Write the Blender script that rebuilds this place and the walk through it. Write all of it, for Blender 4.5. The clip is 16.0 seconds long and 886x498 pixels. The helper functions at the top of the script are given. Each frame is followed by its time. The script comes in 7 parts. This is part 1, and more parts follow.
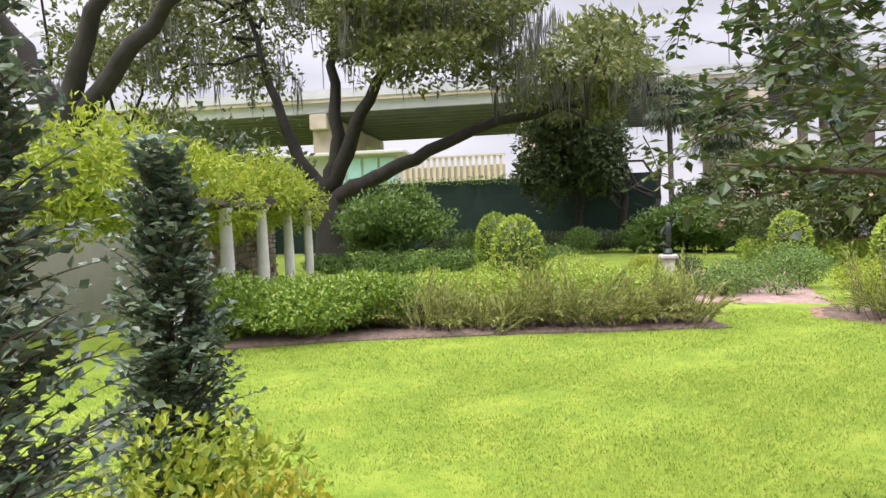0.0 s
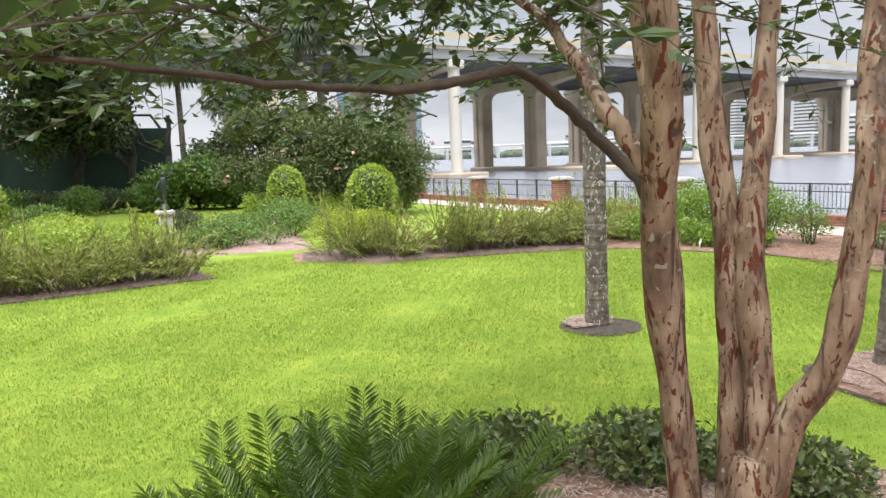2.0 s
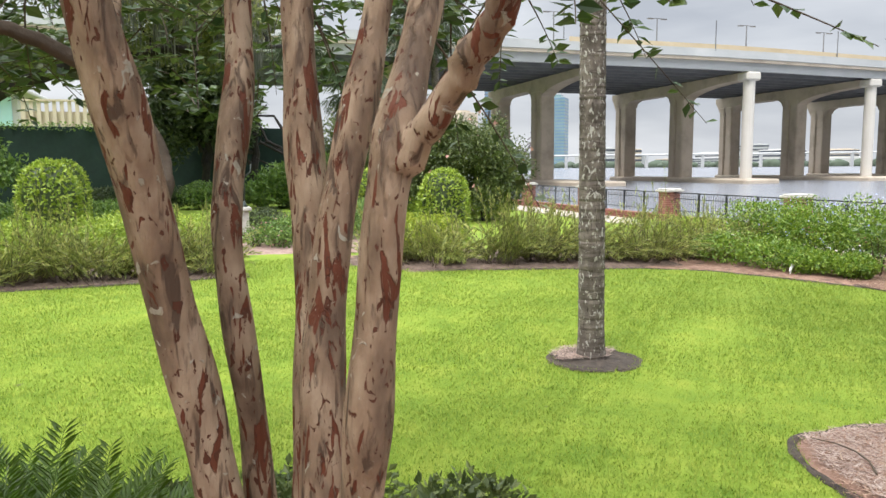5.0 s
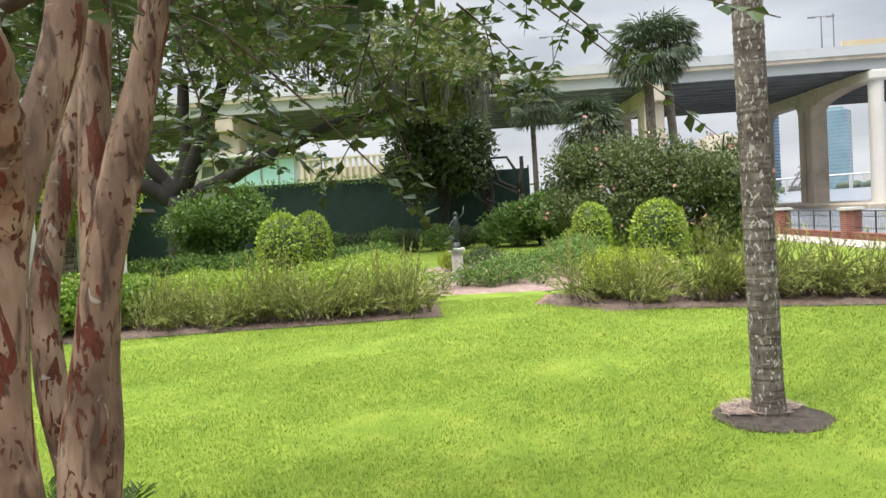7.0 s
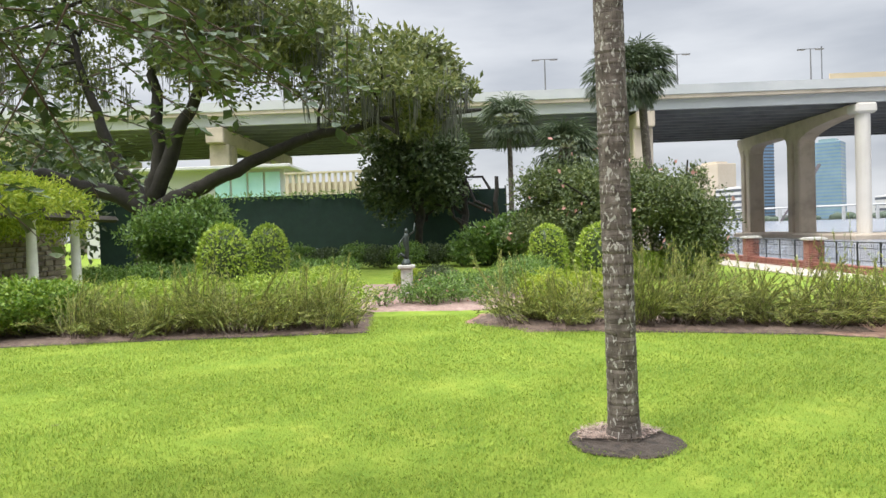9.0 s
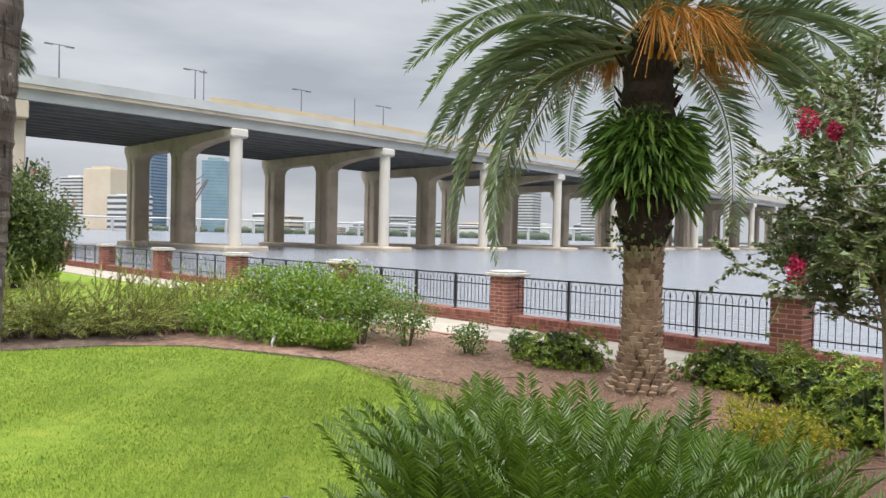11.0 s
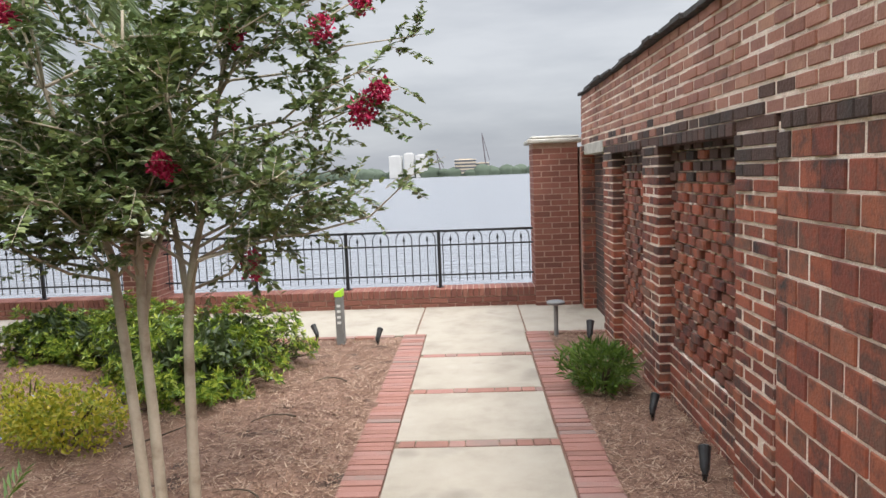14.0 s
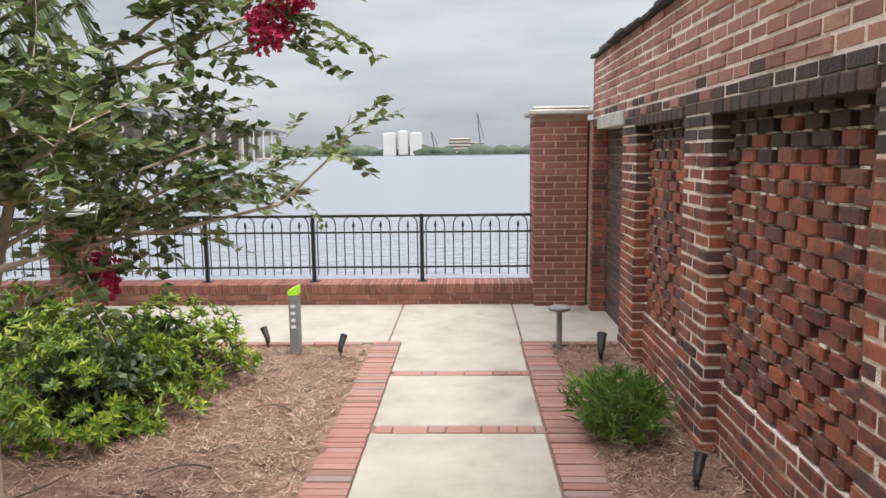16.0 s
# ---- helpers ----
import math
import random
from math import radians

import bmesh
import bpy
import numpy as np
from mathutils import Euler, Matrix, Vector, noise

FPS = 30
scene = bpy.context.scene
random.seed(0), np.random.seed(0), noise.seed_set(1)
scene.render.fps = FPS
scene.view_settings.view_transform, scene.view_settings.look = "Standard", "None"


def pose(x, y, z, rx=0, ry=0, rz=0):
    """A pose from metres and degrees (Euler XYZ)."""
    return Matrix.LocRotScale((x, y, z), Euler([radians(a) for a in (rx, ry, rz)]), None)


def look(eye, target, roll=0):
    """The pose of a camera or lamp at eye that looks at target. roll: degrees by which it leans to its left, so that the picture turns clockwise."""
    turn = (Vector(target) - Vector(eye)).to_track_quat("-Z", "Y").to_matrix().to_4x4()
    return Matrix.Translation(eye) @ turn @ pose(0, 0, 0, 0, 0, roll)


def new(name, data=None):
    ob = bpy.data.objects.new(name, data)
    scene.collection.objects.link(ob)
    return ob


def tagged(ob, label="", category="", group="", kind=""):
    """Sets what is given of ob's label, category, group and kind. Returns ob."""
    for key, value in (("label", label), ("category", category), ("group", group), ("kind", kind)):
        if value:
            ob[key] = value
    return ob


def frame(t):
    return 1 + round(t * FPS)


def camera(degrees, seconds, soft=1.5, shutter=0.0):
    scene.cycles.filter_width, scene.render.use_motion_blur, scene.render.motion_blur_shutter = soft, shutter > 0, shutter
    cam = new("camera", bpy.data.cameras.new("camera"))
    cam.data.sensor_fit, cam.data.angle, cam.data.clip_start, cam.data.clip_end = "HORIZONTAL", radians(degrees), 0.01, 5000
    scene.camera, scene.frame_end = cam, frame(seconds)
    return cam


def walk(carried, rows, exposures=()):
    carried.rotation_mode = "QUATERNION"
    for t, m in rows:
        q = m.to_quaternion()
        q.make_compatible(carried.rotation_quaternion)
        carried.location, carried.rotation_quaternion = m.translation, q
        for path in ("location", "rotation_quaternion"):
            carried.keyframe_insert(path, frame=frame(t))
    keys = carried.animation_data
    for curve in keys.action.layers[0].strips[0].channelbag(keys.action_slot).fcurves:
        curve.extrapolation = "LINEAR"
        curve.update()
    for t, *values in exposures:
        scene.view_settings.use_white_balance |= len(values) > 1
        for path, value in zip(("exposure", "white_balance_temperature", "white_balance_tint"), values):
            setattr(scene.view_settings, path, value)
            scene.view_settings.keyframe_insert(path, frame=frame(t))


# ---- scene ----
cam = camera(63.6, 16.0)
PATH = [
    (0, (-0.574, -15.957, 2.041), (-2.558, -16.189, 1.947), -2.4),
    (0.5, (-0.438, -15.799, 1.98), (-2.433, -15.742, 1.85), -2.2),
    (1, (-0.424, -15.629, 1.935), (-2.384, -15.269, 1.766), -2.4),
    (1.5, (-0.571, -15.453, 1.876), (-2.449, -14.801, 1.655), -2.1),
    (2, (-0.686, -15.22, 1.857), (-2.411, -14.241, 1.603), -2.2),
    (2.5, (-0.699, -15.04, 1.845), (-2.29, -13.859, 1.58), -1.3),
    (3, (-0.678, -14.756, 1.833), (-2.298, -13.618, 1.548), 1.2),
    (3.5, (-0.7, -14.453, 1.819), (-2.406, -13.446, 1.54), 1.2),
    (4, (-0.729, -14.115, 1.81), (-2.493, -13.203, 1.568), 0.3),
    (4.2, (-0.717, -13.986, 1.803), (-2.508, -13.127, 1.567), 0.2),
    (6.3, (-0.598, -12.867, 1.793), (-2.581, -12.678, 1.619), -2.9),
    (6.5, (-0.643, -12.769, 1.781), (-2.634, -12.654, 1.628), -3.3),
    (7, (-0.73, -12.521, 1.781), (-2.726, -12.588, 1.679), -3.8),
    (7.5, (-0.737, -12.242, 1.763), (-2.724, -12.457, 1.699), -4.3),
    (8, (-0.808, -11.956, 1.71), (-2.784, -12.26, 1.67), -4.0),
    (8.2, (-0.775, -11.89, 1.692), (-2.751, -12.195, 1.649), -3.6),
    (10.3, (-0.795, -10.57, 1.735), (-2.575, -9.66, 1.688), 0.6),
    (10.5, (-0.733, -10.439, 1.73), (-2.423, -9.369, 1.686), 0.9),
    (11, (-0.644, -10.155, 1.708), (-2.065, -8.749, 1.669), 1.3),
    (11.5, (-0.637, -9.834, 1.709), (-1.767, -8.185, 1.659), 1.1),
    (12, (-0.507, -9.585, 1.695), (-1.352, -7.774, 1.621), 0.4),
    (12.5, (-0.374, -9.344, 1.682), (-0.958, -7.434, 1.567), -0.4),
    (13, (-0.32, -9.056, 1.66), (-0.677, -7.094, 1.502), -1.3),
    (13.5, (-0.199, -8.791, 1.644), (-0.39, -6.81, 1.452), -1.8),
    (14, (-0.096, -8.55, 1.638), (-0.188, -6.563, 1.43), -2.2),
    (14.5, (-0.131, -8.248, 1.634), (-0.178, -6.261, 1.415), -2.0),
    (15, (-0.066, -7.932, 1.639), (-0.108, -5.946, 1.406), -1.7),
    (15.5, (-0.043, -7.623, 1.613), (-0.094, -5.639, 1.364), -1.1),
    (16, (-0.059, -7.254, 1.594), (-0.13, -5.273, 1.327), -0.7),
]
walk(cam, [(t, look(eye, target, roll)) for t, eye, target, roll in PATH],
     exposures=[(0, 0.97, 6500, 20), (0.8, 0.88, 6500, 16), (2, 0.94, 6500, 11), (3.5, 0.95, 6500, 10), (4, 0.88, 6500, 10), (6.5, 0.88, 6500, 10), (8, 0.9, 6500, 10), (10.5, 0.66, 6500, 10), (12.3, 0.58, 6500, 10), (14, 0.66, 6500, 10), (16, 0.68, 6500, 10)])
# ---- sky and sun: a bright overcast afternoon ----
world = bpy.data.worlds.new("overcast_sky")
scene.world = world
world.use_nodes = True


def wire_world():
    nt = world.node_tree
    nd, lk = nt.nodes, nt.links
    bg = nd["Background"]
    sky = nd.new("ShaderNodeTexSky")
    sky.sky_type, sky.sun_disc = "NISHITA", False
    sky.sun_elevation, sky.sun_rotation = radians(52), radians(215)
    sky.dust_density = 3.0
    dim = nd.new("ShaderNodeMix")
    dim.data_type, dim.blend_type = "RGBA", "MULTIPLY"
    dim.inputs[0].default_value = 1
    lk.new(sky.outputs[0], dim.inputs[6])
    dim.inputs[7].default_value = (0.09, 0.09, 0.09, 1)
    tc = nd.new("ShaderNodeTexCoord")
    mp = nd.new("ShaderNodeMapping")
    mp.inputs["Scale"].default_value = (1.0, 1.0, 4.5)
    lk.new(tc.outputs["Generated"], mp.inputs[0])
    n1 = nd.new("ShaderNodeTexNoise")
    n1.inputs["Scale"].default_value, n1.inputs["Detail"].default_value = 2.2, 7
    n1.inputs["Roughness"].default_value = 0.5
    lk.new(mp.outputs[0], n1.inputs["Vector"])
    rp = nd.new("ShaderNodeValToRGB")
    el = rp.color_ramp.elements
    el[0].position, el[0].color = 0.34, (0.46, 0.49, 0.545, 1)
    el[1].position, el[1].color = 0.62, (0.735, 0.76, 0.80, 1)
    lk.new(n1.outputs[0], rp.inputs[0])
    mx = nd.new("ShaderNodeMix")
    mx.data_type = "RGBA"
    mx.inputs[0].default_value = 0.86
    lk.new(dim.outputs[2], mx.inputs[6])
    lk.new(rp.outputs[0], mx.inputs[7])
    # an overcast sky is brighter overhead than at the horizon
    sep = nd.new("ShaderNodeSeparateXYZ")
    lk.new(tc.outputs["Generated"], sep.inputs[0])
    up = nd.new("ShaderNodeMapRange")
    up.inputs["From Min"].default_value, up.inputs["From Max"].default_value = 0.36, 1.0
    up.inputs["To Min"].default_value, up.inputs["To Max"].default_value = 0.66, 4.4
    lk.new(sep.outputs[2], up.inputs["Value"])
    lk.new(mx.outputs[2], bg.inputs[0])
    lk.new(up.outputs[0], bg.inputs[1])


wire_world()
sun = new("sun", bpy.data.lights.new("sun", "SUN"))
sun.data.energy, sun.data.angle, sun.data.color = 1.4, radians(14), (1.0, 0.96, 0.9)
sun.matrix_world = look((0, 0, 30), (-12, 14, 0))

# ---- materials ----


def material(name, base, rough=0.7, vary=(), noise_scale=6.0, bump=0.2, bump_scale=40.0, leaf=0.0, random="", metal=0.0, spec=0.5, second=None, stretch=1.0, edge_width=0.08):
    """A surface whose colour wanders between base and the colours in vary, at two scales, with fine relief."""
    m = bpy.data.materials.new(name)
    m.use_nodes = True
    nt = m.node_tree
    nd, lk = nt.nodes, nt.links
    bs = nd["Principled BSDF"]
    bs.inputs["Roughness"].default_value = rough
    bs.inputs["Metallic"].default_value = metal
    bs.inputs["Specular IOR Level"].default_value = spec
    tc = nd.new("ShaderNodeTexCoord")
    geo = nd.new("ShaderNodeNewGeometry")
    coarse = nd.new("ShaderNodeTexNoise")
    coarse.inputs["Scale"].default_value, coarse.inputs["Detail"].default_value = noise_scale, 6
    coarse.inputs["Roughness"].default_value = 0.65
    lk.new(geo.outputs["Position"], coarse.inputs["Vector"])
    fac = coarse.outputs[0]
    if random:
        if random == "island":
            src = geo.outputs["Random Per Island"]
        else:
            info = nd.new("ShaderNodeObjectInfo")
            src = info.outputs["Random"]
        mixf = nd.new("ShaderNodeMath")
        mixf.operation = "MULTIPLY_ADD"
        lk.new(coarse.outputs[0], mixf.inputs[0])
        mixf.inputs[1].default_value = 0.5
        sh = nd.new("ShaderNodeMath")
        sh.operation = "MULTIPLY_ADD"
        lk.new(src, sh.inputs[0])
        sh.inputs[1].default_value, sh.inputs[2].default_value = 0.9, -0.2
        lk.new(sh.outputs[0], mixf.inputs[2])
        fac = mixf.outputs[0]
    rp = nd.new("ShaderNodeValToRGB")
    cols = [base, *vary] if vary else [tuple(c * 0.85 for c in base), tuple(min(1, c * 1.12) for c in base)]
    el = rp.color_ramp.elements
    lo, hi = (0.0, 1.0) if random else (0.3, 0.7)
    el[0].position, el[0].color = lo, (*cols[0], 1)
    el[1].position, el[1].color = hi, (*cols[-1], 1)
    for i, c in enumerate(cols[1:-1], 1):
        e = el.new(lo + (hi - lo) * i / (len(cols) - 1))
        e.color = (*c, 1)
    lk.new(fac, rp.inputs[0])
    out = rp.outputs[0]
    if second:
        colour, scale, edge = second
        n2 = nd.new("ShaderNodeTexNoise")
        n2.inputs["Scale"].default_value, n2.inputs["Detail"].default_value = scale, 5
        squash = nd.new("ShaderNodeMapping")
        squash.inputs["Scale"].default_value = (1, 1, stretch)
        lk.new(geo.outputs["Position"], squash.inputs[0])
        lk.new(squash.outputs[0], n2.inputs["Vector"])
        r2 = nd.new("ShaderNodeValToRGB")
        r2.color_ramp.elements[0].position, r2.color_ramp.elements[1].position = edge, edge + edge_width
        lk.new(n2.outputs[0], r2.inputs[0])
        mx = nd.new("ShaderNodeMix")
        mx.data_type = "RGBA"
        lk.new(r2.outputs[0], mx.inputs[0])
        lk.new(out, mx.inputs[6])
        mx.inputs[7].default_value = (*colour, 1)
        out = mx.outputs[2]
    lk.new(out, bs.inputs["Base Color"])
    if bump:
        fine = nd.new("ShaderNodeTexNoise")
        fine.inputs["Scale"].default_value, fine.inputs["Detail"].default_value = bump_scale, 4
        lk.new(geo.outputs["Position"], fine.inputs["Vector"])
        bp = nd.new("ShaderNodeBump")
        bp.inputs["Strength"].default_value, bp.inputs["Distance"].default_value = bump, 0.02
        lk.new(fine.outputs[0], bp.inputs["Height"])
        lk.new(bp.outputs[0], bs.inputs["Normal"])
    if leaf:
        tr = nd.new("ShaderNodeBsdfTranslucent")
        lk.new(out, tr.inputs[0])
        ms = nd.new("ShaderNodeMixShader")
        ms.inputs[0].default_value = leaf
        lk.new(bs.outputs[0], ms.inputs[1])
        lk.new(tr.outputs[0], ms.inputs[2])
        lk.new(ms.outputs[0], nd["Material Output"].inputs[0])
    return m


def foliage(name, dark, mid, light, rough=0.45, spec=0.5, leaf=0.25):
    return material(name, dark, rough, (mid, light), 1.5, 0, leaf=leaf, random="island", spec=spec)



def layered_bark(name, base, layers, rough, bump):
    """Bark: a ramp of base tones under patches, each patch layer (colour, scale, stretch, edge, softness)."""
    m = bpy.data.materials.new(name)
    m.use_nodes = True
    nd, lk = m.node_tree.nodes, m.node_tree.links
    bs = nd["Principled BSDF"]
    bs.inputs["Roughness"].default_value = rough
    bs.inputs["Specular IOR Level"].default_value = 0.3
    geo = nd.new("ShaderNodeNewGeometry")

    def field(scale, stretch, detail=5.0, warp=0.0):
        mp = nd.new("ShaderNodeMapping")
        mp.inputs["Scale"].default_value = (1, 1, stretch)
        lk.new(geo.outputs["Position"], mp.inputs[0])
        n = nd.new("ShaderNodeTexNoise")
        n.inputs["Scale"].default_value, n.inputs["Detail"].default_value = scale, detail
        n.inputs["Distortion"].default_value = warp
        lk.new(mp.outputs[0], n.inputs["Vector"])
        return n.outputs[0]

    def ramp(source, lo, hi, first=(0, 0, 0), last=(1, 1, 1), middle=None):
        r = nd.new("ShaderNodeValToRGB")
        el = r.color_ramp.elements
        el[0].position, el[0].color = lo, (*first, 1)
        el[1].position, el[1].color = hi, (*last, 1)
        if middle:
            el.new((lo + hi) / 2).color = (*middle, 1)
        lk.new(source, r.inputs[0])
        return r.outputs[0]
    out = ramp(field(13, 0.5, 6), 0.32, 0.68, base[0], base[2], base[1])
    height = field(55, 0.35, 6)
    for colour, scale, stretch, edge, soft, raised in layers:
        mask = ramp(field(scale, stretch, 4, 0.7), edge, edge + soft)
        mx = nd.new("ShaderNodeMix")
        mx.data_type = "RGBA"
        lk.new(mask, mx.inputs[0])
        lk.new(out, mx.inputs[6])
        mx.inputs[7].default_value = (*colour, 1)
        out = mx.outputs[2]
        add = nd.new("ShaderNodeMath")
        add.operation = "MULTIPLY_ADD"
        lk.new(mask, add.inputs[0])
        add.inputs[1].default_value = raised
        lk.new(height, add.inputs[2])
        height = add.outputs[0]
    lk.new(out, bs.inputs["Base Color"])
    bp = nd.new("ShaderNodeBump")
    bp.inputs["Strength"].default_value, bp.inputs["Distance"].default_value = bump, 0.012
    lk.new(height, bp.inputs["Height"])
    lk.new(bp.outputs[0], bs.inputs["Normal"])
    return m


def crape_bark():
    """Smooth tan bark with taupe blotches, rust flakes and a little pale lichen."""
    return layered_bark("crape_bark", ((0.140, 0.092, 0.060), (0.280, 0.190, 0.124), (0.430, 0.322, 0.222)),
                        (((0.105, 0.068, 0.045), 38, 0.22, 0.545, 0.11, -0.3), ((0.140, 0.043, 0.021), 32, 0.24, 0.59, 0.016, -0.6), ((0.105, 0.038, 0.020), 60, 0.5, 0.62, 0.02, -0.5),
                         ((0.400, 0.360, 0.280), 30, 0.8, 0.665, 0.03, 0.2)), 0.7, 0.8)


def palm_bark(name, pale):
    """Grey palm bark cracked upright, with pale lichen flecks; ring shadows are painted as dark bands."""
    return layered_bark(name, ((0.085, 0.070, 0.058), (0.135, 0.112, 0.094), (0.200, 0.170, 0.143)),
                        (((0.060, 0.048, 0.040), 7, 7.0, 0.53, 0.25, -0.5), ((0.040, 0.031, 0.026), 85, 0.14, 0.60, 0.08, -0.7), ((0.400, 0.380, 0.335), 34, 0.5, pale, 0.05, 0.2)), 0.95, 0.8)


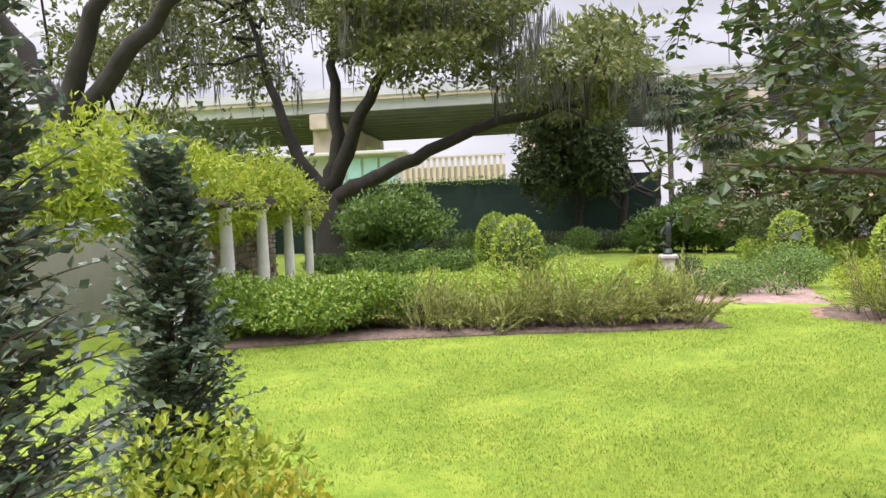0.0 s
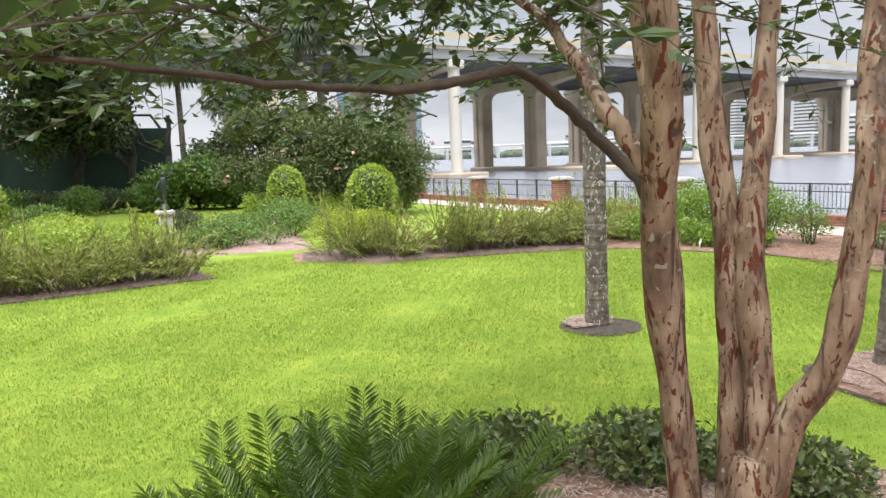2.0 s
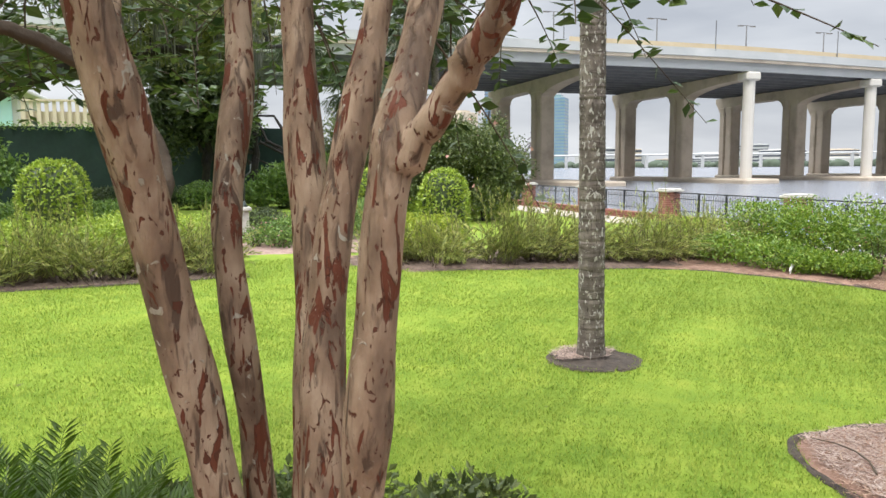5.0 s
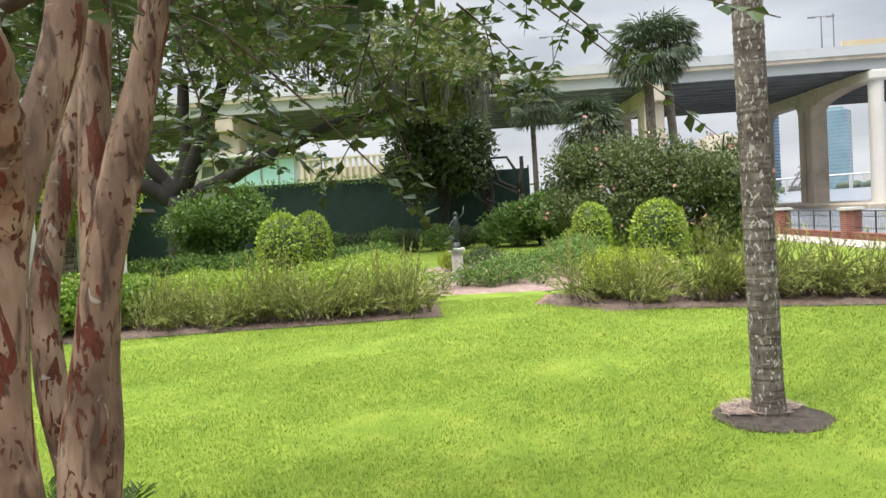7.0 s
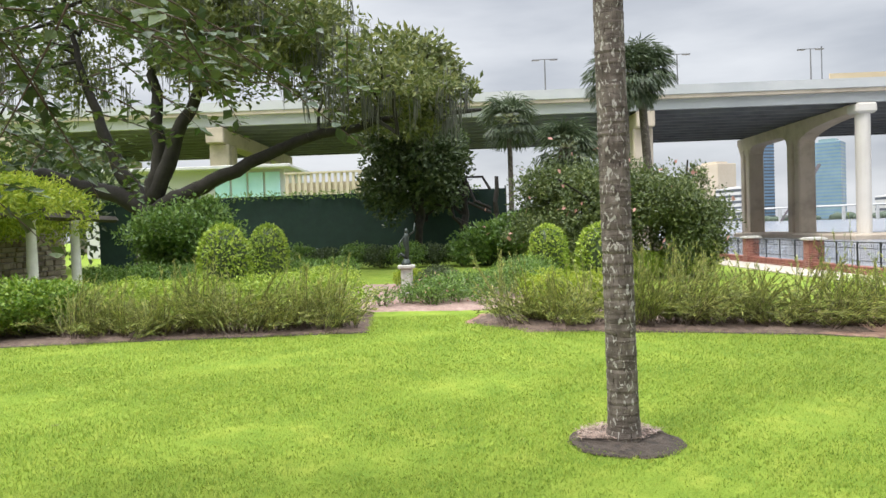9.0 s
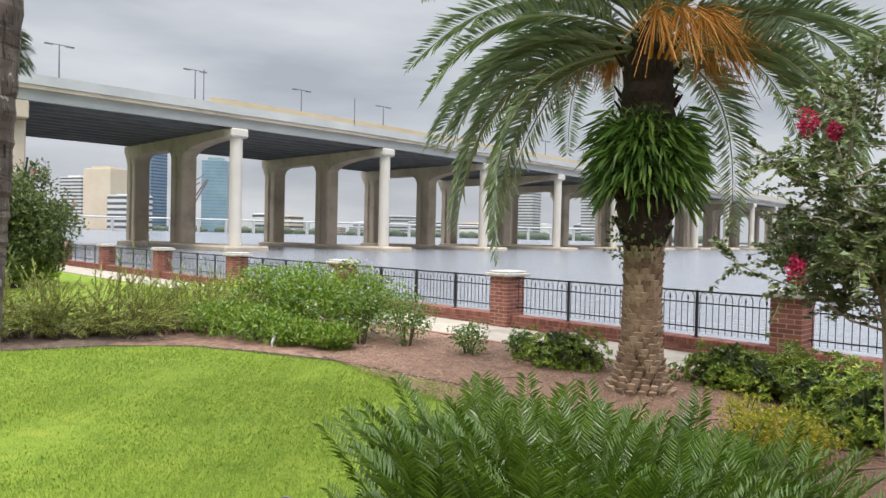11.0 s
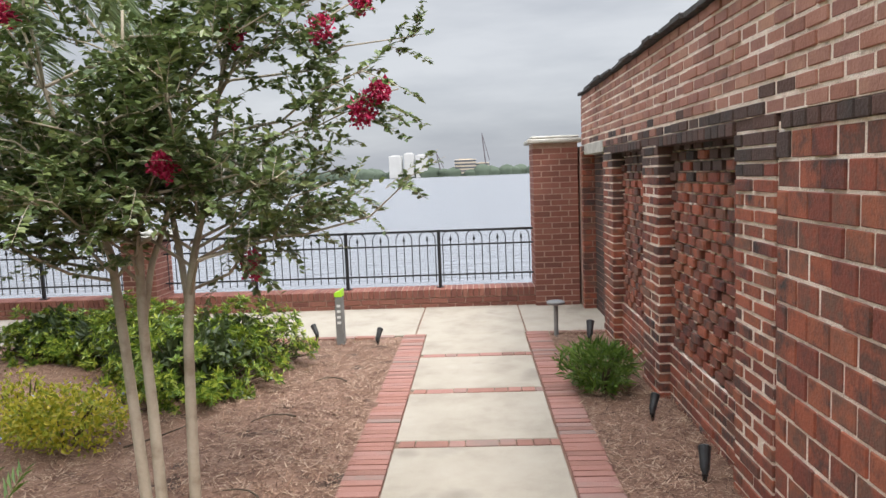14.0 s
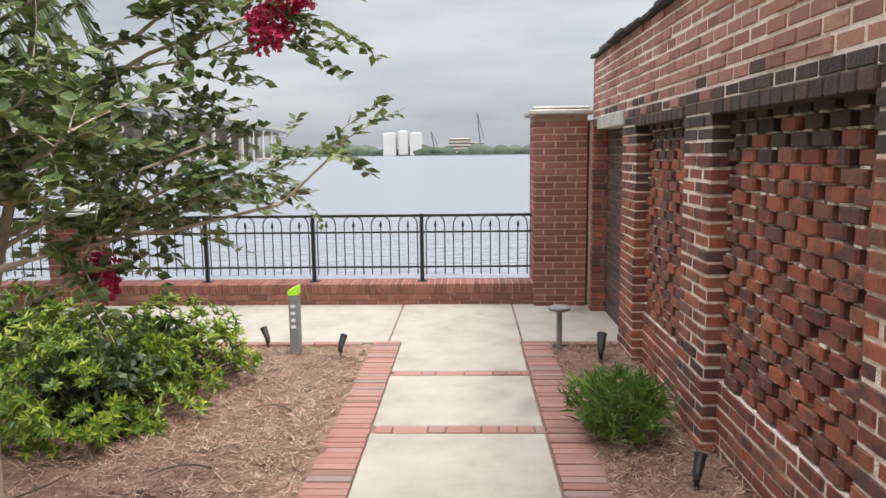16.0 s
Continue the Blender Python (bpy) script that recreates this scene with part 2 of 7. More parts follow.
M = {
    "soil": material("lawn_ground", (0.118, 0.192, 0.020), 0.9, ((0.182, 0.258, 0.030), (0.256, 0.308, 0.044)), 2.4, 0.8, 60, spec=0.15, second=((0.110, 0.120, 0.040), 7.0, 0.70)),
    "grass": foliage("grass_blade", (0.112, 0.196, 0.018), (0.222, 0.310, 0.034), (0.384, 0.434, 0.080), 0.6, spec=0.3, leaf=0.35),
    "mulch": material("pine_mulch", (0.145, 0.078, 0.052), 0.95, ((0.258, 0.150, 0.104), (0.355, 0.228, 0.165)), 7, 1.0, 55, second=((0.092, 0.058, 0.042), 3.0, 0.6)),
    "darkmulch": material("dark_mulch", (0.06, 0.040, 0.030), 0.95, ((0.12, 0.080, 0.058), (0.20, 0.140, 0.104)), 9, 1.0, 55),
    "straw": material("pine_straw", (0.075, 0.040, 0.027), 0.9, ((0.225, 0.120, 0.078), (0.36, 0.218, 0.145), (0.56, 0.42, 0.30)), 3, 0, random="island"),
    "drystraw": material("bleached_straw", (0.17, 0.105, 0.078), 0.9, ((0.30, 0.210, 0.165), (0.42, 0.315, 0.255), (0.52, 0.42, 0.35)), 3, 0, random="island"),
    "roseground": material("rose_bed_soil", (0.17, 0.105, 0.082), 0.95, ((0.27, 0.182, 0.148), (0.36, 0.262, 0.218)), 5, 0.8, 40),
    "concrete": material("walk_concrete", (0.296, 0.256, 0.200), 0.85, ((0.380, 0.334, 0.268), (0.424, 0.378, 0.310)), 2.2, 0.25, 180, second=((0.276, 0.242, 0.196), 1.3, 0.62)),
    "cap": material("cast_stone_cap", (0.33, 0.31, 0.27), 0.85, ((0.46, 0.44, 0.39), (0.55, 0.53, 0.48)), 9, 0.4, 90),
    "mortar": material("lime_mortar", (0.584, 0.466, 0.379), 0.95, ((0.843, 0.693, 0.582), (0.900, 0.820, 0.703)), 14, 0.6, 120),
    "mortar_red": material("red_mortar", (0.36, 0.22, 0.17), 0.95, ((0.46, 0.30, 0.24), (0.50, 0.36, 0.29)), 14, 0.6, 120),
    "oldbrick": material("old_brick", (0.038, 0.030, 0.029), 0.85, ((0.222, 0.060, 0.038), (0.076, 0.045, 0.037), (0.360, 0.100, 0.052), (0.115, 0.058, 0.043), (0.295, 0.078, 0.044), (0.150, 0.078, 0.055), (0.345, 0.108, 0.056), (0.042, 0.036, 0.036)), 9, 0.3, 70, random="object"),
    "oldbrick_i": material("old_brick_wall", (0.038, 0.030, 0.029), 0.85, ((0.222, 0.060, 0.038), (0.076, 0.045, 0.037), (0.360, 0.100, 0.052), (0.115, 0.058, 0.043), (0.295, 0.078, 0.044), (0.150, 0.078, 0.055), (0.345, 0.108, 0.056), (0.042, 0.036, 0.036)), 9, 0.3, 70, random="island"),
    "sootbrick_i": material("soot_stained_brick", (0.030, 0.025, 0.024), 0.9, ((0.075, 0.046, 0.038), (0.110, 0.056, 0.043), (0.050, 0.040, 0.037)), 7, 0.4, 60, random="island"),
    # Bare soil, darkened to hold the shade of a cut or hollow.
    "edging": material("shaded_cut_soil", (0.022, 0.017, 0.013), 0.95, ((0.060, 0.045, 0.033), (0.095, 0.075, 0.055)), 12, 1.0, 60),
    "upbrick_i": material("upper_brick", (0.190, 0.092, 0.070), 0.85, ((0.345, 0.150, 0.104), (0.410, 0.200, 0.143), (0.280, 0.128, 0.100), (0.470, 0.250, 0.168)), 9, 0.3, 70, random="island"),
    "newbrick": material("pier_brick", (0.162, 0.060, 0.044), 0.85, ((0.240, 0.086, 0.060), (0.292, 0.122, 0.086)), 9, 0.5, 130, random="object"),
    "newbrick_i": material("pier_brick_joined", (0.162, 0.060, 0.044), 0.85, ((0.240, 0.086, 0.060), (0.292, 0.122, 0.086)), 9, 0.5, 130, random="island"),
    "paver": material("path_brick", (0.211, 0.110, 0.085), 0.85, ((0.328, 0.152, 0.115), (0.359, 0.184, 0.150), (0.242, 0.184, 0.155)), 9, 0.4, 130, random="object"),
    "paver_i": material("path_brick_joined", (0.211, 0.110, 0.085), 0.85, ((0.328, 0.152, 0.115), (0.359, 0.184, 0.150), (0.242, 0.184, 0.155)), 9, 0.4, 130, random="island"),
    "iron": material("black_iron", (0.012, 0.013, 0.016), 0.4, ((0.02, 0.021, 0.024),), 20, 0.1, 80),
    "flagging": material("dark_coping", (0.03, 0.028, 0.027), 0.8, ((0.07, 0.062, 0.058),), 12, 0.5, 60),
    "greyplastic": material("grey_post", (0.17, 0.17, 0.165), 0.6, ((0.23, 0.23, 0.22),), 14, 0.2, 90),
    "lime": material("lime_cap", (0.42, 0.80, 0.03), 0.4, ((0.50, 0.88, 0.06),), 10, 0.05),
    "blackplastic": material("black_fixture", (0.012, 0.012, 0.013), 0.45, ((0.03, 0.03, 0.032),), 18, 0.1),
    "white": material("white_fixture", (0.72, 0.72, 0.70), 0.4, ((0.8, 0.8, 0.78),), 8, 0.05),
    "crapebark": crape_bark(),
    "palebark": material("pale_bark", (0.30, 0.24, 0.17), 0.75, ((0.44, 0.37, 0.28), (0.50, 0.43, 0.33)), 9, 0.3, 50),
    "palmbark": palm_bark("palm_bark", 0.66),
    "palmpale": palm_bark("lichened_palm_bark", 0.575),
    "datebark": material("date_palm_bark", (0.164, 0.112, 0.070), 0.95, ((0.316, 0.222, 0.147), (0.421, 0.316, 0.222)), 11, 0.9, 45, random="island"),
    "fibre": material("palm_fibre", (0.02, 0.014, 0.01), 0.95, ((0.06, 0.038, 0.025),), 14, 1.0, 40),
    "oakbark": material("oak_bark", (0.018, 0.015, 0.013), 0.95, ((0.040, 0.034, 0.029),), 3, 1.0, 14),
    "stem": material("shrub_stem", (0.060, 0.041, 0.026), 0.9, ((0.112, 0.083, 0.056),), 8, 0.3, 60),
    "bridge": material("bridge_concrete", (0.343, 0.284, 0.221), 0.85, ((0.489, 0.412, 0.322), (0.551, 0.470, 0.377)), 0.22, 0.2, 3.0),
    "bridgepale": material("pale_column", (0.539, 0.504, 0.447), 0.85, ((0.614, 0.576, 0.516),), 0.2, 0.2, 3.0),
    "bridgegrey": material("parapet_grey", (0.36, 0.37, 0.37), 0.85, ((0.48, 0.48, 0.47),), 0.12, 0.2, 3.0),
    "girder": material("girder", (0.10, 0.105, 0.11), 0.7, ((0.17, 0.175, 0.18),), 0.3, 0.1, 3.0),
    "tan": material("tan_barrier", (0.48, 0.38, 0.24), 0.85, ((0.56, 0.46, 0.31),), 0.2, 0.1, 3.0),
    "stucco": material("garden_stucco", (0.42, 0.39, 0.35), 0.9, ((0.52, 0.49, 0.45),), 1.2, 0.3, 60),
    "stone": material("field_stone", (0.16, 0.12, 0.10), 0.9, ((0.30, 0.235, 0.20), (0.40, 0.33, 0.28)), 6, 0.6, 40, random="island"),
    "column": material("pergola_column", (0.50, 0.48, 0.44), 0.8, ((0.62, 0.60, 0.56),), 5, 0.3, 60),
    "timber": material("dark_timber", (0.05, 0.04, 0.033), 0.85, ((0.09, 0.075, 0.06),), 6, 0.3, 40),
    "screen": material("windscreen", (0.004, 0.018, 0.014), 0.8, ((0.008, 0.03, 0.022),), 2.5, 0.5, 5),
    "bronze": material("dark_bronze", (0.03, 0.035, 0.03), 0.5, ((0.06, 0.075, 0.065),), 8, 0.2, 50, metal=0.5),
    "glassblue": material("tower_glass", (0.12, 0.20, 0.30), 0.25, ((0.20, 0.30, 0.42),), 0.03, 0),
    "glassgreen": material("green_glass", (0.16, 0.25, 0.27), 0.25, ((0.25, 0.35, 0.36),), 0.03, 0),
    "glassdark": material("dark_glass", (0.05, 0.06, 0.075), 0.3, ((0.10, 0.11, 0.13),), 0.05, 0),
    "faraway": material("far_white_wall", (0.496, 0.488, 0.472), 0.9, ((0.576, 0.568, 0.552),), 0.05, 0),
    "fartan": material("far_tan_wall", (0.48, 0.40, 0.30), 0.9, ((0.56, 0.48, 0.38),), 0.05, 0),
    "fartree": material("far_trees", (0.055, 0.075, 0.05), 0.95, ((0.09, 0.115, 0.08),), 0.06, 0.5, 0.5),
    "farsteel": material("far_steel", (0.10, 0.09, 0.10), 0.7, ((0.16, 0.13, 0.14),), 0.1, 0),
    "teal": material("teal_glazing", (0.38, 0.66, 0.68), 0.25, ((0.52, 0.76, 0.78),), 0.3, 0),
    "L_crape": foliage("crape_leaf", (0.030, 0.063, 0.017), (0.055, 0.098, 0.023), (0.103, 0.149, 0.032), 0.4),
    "L_myrtle": foliage("myrtle_leaf", (0.078, 0.118, 0.042), (0.138, 0.190, 0.064), (0.265, 0.310, 0.112), 0.36),
    "L_box": foliage("boxwood_leaf", (0.149, 0.234, 0.022), (0.264, 0.371, 0.039), (0.445, 0.522, 0.077), 0.45),
    "L_lime": foliage("lime_leaf", (0.154, 0.240, 0.019), (0.297, 0.370, 0.028), (0.440, 0.480, 0.057), 0.5, leaf=0.35),
    "L_yellow": foliage("yellow_leaf", (0.187, 0.250, 0.019), (0.396, 0.400, 0.033), (0.660, 0.530, 0.067), 0.5, leaf=0.35),
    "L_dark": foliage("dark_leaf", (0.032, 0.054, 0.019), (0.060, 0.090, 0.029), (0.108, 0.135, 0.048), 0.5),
    "L_holly": foliage("holly_leaf", (0.058, 0.096, 0.056), (0.105, 0.162, 0.092), (0.235, 0.295, 0.175), 0.28),
    "L_pitto": foliage("pittosporum_leaf", (0.056, 0.108, 0.015), (0.162, 0.250, 0.030), (0.486, 0.540, 0.081), 0.32),
    "L_mid": foliage("shrub_leaf", (0.064, 0.120, 0.022), (0.118, 0.210, 0.036), (0.216, 0.315, 0.060), 0.4),
    "L_green": foliage("bright_shrub_leaf", (0.083, 0.164, 0.016), (0.149, 0.252, 0.023), (0.282, 0.365, 0.042), 0.4),
    "L_wispy": foliage("wispy_leaf", (0.096, 0.135, 0.029), (0.234, 0.275, 0.062), (0.492, 0.470, 0.132), 0.6),
    "L_oak": foliage("oak_leaf", (0.072, 0.095, 0.027), (0.130, 0.158, 0.043), (0.240, 0.250, 0.076), 0.5),
    "L_thicket": foliage("thicket_leaf", (0.048, 0.072, 0.021), (0.091, 0.126, 0.034), (0.174, 0.205, 0.058), 0.45),
    "moss": foliage("spanish_moss", (0.108, 0.112, 0.090), (0.158, 0.162, 0.133), (0.216, 0.216, 0.180), 0.9, 0.2),
    "L_zamia": foliage("zamia_leaflet", (0.029, 0.072, 0.007), (0.062, 0.121, 0.009), (0.146, 0.204, 0.020), 0.32),
    "L_palm": foliage("date_palm_leaflet", (0.135, 0.210, 0.100), (0.265, 0.345, 0.180), (0.50, 0.58, 0.37), 0.28, spec=0.8, leaf=0.15),
    "L_sabal": foliage("sabal_leaf", (0.040, 0.062, 0.030), (0.075, 0.105, 0.050), (0.140, 0.170, 0.090), 0.45),
    "L_fern": foliage("fern_leaf", (0.060, 0.135, 0.022), (0.115, 0.222, 0.036), (0.225, 0.340, 0.070), 0.42),
    "rachis": material("palm_rachis", (0.20, 0.23, 0.09), 0.5, ((0.28, 0.29, 0.13),), 5, 0),
    "orange": material("date_stalk", (0.45, 0.17, 0.02), 0.6, ((0.62, 0.27, 0.045), (0.70, 0.36, 0.09)), 8, 0, random="island"),
    "pink": material("crape_flower", (0.383, 0.010, 0.051), 0.6, ((0.561, 0.025, 0.111), (0.680, 0.085, 0.187)), 8, 0, leaf=0.2, random="island"),
    "palepink": material("pale_blossom", (0.40, 0.20, 0.16), 0.7, ((0.55, 0.30, 0.25),), 8, 0, leaf=0.2, random="island"),
    "blue": material("blue_flower", (0.30, 0.36, 0.60), 0.6, ((0.42, 0.47, 0.70),), 8, 0, random="island"),
}


def water_material():
    m = bpy.data.materials.new("river_water")
    m.use_nodes = True
    nd, lk = m.node_tree.nodes, m.node_tree.links
    bs = nd["Principled BSDF"]
    bs.inputs["Base Color"].default_value = (0.20, 0.21, 0.23, 1)
    bs.inputs["Roughness"].default_value = 0.24
    geo = nd.new("ShaderNodeNewGeometry")
    mp = nd.new("ShaderNodeMapping")
    mp.inputs["Scale"].default_value = (0.55, 1.0, 1.0)
    lk.new(geo.outputs["Position"], mp.inputs[0])
    heights = []
    for scale, detail in ((0.35, 4), (2.6, 5)):
        n = nd.new("ShaderNodeTexNoise")
        n.inputs["Scale"].default_value, n.inputs["Detail"].default_value = scale, detail
        lk.new(mp.outputs[0], n.inputs["Vector"])
        heights.append(n.outputs[0])
    add = nd.new("ShaderNodeMath")
    add.operation = "ADD"
    lk.new(heights[0], add.inputs[0])
    lk.new(heights[1], add.inputs[1])
    bp = nd.new("ShaderNodeBump")
    bp.inputs["Strength"].default_value, bp.inputs["Distance"].default_value = 0.5, 0.2
    lk.new(add.outputs[0], bp.inputs["Height"])
    lk.new(bp.outputs[0], bs.inputs["Normal"])
    return m


M["water"] = water_material()
rng = np.random.default_rng(7)

# ---- mesh tools ----


class Shape:
    """Gathers vertices and faces of one mesh."""

    def __init__(self):
        self.v, self.f, self.n = [], [], 0

    def add(self, verts, *faces):
        verts = np.asarray(verts, float).reshape(-1, 3)
        self.v.append(verts)
        for f in faces:
            f = np.asarray(f, int)
            if f.ndim == 1:
                f = f[None]
            self.f.append(f + self.n)
        self.n += len(verts)
        return self

    def mesh(self, name, mat, smooth=False):
        me = bpy.data.meshes.new(name)
        v = np.concatenate(self.v)
        me.vertices.add(len(v))
        me.vertices.foreach_set("co", v.astype(np.float32).ravel())
        loops = np.concatenate([f.ravel() for f in self.f])
        totals = np.concatenate([np.full(len(f), f.shape[1]) for f in self.f])
        starts = np.concatenate(([0], np.cumsum(totals)[:-1]))
        me.loops.add(len(loops))
        me.loops.foreach_set("vertex_index", loops.astype(np.int32))
        me.polygons.add(len(totals))
        me.polygons.foreach_set("loop_start", starts.astype(np.int32))
        me.polygons.foreach_set("use_smooth", np.full(len(totals), smooth))
        me.update(calc_edges=True)
        me.validate()
        me.materials.append(mat)
        return me

    def box(self, x0, x1, y0, y1, z0, z1, b=0.0):
        """A box; with b its upright and level edges are chamfered."""
        if not b:
            v = [(x, y, z) for z in (z0, z1) for y in (y0, y1) for x in (x0, x1)]
            return self.add(v, [(0, 2, 3, 1), (4, 5, 7, 6), (0, 1, 5, 4), (2, 6, 7, 3), (0, 4, 6, 2), (1, 3, 7, 5)])
        lo, hi = np.array((x0, y0, z0), float), np.array((x1, y1, z1), float)
        v, f = CHAMFER
        s = hi - lo
        p = np.sign(v) * 0.5
        inset = (np.abs(v) < 0.45)
        q = p * s - np.sign(v) * inset * b
        return self.add(q + (lo + hi) / 2, *f)

    def tube(self, pts, radii, sides=8, cap=True):
        pts = np.asarray(pts, float)
        radii = np.broadcast_to(np.asarray(radii, float), len(pts))
        tan = np.gradient(pts, axis=0)
        tan /= np.linalg.norm(tan, axis=1)[:, None] + 1e-9
        ref = np.array((0.3, 0.2, 0.9)) if abs(tan[0][2]) < 0.8 else np.array((1.0, 0.1, 0))
        rings = []
        for p, t, r in zip(pts, tan, radii):
            a = np.cross(t, ref)
            a /= np.linalg.norm(a) + 1e-9
            c = np.cross(t, a)
            ref = np.cross(a, t) if abs(t @ ref) > 0.95 else ref
            ang = np.arange(sides) * 2 * math.pi / sides
            rings.append(p + r * (np.cos(ang)[:, None] * a + np.sin(ang)[:, None] * c))
        v = np.concatenate(rings)
        i = np.arange(len(pts) - 1)[:, None] * sides
        j = np.arange(sides)[None]
        k = (j + 1) % sides
        q = np.stack([i + j, i + k, i + k + sides, i + j + sides], -1).reshape(-1, 4)
        self.add(v, q, *([np.arange(sides)[::-1], np.arange(sides) + (len(pts) - 1) * sides] if cap else []))
        return self

    def leaves(self, p, d, n, length, width, fold=0.1):
        """Pointed, folded leaves from points p along d, with faces towards n."""
        p, d, n = (np.asarray(a, float) for a in (p, d, n))
        d = d / (np.linalg.norm(d, axis=1)[:, None] + 1e-9)
        s = np.cross(d, n)
        s /= np.linalg.norm(s, axis=1)[:, None] + 1e-9
        n = np.cross(s, d)
        L = np.broadcast_to(np.asarray(length, float), len(p))[:, None]
        W = np.broadcast_to(np.asarray(width, float), len(p))[:, None]
        mid = p + d * L * 0.45
        v = np.stack([p, mid + s * W / 2 + n * L * fold, p + d * L - n * L * fold * 0.6, mid - s * W / 2 + n * L * fold], 1).reshape(-1, 3)
        i = np.arange(len(p))[:, None] * 4
        return self.add(v, np.concatenate([i + [0, 1, 2], i + [0, 2, 3]]))


def chamfered_cube():
    bm = bmesh.new()
    bmesh.ops.create_cube(bm, size=1)
    bmesh.ops.bevel(bm, geom=bm.edges[:], offset=0.1, segments=1, affect="EDGES")
    bm.verts.ensure_lookup_table()
    v = np.array([tuple(q.co) for q in bm.verts])
    by = {}
    for f in bm.faces:
        by.setdefault(len(f.verts), []).append([q.index for q in f.verts])
    bm.free()
    return v, [np.array(a) for a in by.values()]


CHAMFER = chamfered_cube()


def unit_block(name, mat, b=0.06):
    """A worn block one unit across, to be scaled by its object."""
    v, f = CHAMFER
    s = Shape()
    s.add(np.where(np.abs(v) < 0.45, np.sign(v) * (0.5 - b), v), *f)
    return s.mesh(name, mat)


def thing(name, label, category, at=(0, 0, 0), group="", kind=""):
    ob = new(name)
    ob.location = at
    ob.empty_display_size = 0.1
    return tagged(ob, label, category, group, kind)


def part(name, shape, mat, parent, label="", smooth=False):
    """One mesh under its thing; the shape is given in world places."""
    ob = new(name, shape.mesh(name, mat, smooth))
    ob.parent = parent
    if parent is not None:
        base = parent
        off = Vector((0, 0, 0))
        while base is not None:
            off += base.location
            base = base.parent
        ob.location = -off
    return tagged(ob, label)


def single(name, shape, mat, label, category, group="", kind="", smooth=False):
    return tagged(new(name, shape.mesh(name, mat, smooth)), label, category, group, kind)


def unit(v):
    return v / (np.linalg.norm(v, axis=-1, keepdims=True) + 1e-9)


def ground_z(x, y):
    """The garden rises a little from the river walk."""
    x, y = np.asarray(x, float), np.asarray(y, float)
    s = np.clip((-5.0 - y) / 6.0, 0, 1)
    hollow = 0.11 * np.exp(-((x + 6.2) ** 2 + (y + 10.3) ** 2) / 7.0)
    return 0.2 * s * s * (3 - 2 * s) - hollow


def gz(x, y):
    return float(ground_z(x, y))


def inside(poly, x, y):
    """Which of the points lie in the polygon, and how far they lie from its edge."""
    poly = np.asarray(poly, float)
    x, y = np.asarray(x, float), np.asarray(y, float)
    hit = np.zeros(x.shape, bool)
    far = np.full(x.shape, 1e9)
    for (x0, y0), (x1, y1) in zip(poly, np.roll(poly, -1, 0)):
        c = ((y0 > y) != (y1 > y)) & (x < (x1 - x0) * (y - y0) / (y1 - y0 + 1e-12) + x0)
        hit ^= c
        ex, ey = x1 - x0, y1 - y0
        t = np.clip(((x - x0) * ex + (y - y0) * ey) / (ex * ex + ey * ey + 1e-12), 0, 1)
        far = np.minimum(far, np.hypot(x - x0 - t * ex, y - y0 - t * ey))
    return hit, far


def wave(x, y, f=1.0, s=0.0):
    """A cheap smooth noise about -1 to 1."""
    return (np.sin(1.7 * f * x + 2.1 * f * y + s) + np.sin(-2.9 * f * x + 1.3 * f * y + 2 * s + 1) + np.sin(4.3 * f * x + 3.7 * f * y + 3 * s)) / 3
# ---- ground, lawn and beds ----
EAST_BED = [(-0.86, -1.5), (-0.86, -11.2), (-2.0, -11.3), (-2.8, -10.62), (-3.55, -10.5), (-3.98, -10.2), (-4.02, -9.7), (-3.9, -9.0), (-3.75, -8.0),
            (-3.65, -6.6), (-3.8, -5.5), (-4.3, -4.7), (-5.3, -4.2), (-6.8, -4.3), (-8.4, -4.45), (-9.5, -4.85), (-10.6, -5.4), (-11.2, -6.4),
            (-11.2, -9.2), (-11.25, -10.4), (-12.4, -11.5), (-13.4, -11.2), (-14.2, -9), (-14.2, -1.5)]
CRAPE_BED = [(-0.86, -11.6), (-2.05, -11.5), (-2.8, -11.65), (-3.5, -12.15), (-3.75, -12.8), (-4.1, -13.4), (-4.1, -16), (-3.9, -18.5), (-0.86, -18.5)]
HEDGE_BED = [(-11.55, -12.95), (-11.45, -15), (-11.3, -17), (-11.1, -18.6), (-10.6, -20.6), (-15.2, -20.8), (-14.6, -13.2)]
ROSE_BED = [(-14.3, -13.1), (-14.3, -11.4), (-13.8, -10.6), (-18.2, -9.6), (-21, -10.4), (-21.5, -15.5), (-18, -16.2), (-14.7, -15.6)]
FEATHER_BED = [(-11.16, -5.4), (-11.16, -10.4), (-12.35, -11.45), (-13.3, -11.15), (-14.1, -9.0), (-14.1, -5.4)]
PALM_RING = [(-6.14 + 0.40 * math.cos(a), -10.30 + 0.40 * math.sin(a)) for a in np.linspace(0, 6.1, 22)]
EAST_STRIP = [(0.6, -1.5), (1.4, -1.5), (1.4, -12), (0.6, -12)]


def sheet(xs, ys, z):
    X, Y = np.meshgrid(xs, ys)
    v = np.stack([X, Y, z(X, Y)], -1).reshape(-1, 3)
    w = len(xs)
    i = (np.arange(len(ys) - 1)[:, None] * w + np.arange(w - 1)[None]).reshape(-1)
    return v, np.stack([i, i + 1, i + w + 1, i + w], 1)


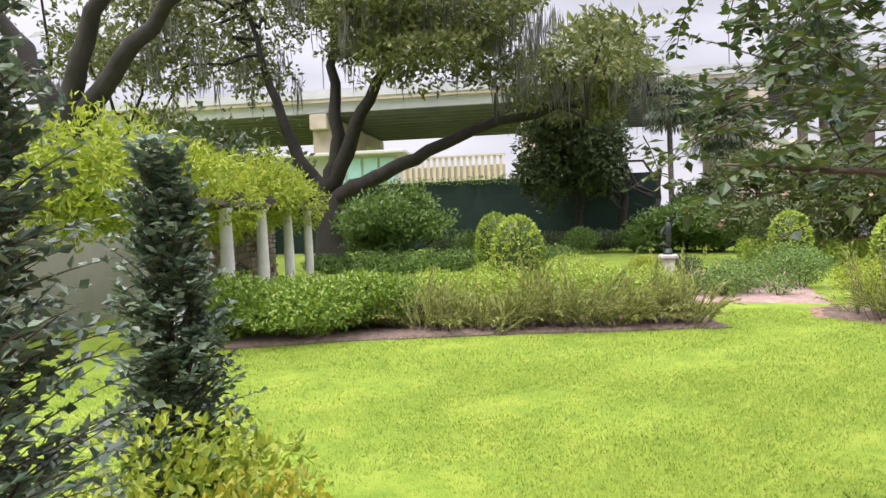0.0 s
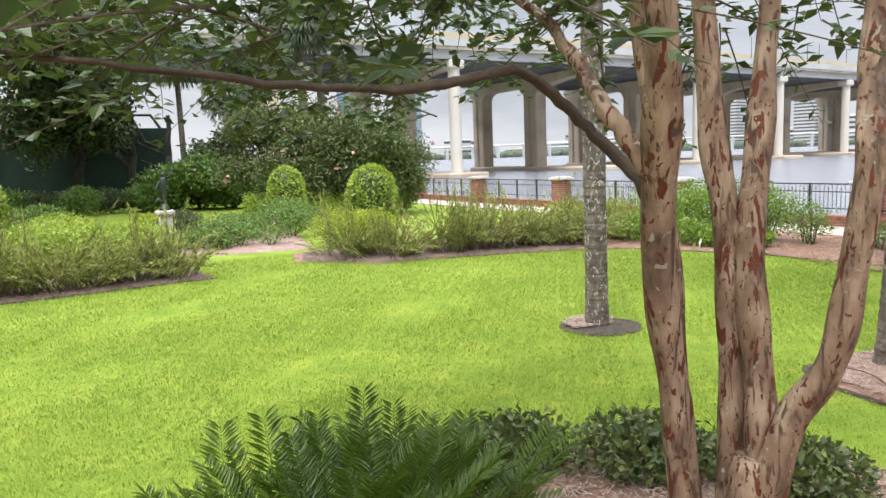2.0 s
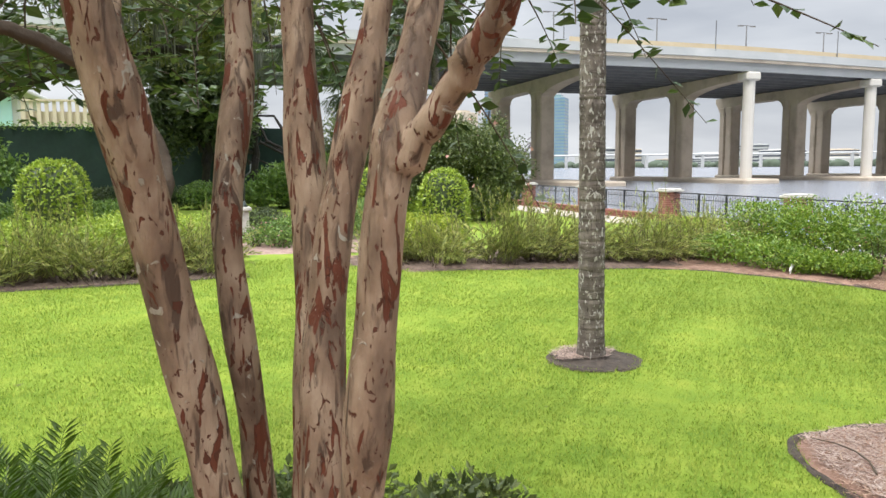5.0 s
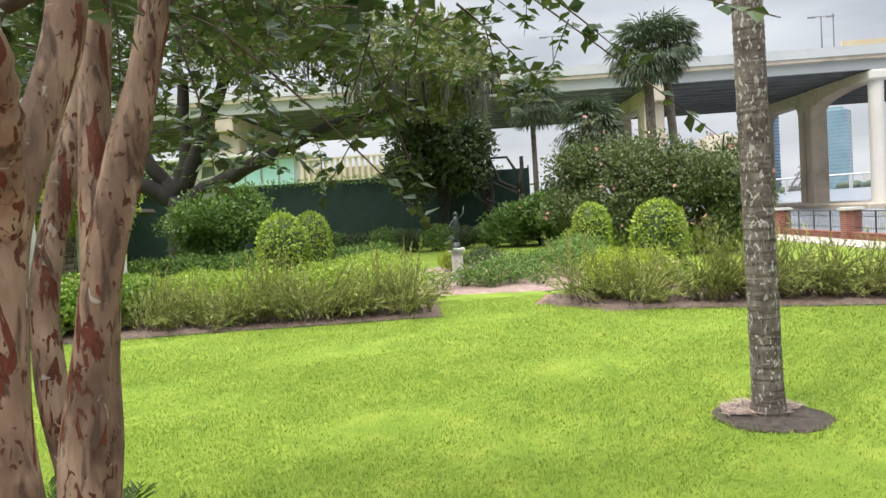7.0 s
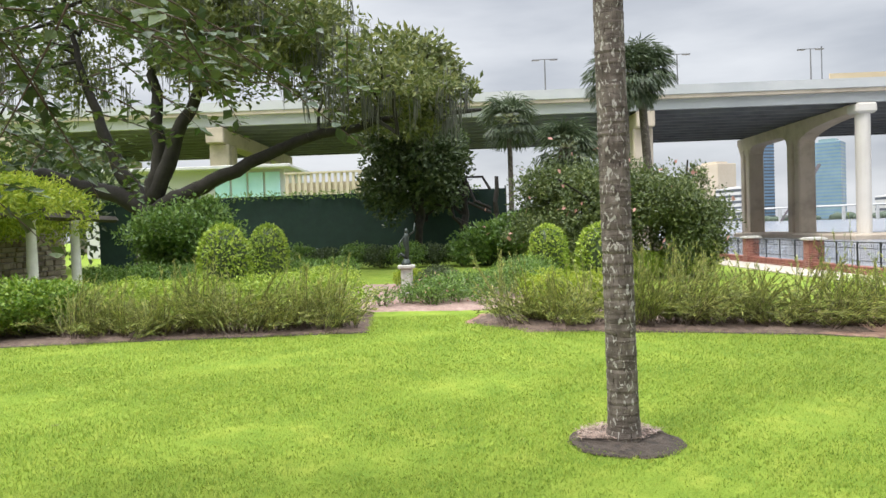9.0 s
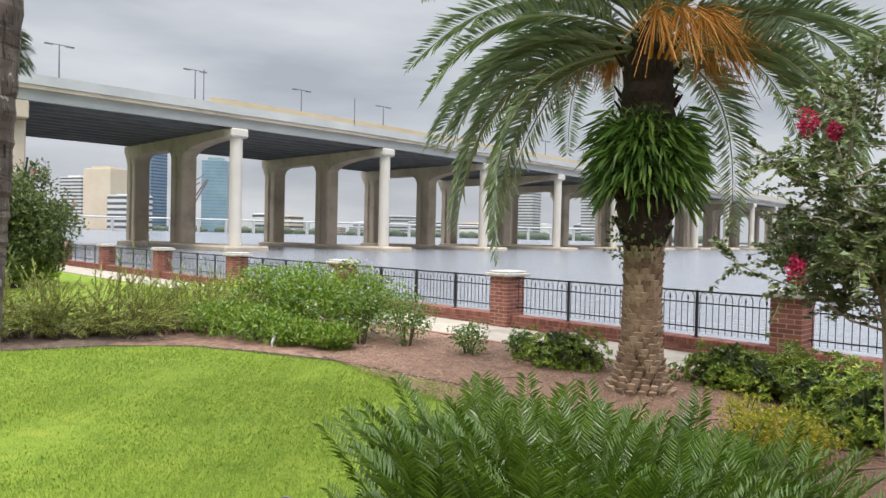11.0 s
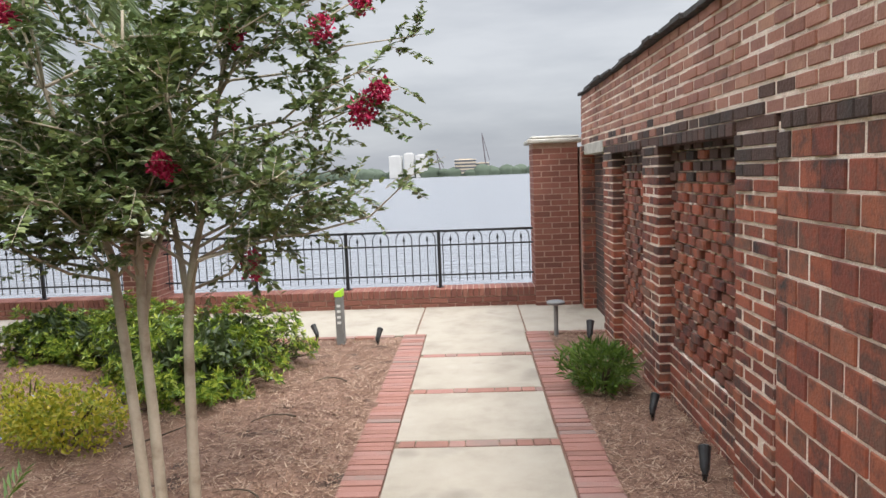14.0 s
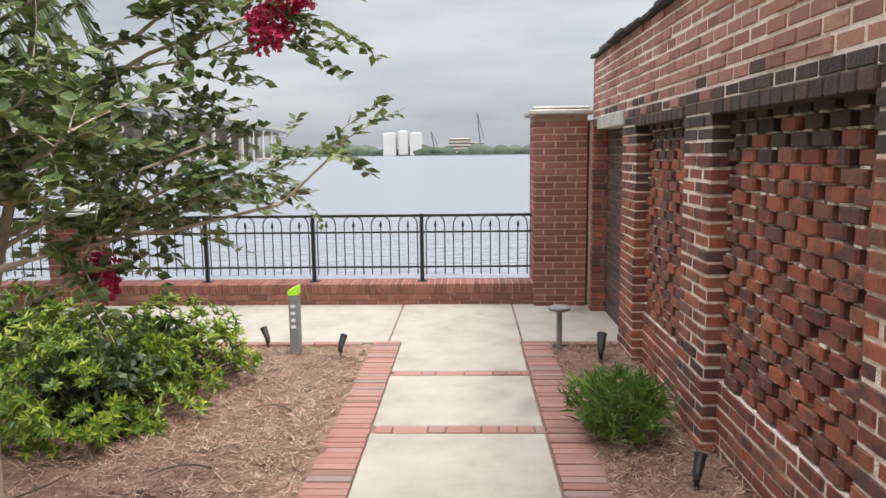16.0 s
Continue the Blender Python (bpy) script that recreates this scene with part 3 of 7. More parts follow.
def build_ground():
    xs = np.unique(np.concatenate([np.linspace(-2500, -60, 20), np.linspace(-60, -16, 30), np.linspace(-16, 3, 90), np.linspace(3, 2500, 20)]))
    ys = np.unique(np.concatenate([np.linspace(-2500, -60, 20), np.linspace(-60, -24, 20), np.linspace(-24, 0.5, 110)]))
    v, f = sheet(xs, ys, lambda x, y: ground_z(x, y) + 0.012 * wave(x, y, 0.8) * (np.abs(x + 7) < 9) * (x < -0.9) - 0.012)
    s = Shape().add(v, f)
    single("ground", s, M["soil"], "green garden ground under a mown lawn", "ground", kind="structure", smooth=True)


def bed(name, poly, mat, label, step=0.07, lift=0.035):
    p = np.asarray(poly)
    xs = np.arange(p[:, 0].min() - step, p[:, 0].max() + step, step)
    ys = np.arange(p[:, 1].min() - step, p[:, 1].max() + step, step)

    def z(x, y):
        hit, far = inside(poly, x, y)
        edge = np.where(hit, far, -far) + 0.05 * wave(x, y, 5)
        edge = np.where((x > -1.05) & (y > -11), 0.08, edge)
        rough = 0.012 * wave(x, y, 9, 1) + 0.008 * wave(x, y, 23, 2)
        return ground_z(x, y) + np.clip(edge * 0.35, -0.06, lift) + rough * (edge > 0.05) - 0.012
    v, f = sheet(xs, ys, z)
    hit, far = inside(poly, v[:, 0], v[:, 1])
    ok = hit | ((far < 0.16) & ((v[:, 0] < -0.79) | (v[:, 1] < -11)))
    f = f[ok[f].all(1)]
    single(name, Shape().add(v, f), mat, label, "bed", kind="structure", smooth=True)


def edging(name, poly, closed=True, width=0.03):
    """The dark cut edge where turf ends at a bed, its shade put into the soil colour."""
    p = np.asarray(poly, float)
    q = np.concatenate([p, p[:1]]) if closed else p
    d = np.concatenate([[0], np.cumsum(np.hypot(*np.diff(q, axis=0).T))])
    t = np.arange(0, d[-1], 0.06)
    x, y = np.interp(t, d, q[:, 0]), np.interp(t, d, q[:, 1])
    for _ in range(3):
        x[1:-1], y[1:-1] = (x[:-2] + 2 * x[1:-1] + x[2:]) / 4, (y[:-2] + 2 * y[1:-1] + y[2:]) / 4
    tx, ty = np.gradient(x), np.gradient(y)
    n = np.hypot(tx, ty) + 1e-9
    nx, ny = -ty / n, tx / n
    w = width * (1 + 0.5 * wave(x, y, 7))
    c = 0.02 * wave(x, y, 4, 2)
    rows = [np.stack([x + nx * (c + w * k), y + ny * (c + w * k), ground_z(x, y) + h + 0.006 * wave(x, y, 13, k)], 1) for k, h in ((-1, -0.006), (-0.5, 0.008), (0.5, 0.008), (1, -0.006))]
    v = np.concatenate(rows)
    m = len(t)
    i = np.arange(m - 1)
    f = np.concatenate([np.stack([i + k * m, i + 1 + k * m, i + 1 + (k + 1) * m, i + (k + 1) * m], 1) for k in range(3)])
    single(name, Shape().add(v, f), M["edging"], "dark cut soil edge between turf and bed, with its shade painted in", "edging", kind="structure", smooth=True)


def lawn_points(n, x0, x1, y0, y1):
    x, y = rng.uniform(x0, x1, n), rng.uniform(y0, y1, n)
    keep = np.ones(n, bool)
    for poly in (EAST_BED, CRAPE_BED, HEDGE_BED, ROSE_BED, PALM_RING):
        hit, far = inside(poly, x, y)
        keep &= ~(hit & (far > 0.05))
    keep &= x < -0.9
    return x[keep], y[keep]


def build_grass():
    s = Shape()
    for n, box, size in ((330000, (-5.6, -1.2, -17.0, -4.2), 0.025), (190000, (-9.0, -5.6, -17.0, -4.2), 0.030), (110000, (-9.0, -1.2, -22, -17), 0.03), (140000, (-13.5, -9.0, -21, -4.5), 0.038)):
        x, y = lawn_points(n, box[0], box[1], box[2], box[3])
        patch = wave(x, y, 1.1, 4) + 0.6 * wave(x, y, 3.7, 2)
        tuft = wave(x, y, 13, 3) + wave(x, y, 29, 1)
        thin = (tuft < -0.55) & (rng.uniform(0, 1, len(x)) < 0.75)
        x, y, patch, tuft = x[~thin], y[~thin], patch[~thin], tuft[~thin]
        L = size * rng.uniform(0.6, 1.25, len(x)) * (1 + 0.1 * patch + 0.28 * tuft)
        a = rng.uniform(0, 6.283, len(x))
        lean = rng.uniform(0.3, 1.3, len(x))
        d = np.stack([np.cos(a) * lean, np.sin(a) * lean, np.ones(len(x))], 1)
        d = unit(d) * L[:, None]
        side = np.stack([-np.sin(a), np.cos(a), np.zeros(len(x))], 1) * (size * 0.12)
        p = np.stack([x, y, ground_z(x, y) - 0.012], 1)
        v = np.stack([p - side, p + side, p + d], 1).reshape(-1, 3)
        s.add(v, np.arange(len(v)).reshape(-1, 3))
    single("lawn_grass", s, M["grass"], "short bright green mown lawn grass", "grass", kind="stuff")


def build_straw():
    s = Shape()
    for n, poly, size in ((150000, [(-0.87, -1.6), (-0.87, -8), (-3.4, -8), (-3.6, -5.5), (-9, -4.4), (-9, -1.6)], 0.05), (34000, EAST_STRIP, 0.05), (12000, CRAPE_BED, 0.06), (6000, [(-2.5, -11), (-2.5, -9), (-3.9, -9), (-3.9, -10.2)], 0.05)):
        p = np.asarray(poly)
        x, y = rng.uniform(p[:, 0].min(), p[:, 0].max(), n), rng.uniform(p[:, 1].min(), p[:, 1].max(), n)
        hit, far = inside(poly, x, y)
        x, y = x[hit], y[hit]
        a = rng.uniform(0, 6.283, len(x))
        L = size * rng.uniform(0.4, 1.8, len(x))
        d = np.stack([np.cos(a), np.sin(a), rng.uniform(-0.1, 0.35, len(x))], 1) * L[:, None]
        w = np.stack([-np.sin(a), np.cos(a), np.zeros(len(x))], 1) * 0.0025 * rng.uniform(0.6, 2.2, len(x))[:, None]
        b = np.stack([x, y, ground_z(x, y) + 0.026 + rng.uniform(0, 0.015, len(x))], 1)
        v = np.stack([b - w, b + w, b + d], 1).reshape(-1, 3)
        s.add(v, np.arange(len(v)).reshape(-1, 3))
    single("pine_straw", s, M["straw"], "dry brown pine straw and leaf litter", "mulch", kind="stuff")


def build_dry_straw():
    """Bleached straw and leaf litter where the beds lie open to the sky."""
    s = Shape()
    for n, poly in ((30000, [(-2.0, -11.2), (-2.8, -10.55), (-3.55, -10.42), (-3.92, -10.15), (-3.96, -9.7), (-3.84, -9.0), (-3.7, -8.2), (-2.0, -8.2)]), (16000, [(-0.95, -11.7), (-2.05, -11.6), (-2.75, -11.75), (-3.4, -12.2), (-3.65, -12.8), (-3.9, -13.5), (-3.0, -14.0), (-0.95, -14.0)]), (1500, [(-6.52, -10.4), (-6.35, -10.62), (-6.1, -10.66), (-6.08, -10.2), (-6.3, -9.98), (-6.5, -10.1)])):
        p = np.asarray(poly)
        x, y = rng.uniform(p[:, 0].min(), p[:, 0].max(), n), rng.uniform(p[:, 1].min(), p[:, 1].max(), n)
        hit, far = inside(poly, x, y)
        x, y = x[hit], y[hit]
        a = rng.uniform(0, 6.283, len(x))
        L = 0.05 * rng.uniform(0.4, 1.8, len(x))
        d = np.stack([np.cos(a), np.sin(a), rng.uniform(-0.05, 0.2, len(x))], 1) * L[:, None]
        w = np.stack([-np.sin(a), np.cos(a), np.zeros(len(x))], 1) * 0.003 * rng.uniform(0.5, 2.2, len(x))[:, None]
        b = np.stack([x, y, ground_z(x, y) + 0.03 + rng.uniform(0, 0.012, len(x))], 1)
        v = np.stack([b - w, b + w, b + d], 1).reshape(-1, 3)
        s.add(v, np.arange(len(v)).reshape(-1, 3))
    single("dry_straw", s, M["drystraw"], "bleached beige pine straw and bark litter", "mulch", kind="stuff")


def twig(x, y, a, L):
    t = np.linspace(0, 1, 5)
    pts = np.stack([x + np.cos(a + 0.6 * t) * L * t, y + np.sin(a + 0.6 * t) * L * t, ground_z(x, y) + 0.045 + 0.02 * np.sin(3 * t)], 1)
    single("fallen_twig", Shape().tube(pts, np.linspace(0.007, 0.003, 5), 5), M["stem"], "dry brown twig lying on the mulch", "twig", group="fallen twigs")


# ---- the river ----
def build_river():
    s = Shape()
    s.add([(-3000, 0.55, -1.0), (3000, 0.55, -1.0), (3000, 3000, -1.0), (-3000, 3000, -1.0)], [(0, 1, 2, 3)])
    single("river", s, M["water"], "wide grey river with small ripples", "water", kind="structure")
    w = Shape().box(-90, 40, 0.46, 0.6, -2.5, 0.02)
    single("wall_quay", w, M["cap"], "grey concrete quay wall at the water", "wall", kind="structure")


# ---- brickwork ----
def brick_courses(x0, x1, z0, z1, length=0.203, height=0.056, joint=0.012, seed=0, half=True):
    """Rows of (centre, height, length) in a plane, in running bond with small irregularities."""
    r = random.Random(seed)
    out, row, z = [], 0, z0
    while z + height * 0.7 < z1:
        x = x0 - (length / 2 if half and row % 2 else 0) + r.uniform(-0.015, 0.015)
        while x < x1 - 0.02:
            a, b = max(x, x0), min(x + length, x1)
            last = x1 - b < 0.06
            a, b = (x0 if a - x0 < 0.025 else a), (x1 if last else b)
            if b - a > 0.025:
                out.append(((a + b) / 2, z + height / 2, b - a))
            x += length + joint
            if last:
                break
        z += height + joint
        row += 1
    return out


def pier(x0, x1, y0, y1, top, label, cap_over, pieces=False, group="", cap_h=0.085):
    ob = thing("brick_pier", label, "pier", ((x0 + x1) / 2, (y0 + y1) / 2, 0), group)
    core = Shape().box(x0 + 0.004, x1 - 0.004, y0 + 0.004, y1 - 0.004, -0.05, top)
    part("mortar_core", core, M["mortar_red"], ob)
    rest = Shape()
    h = 0.0575
    rows = []
    for face in ("south", "west", "east"):
        a0, a1 = (x0, x1) if face == "south" else (y0 + 0.1, y1)
        for c, z, L in brick_courses(a0, a1, 0.0, top - 0.02, seed=len(face)):
            rows.append((face, c, z, L))
    for face, c, z, L in rows:
        if face == "south":
            lo, hi = (c - L / 2, y0, z - h / 2), (c + L / 2, y0 + 0.1, z + h / 2)
        elif face == "west":
            lo, hi = (x0, c - L / 2, z - h / 2), (x0 + 0.05, c + L / 2, z + h / 2)
        else:
            lo, hi = (x1 - 0.05, c - L / 2, z - h / 2), (x1, c + L / 2, z + h / 2)
        if pieces and face == "south":
            b = new("brick", BRICK["new"])
            b.parent = ob
            b.location = Vector([(p + q) / 2 for p, q in zip(lo, hi)]) - ob.location
            b.scale = [q - p for p, q in zip(lo, hi)]
        else:
            rest.box(lo[0], hi[0], lo[1], hi[1], lo[2], hi[2], 0.004)
    tagged(part("brickwork", rest, M["newbrick_i"], ob), kind="stuff")
    o = cap_over
    cap = Shape().box(x0 - o, x1 + o, y0 - o, y1 + o, top, top + cap_h * 0.6, 0.012)
    cap.box(x0 - o * 0.4, x1 + o * 0.4, y0 - o * 0.4, y1 + o * 0.4, top + cap_h * 0.6, top + cap_h, 0.02)
    part("cap", cap, M["cap"], ob, "weathered cast stone cap")
    return ob


BRICK = {"new": unit_block("pier_brick_block", M["newbrick"], 0.05), "old": unit_block("old_brick_block", M["oldbrick"], 0.07), "paver": unit_block("paver_block", M["paver"], 0.03)}


def low_wall(x0, x1):
    ob = tagged(new("wall_low"), "low red brick wall with a soldier course under the railing", "wall", kind="structure")
    part("mortar_core", Shape().box(x0, x1, 0.112, 0.44, -0.05, 0.232), M["mortar_red"], ob)
    rest = Shape()
    for c, z, L in brick_courses(x0, x1, 0.0, 0.125, seed=3):
        if c > -4.2:
            b = new("brick", BRICK["new"])
            b.parent = ob
            b.location, b.scale = (c, 0.15, z), (L, 0.1, 0.0575)
        else:
            rest.box(c - L / 2, c + L / 2, 0.1, 0.2, z - 0.029, z + 0.029, 0.004)
    x = x0
    while x < x1 - 0.06:
        if x > -4.2:
            b = new("brick", BRICK["new"])
            b.parent = ob
            b.location, b.scale = (x + 0.03, 0.27, 0.187), (0.058, 0.35, 0.102)
        else:
            rest.box(x, x + 0.058, 0.095, 0.445, 0.136, 0.238, 0.004)
        x += 0.068
    tagged(part("brickwork", rest, M["newbrick_i"], ob), kind="stuff")


def iron_fence(x0, x1, first):
    """A black iron railing between two piers: posts, rails, arches and spear pickets."""
    y = 0.272
    ob = thing("iron_railing", "black wrought iron railing with arched tops and spear pickets", "railing", ((x0 + x1) / 2, y, 0.24), group="river railings")
    for z, r in ((0.94, 0.014), (0.765, 0.010), (0.392, 0.010)):
        part("rail", Shape().box(x0, x1, y - r, y + r, z - r, z + r, 0.002), M["iron"], ob)
    n = max(1, round((x1 - x0) / 1.2))
    step = (x1 - x0) / n
    bars = Shape()
    arches = Shape()
    for k in range(n):
        if k:
            px = x0 + step * k
            part("post", Shape().box(px - 0.02, px + 0.02, y - 0.02, y + 0.02, 0.236, 0.96, 0.003).box(px - 0.045, px + 0.045, y - 0.045, y + 0.045, 0.236, 0.25), M["iron"], ob)
        m = 4
        sub = step / m
        for j in range(m):
            c = x0 + step * k + sub * (j + 0.5)
            hw = sub * 0.34
            a = np.linspace(0, math.pi, 9)
            arch = [(c - hw, y, 0.31)] + [(c - hw * math.cos(t), y, 0.845 + hw * math.sin(t)) for t in a] + [(c + hw, y, 0.31)]
            arches_one = Shape().tube(arch, 0.0065, 6)
            spear = Shape().tube([(c, y, 0.31), (c, y, 0.83)], 0.0065, 6)
            spear.tube([(c, y, 0.815), (c, y, 0.835), (c, y, 0.85), (c, y, 0.888)], [0.008, 0.019, 0.013, 0.002], 6)
            if first:
                part("arch", arches_one, M["iron"], ob)
                part("spear_picket", spear, M["iron"], ob)
            else:
                arches.v += [v for v in arches_one.v]
                arches.f += [f + arches.n for f in arches_one.f]
                arches.n += arches_one.n
                bars.v += [v for v in spear.v]
                bars.f += [f + bars.n for f in spear.f]
                bars.n += spear.n
    if not first:
        tagged(part("arch_infill", arches, M["iron"], ob), kind="stuff")
        tagged(part("picket_infill", bars, M["iron"], ob), kind="stuff")


# ---- path and river walk ----
def build_paving():
    ob = tagged(new("path"), "concrete garden path with red brick borders", "path", kind="structure")
    xl, xr = -0.63, 0.37
    bands = [-2.28 - 1.055 * i for i in range(15)]
    edges = [-1.40] + [b + d for b in bands for d in (0.052, -0.052)]
    for a, b in zip(edges[0::2], edges[1::2]):
        s = Shape().box(xl + 0.004, xr - 0.004, b + 0.004, a - 0.004, -0.08, 0.022, 0.006)
        for arr in s.v:
            arr[:, 2] += ground_z(arr[:, 0], arr[:, 1])
        part("slab", s, M["concrete"], ob)
    rest, count = Shape(), 0

    def lay(cx, cy, sx, sy):
        nonlocal count
        z = gz(cx, cy) + rng.uniform(-0.003, 0.003)
        if count < 290 and cy > -6.6:
            b = new("brick", BRICK["paver"])
            b.parent = ob
            b.location, b.scale = (cx, cy, z - 0.012), (sx, sy, 0.07)
            b.rotation_euler = (0, 0, rng.uniform(-0.012, 0.012))
            count += 1
        else:
            rest.box(cx - sx / 2, cx + sx / 2, cy - sy / 2, cy + sy / 2, z - 0.047, z + 0.023, 0.003)
    for y in bands:
        x = xl + 0.03
        while x < xr - 0.05:
            w = rng.choice([0.094, 0.094, 0.195]) if x < xr - 0.22 else 0.094
            w = min(w, xr - 0.004 - x)
            lay(x + w / 2, y, w, 0.092)
            x += w + 0.008
    for x0 in (-0.865, 0.375):
        y = -1.40
        while y > -17:
            lay(x0 + 0.118, y - 0.033, 0.228 * rng.uniform(0.97, 1.0), 0.060)
            y -= 0.0685
    for x0, x1 in ((-14, -0.88), (0.62, 1.15)):
        x = x0
        while x < x1 - 0.1:
            lay(x + 0.1, -1.455, 0.196, 0.085)
            x += 0.204
    tagged(part("brick_border", rest, M["paver_i"], ob), kind="stuff")
    j2 = Shape()
    v, f = sheet(np.linspace(-0.87, 0.612, 3), np.linspace(-17.2, -1.40, 40), lambda x, y: ground_z(x, y) + 0.004)
    j2.add(v, f)
    part("joint_sand", j2, M["mulch"], ob)
    walk_ob = tagged(new("pavement"), "pale concrete river walk in large slabs", "pavement", kind="structure")
    xs = [-40, -36, -32.2, -28.4, -24.6, -20.8, -17, -13.2, -10.3, -7.4, -4.4, -2.55, -0.74, 0.39, 2.2, 6]
    for a, b in zip(xs, xs[1:]):
        part("slab", Shape().box(a + 0.007, b - 0.007, -1.40, 0.098, -0.1, 0.018, 0.006), M["concrete"], walk_ob)
    part("joint_sand", Shape().box(-40, 6, -1.398, 0.095, -0.1, 0.004), M["mulch"], walk_ob)


# ---- the old brick wall ----
def build_old_wall():
    X = 1.15
    ob = tagged(new("wall_east"), "old dark red brick garden wall with blind lattice panels", "wall", kind="structure")
    part("mortar_core", Shape().box(X + 0.2, X + 0.42, -22, -1.3, -0.1, 1.86), M["mortar"], ob)
    part("mortar_face", Shape().box(X + 0.013, X + 0.21, -22, -5.525, -0.1, 1.80), M["mortar"], ob)
    part("mortar_plinth", Shape().box(X + 0.083, X + 0.21, -5.06, -1.5, -0.1, 0.40), M["mortar"], ob)
    part("mortar_top", Shape().box(X + 0.002, X + 0.42, -22, -0.3, 1.835, 2.40), M["mortar"], ob)
    rows = []

    def course(y0, y1, z0, z1, depth_x, thick, length, height, seed, kind, joint=0.0105):
        for c, z, L in brick_courses(y0, y1, z0, z1, length, height, joint, seed):
            rows.append((depth_x, thick, c, z, L, height, kind))
    pil = ((-2.02, -1.55), (-3.62, -3.16), (-5.52, -5.06))
    for i, (a, b) in enumerate(pil):
        part("mortar_pilaster", Shape().box(X + 0.007, X + 0.21, a + 0.007, b - 0.007, -0.05, 1.83), M["mortar"], ob)
        course(a, b, 0.0, 1.83, X, 0.2, 0.2235, 0.055, 20 + i, "old", 0.0135)
    for i, (a, b) in enumerate(((-5.06, -3.62), (-3.16, -2.02))):
        course(a, b, 0.0, 0.43, X + 0.075, 0.1, 0.2, 0.055, 30 + i, "old", 0.0135)
        beds = Shape()
        z, row = 0.412, 0
        while z < 1.76:
            y = a + 0.01 + (0.1 if row % 2 else 0)
            while y + 0.12 < b:
                L = 0.148 + random.uniform(-0.014, 0.014)
                rows.append((X + 0.082 + random.uniform(0, 0.012), 0.15, y + L / 2, z + 0.029, L, 0.056, "old"))
                beds.box(X + 0.095 + random.uniform(0, 0.02), X + 0.21, y - 0.012, y + 0.035 + random.uniform(0, 0.02), z + 0.055, z + 0.067)
                beds.box(X + 0.095 + random.uniform(0, 0.02), X + 0.21, y + L - 0.035 - random.uniform(0, 0.02), y + L + 0.012, z + 0.055, z + 0.067)
                y += 0.2
            z += 0.066
            row += 1
        tagged(part("mortar_bed", beds, M["mortar"], ob), kind="stuff")
        s = Shape()
        y = a
        while y < b - 0.05:
            s.box(X - 0.012, X + 0.24, y, min(b, y + 0.095), 1.765, 1.832, 0.005)
            y += 0.105
        tagged(part("header_course", s, M["sootbrick_i"], ob), kind="stuff")
    s = Shape()
    y = -22.0
    while y < -5.6:
        w = random.uniform(0.09, 0.11)
        s.box(X - 0.004 + random.uniform(0, 0.006), X + 0.1, y, min(-5.53, y + w), 1.768, 1.832, 0.005)
        y += w + 0.01
    tagged(part("header_course", s, M["sootbrick_i"], ob), kind="stuff")
    course(-7.6, -5.53, 0.0, 1.78, X + 0.006, 0.1, 0.165, 0.104, 41, "old", 0.014)
    course(-7.6, -0.28, 1.84, 2.46, X - 0.004, 0.1, 0.165, 0.053, 42, "up", 0.017)
    course(-22, -7.61, 0.0, 1.78, X + 0.006, 0.1, 0.165, 0.104, 43, "old", 0.014)
    course(-22, -7.61, 1.84, 2.46, X - 0.004, 0.1, 0.165, 0.053, 44, "up", 0.017)
    rest, upper, sooty, count = Shape(), Shape(), Shape(), 0
    for x, th, c, z, L, h, kind in rows:
        j = random.uniform(-0.006, 0.006)
        if (kind == "old" and c > -5.6 and z > 1.6 + random.uniform(-0.12, 0.16)) or (kind == "up" and c > -5.7 and z < 1.9 + random.uniform(-0.1, 0.1)):
            sooty.box(x + j, x + th + j, c - L / 2, c + L / 2, z - h / 2, z + h / 2, 0.0035)
            continue
        if kind == "old" and -5.6 < c < -3.0 and count < 300 and (z > 0.35):
            b = new("brick", BRICK["old"])
            b.parent = ob
            b.location, b.scale = (x + th / 2 + j, c, z), (th, L, h)
            b.rotation_euler = (random.uniform(-0.02, 0.02), 0, random.uniform(-0.02, 0.02))
            count += 1
        else:
            (upper if kind == "up" else rest).box(x + j, x + th + j, c - L / 2, c + L / 2, z - h / 2, z + h / 2, 0.0035)
    tagged(part("brickwork", rest, M["oldbrick_i"], ob), kind="stuff")
    tagged(part("sooty_brickwork", sooty, M["sootbrick_i"], ob, "soot-dark stained bricks"), kind="stuff")
    tagged(part("upper_brickwork", upper, M["upbrick_i"], ob, "paler weathered brick courses"), kind="stuff")
    end = Shape()
    for c, z, L in brick_courses(X, X + 0.4, 1.84, 2.46, seed=5):
        end.box(c - L / 2, c + L / 2, -0.29, -0.22, z - 0.029, z + 0.029, 0.004)
    tagged(part("end_brickwork", end, M["upbrick_i"], ob), kind="stuff")
    part("lintel_stone", Shape().box(X - 0.012, X + 0.2, -1.62, -0.5, 1.79, 1.905, 0.008), M["cap"], ob, "pale stone lintel end")
    cop = Shape()
    y = -22.0
    while y < -0.25:
        w = random.uniform(0.14, 0.3)
        o = random.uniform(-0.025, 0.02)
        cop.box(X - 0.05 + o, X + 0.46, y, min(y + w - 0.006, -0.22), 2.462, 2.462 + random.uniform(0.018, 0.04), 0.004)
        y += w
    tagged(part("coping", cop, M["flagging"], ob, "ragged dark slate coping"), kind="stuff")
    # the dark return between the wall and the corner pier
    ret = tagged(new("wall_return"), "dark patched brick return beside the corner pier", "wall", kind="structure")
